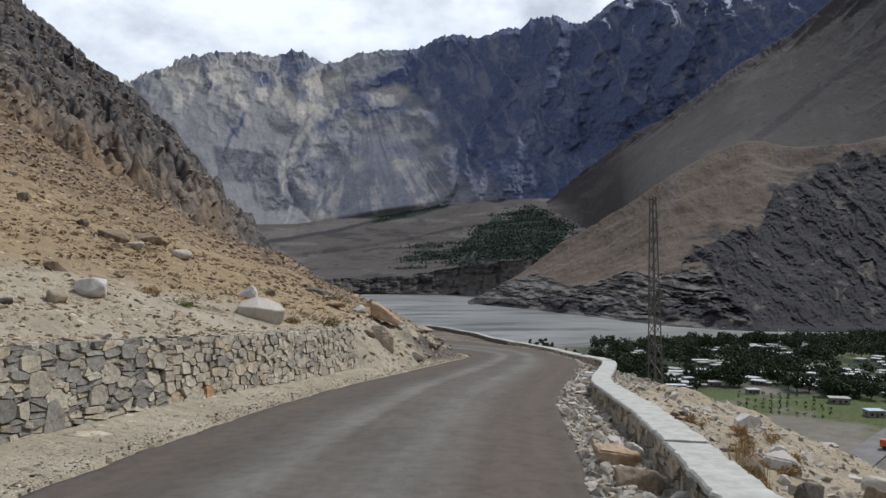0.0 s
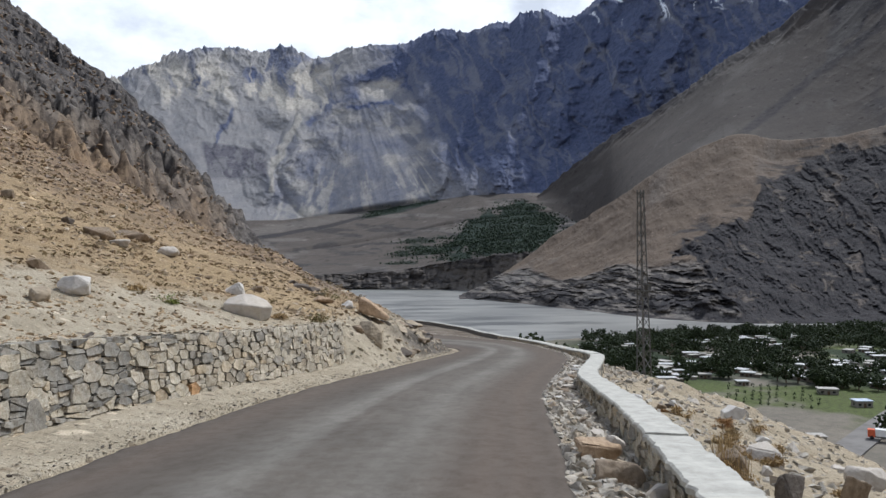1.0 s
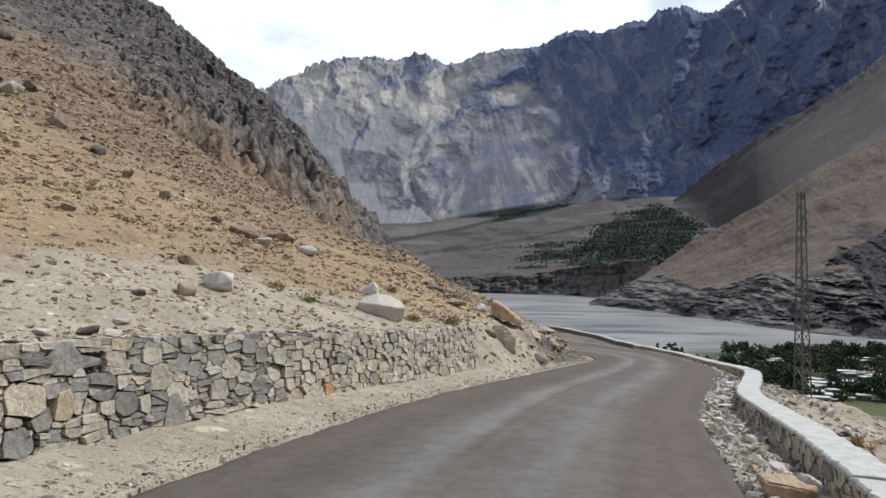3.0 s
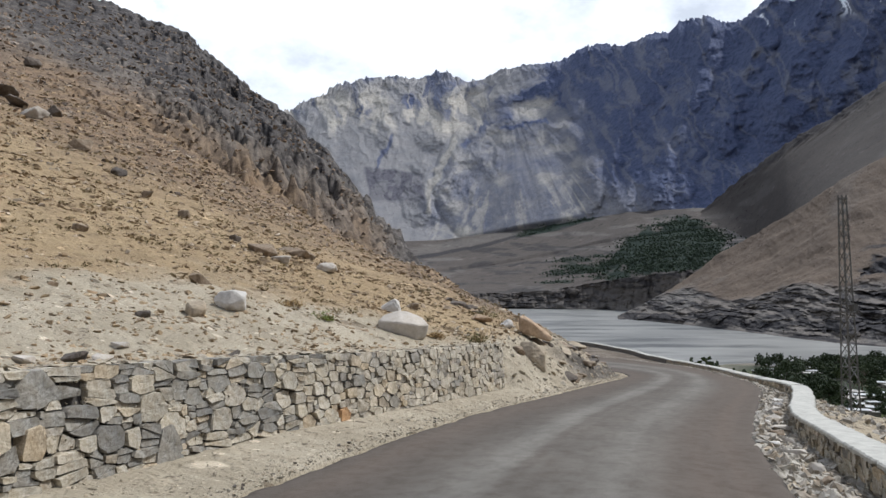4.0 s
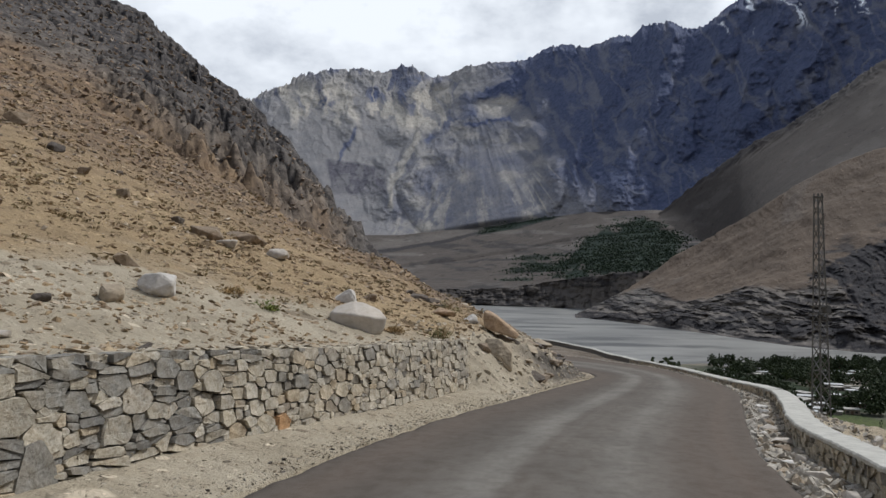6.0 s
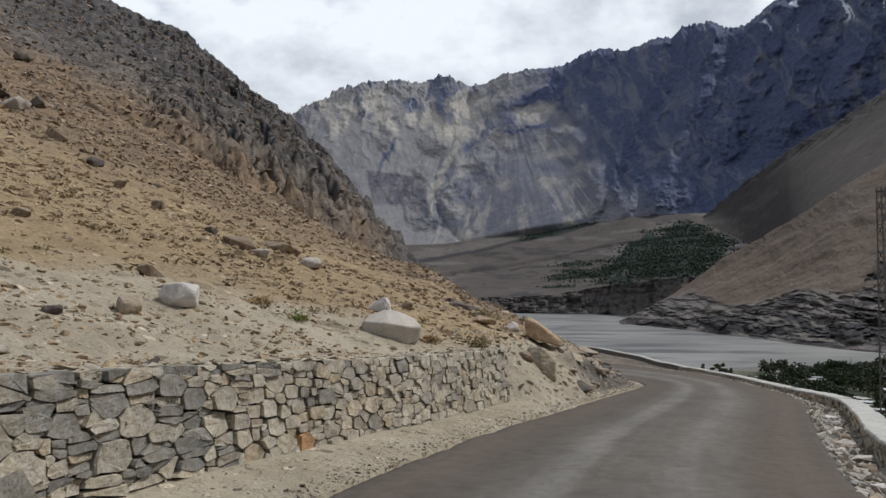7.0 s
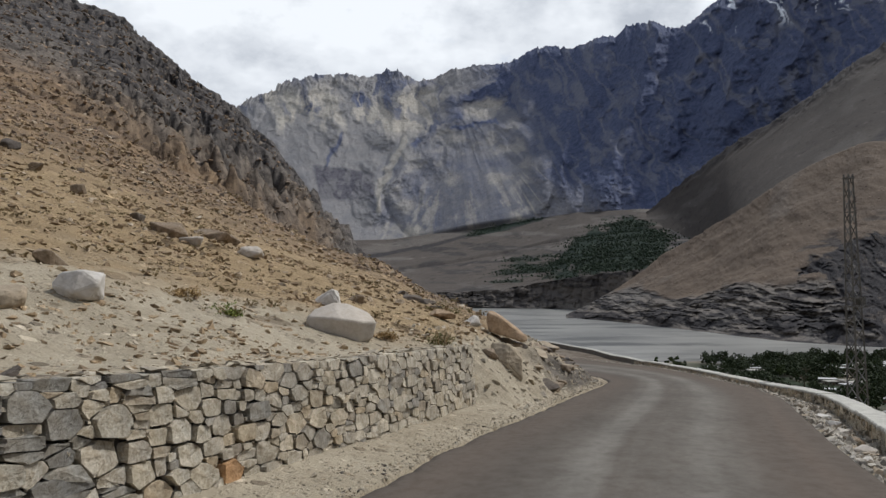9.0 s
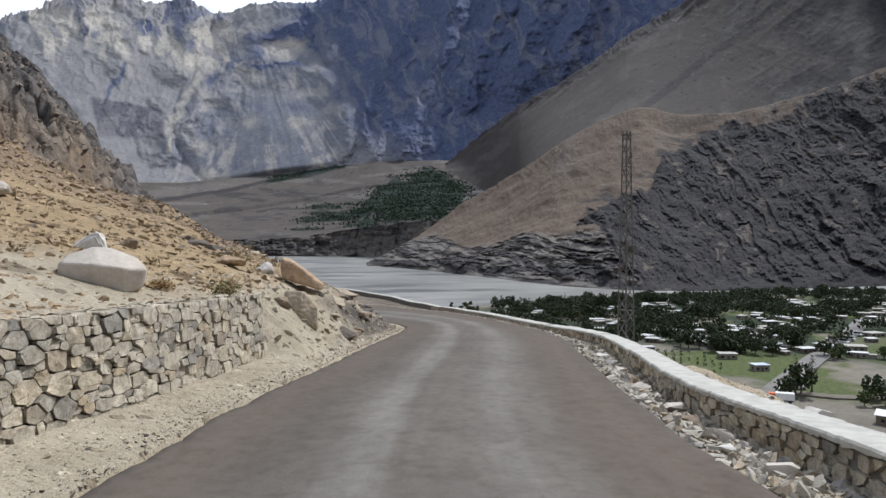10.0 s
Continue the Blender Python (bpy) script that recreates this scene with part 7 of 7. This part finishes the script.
def truck(az, r, turn):
    x, y = at_bearing(az, r)
    root = tagged(new("truck"), "orange and white cargo truck parked by the valley road", "truck")
    root.matrix_world = pose(x, y, valley_z(x, y) + 0.46, 0, 0, turn)
    root.scale = (0.78, 0.78, 0.78)
    bm = box(bmesh.new(), (-1.2, -3.6, 0.9), (1.2, 1.4, 2.9), 0.06)
    part("cargo_box", bm, M_PAINT_W, root)
    bm = box(bmesh.new(), (-1.15, 1.5, 0.6), (1.15, 3.3, 2.7), 0.12)
    cab = part("cab", bm, M_PAINT_O, root, "orange painted cab")
    part("windscreen", box(bmesh.new(), (-1.0, 3.28, 1.7), (1.0, 3.33, 2.45), 0.01), M_GLASS, cab)
    part("chassis", box(bmesh.new(), (-0.8, -3.5, 0.55), (0.8, 3.2, 0.9), 0.02), M_RUBBER, root)
    for wx in (-1.0, 1.0):
        for wy in (-2.4, 2.3):
            bm = bmesh.new()
            bmesh.ops.create_cone(bm, cap_ends=True, segments=18, radius1=0.5, radius2=0.5, depth=0.35, matrix=Matrix.Translation((wx, wy, 0.5)) @ Matrix.Rotation(math.pi / 2, 4, "Y"))
            part("wheel", bm, M_RUBBER, root)


def parked_car(az, r, turn):
    x, y = at_bearing(az, r)
    root = tagged(new("car"), "small white car parked in the village", "car", "parked cars")
    root.matrix_world = pose(x, y, valley_z(x, y) + 0.1, 0, 0, turn)
    part("body", box(bmesh.new(), (-0.85, -2.1, 0.35), (0.85, 2.1, 0.95), 0.15), M_PAINT_W, root)
    part("cabin", box(bmesh.new(), (-0.75, -1.4, 0.92), (0.75, 1.0, 1.5), 0.2), M_GLASS, root)
    for wx in (-0.75, 0.75):
        for wy in (-1.35, 1.35):
            bm = bmesh.new()
            bmesh.ops.create_cone(bm, cap_ends=True, segments=16, radius1=0.33, radius2=0.33, depth=0.2, matrix=Matrix.Translation((wx, wy, 0.33)) @ Matrix.Rotation(math.pi / 2, 4, "Y"))
            part("wheel", bm, M_RUBBER, root)
    return root


truck(32.4, 184, 60)
_car = parked_car(32.9, 199, 80)
for az, r, turn in ((36.9, 292, 20), (37.3, 300, 30), (36.2, 297, 75), (37.8, 315, 20), (33.6, 202, 85)):
    x, y = at_bearing(az, r)
    copy_thing(_car, pose(x, y, valley_z(x, y) + 0.1, 0, 0, turn))
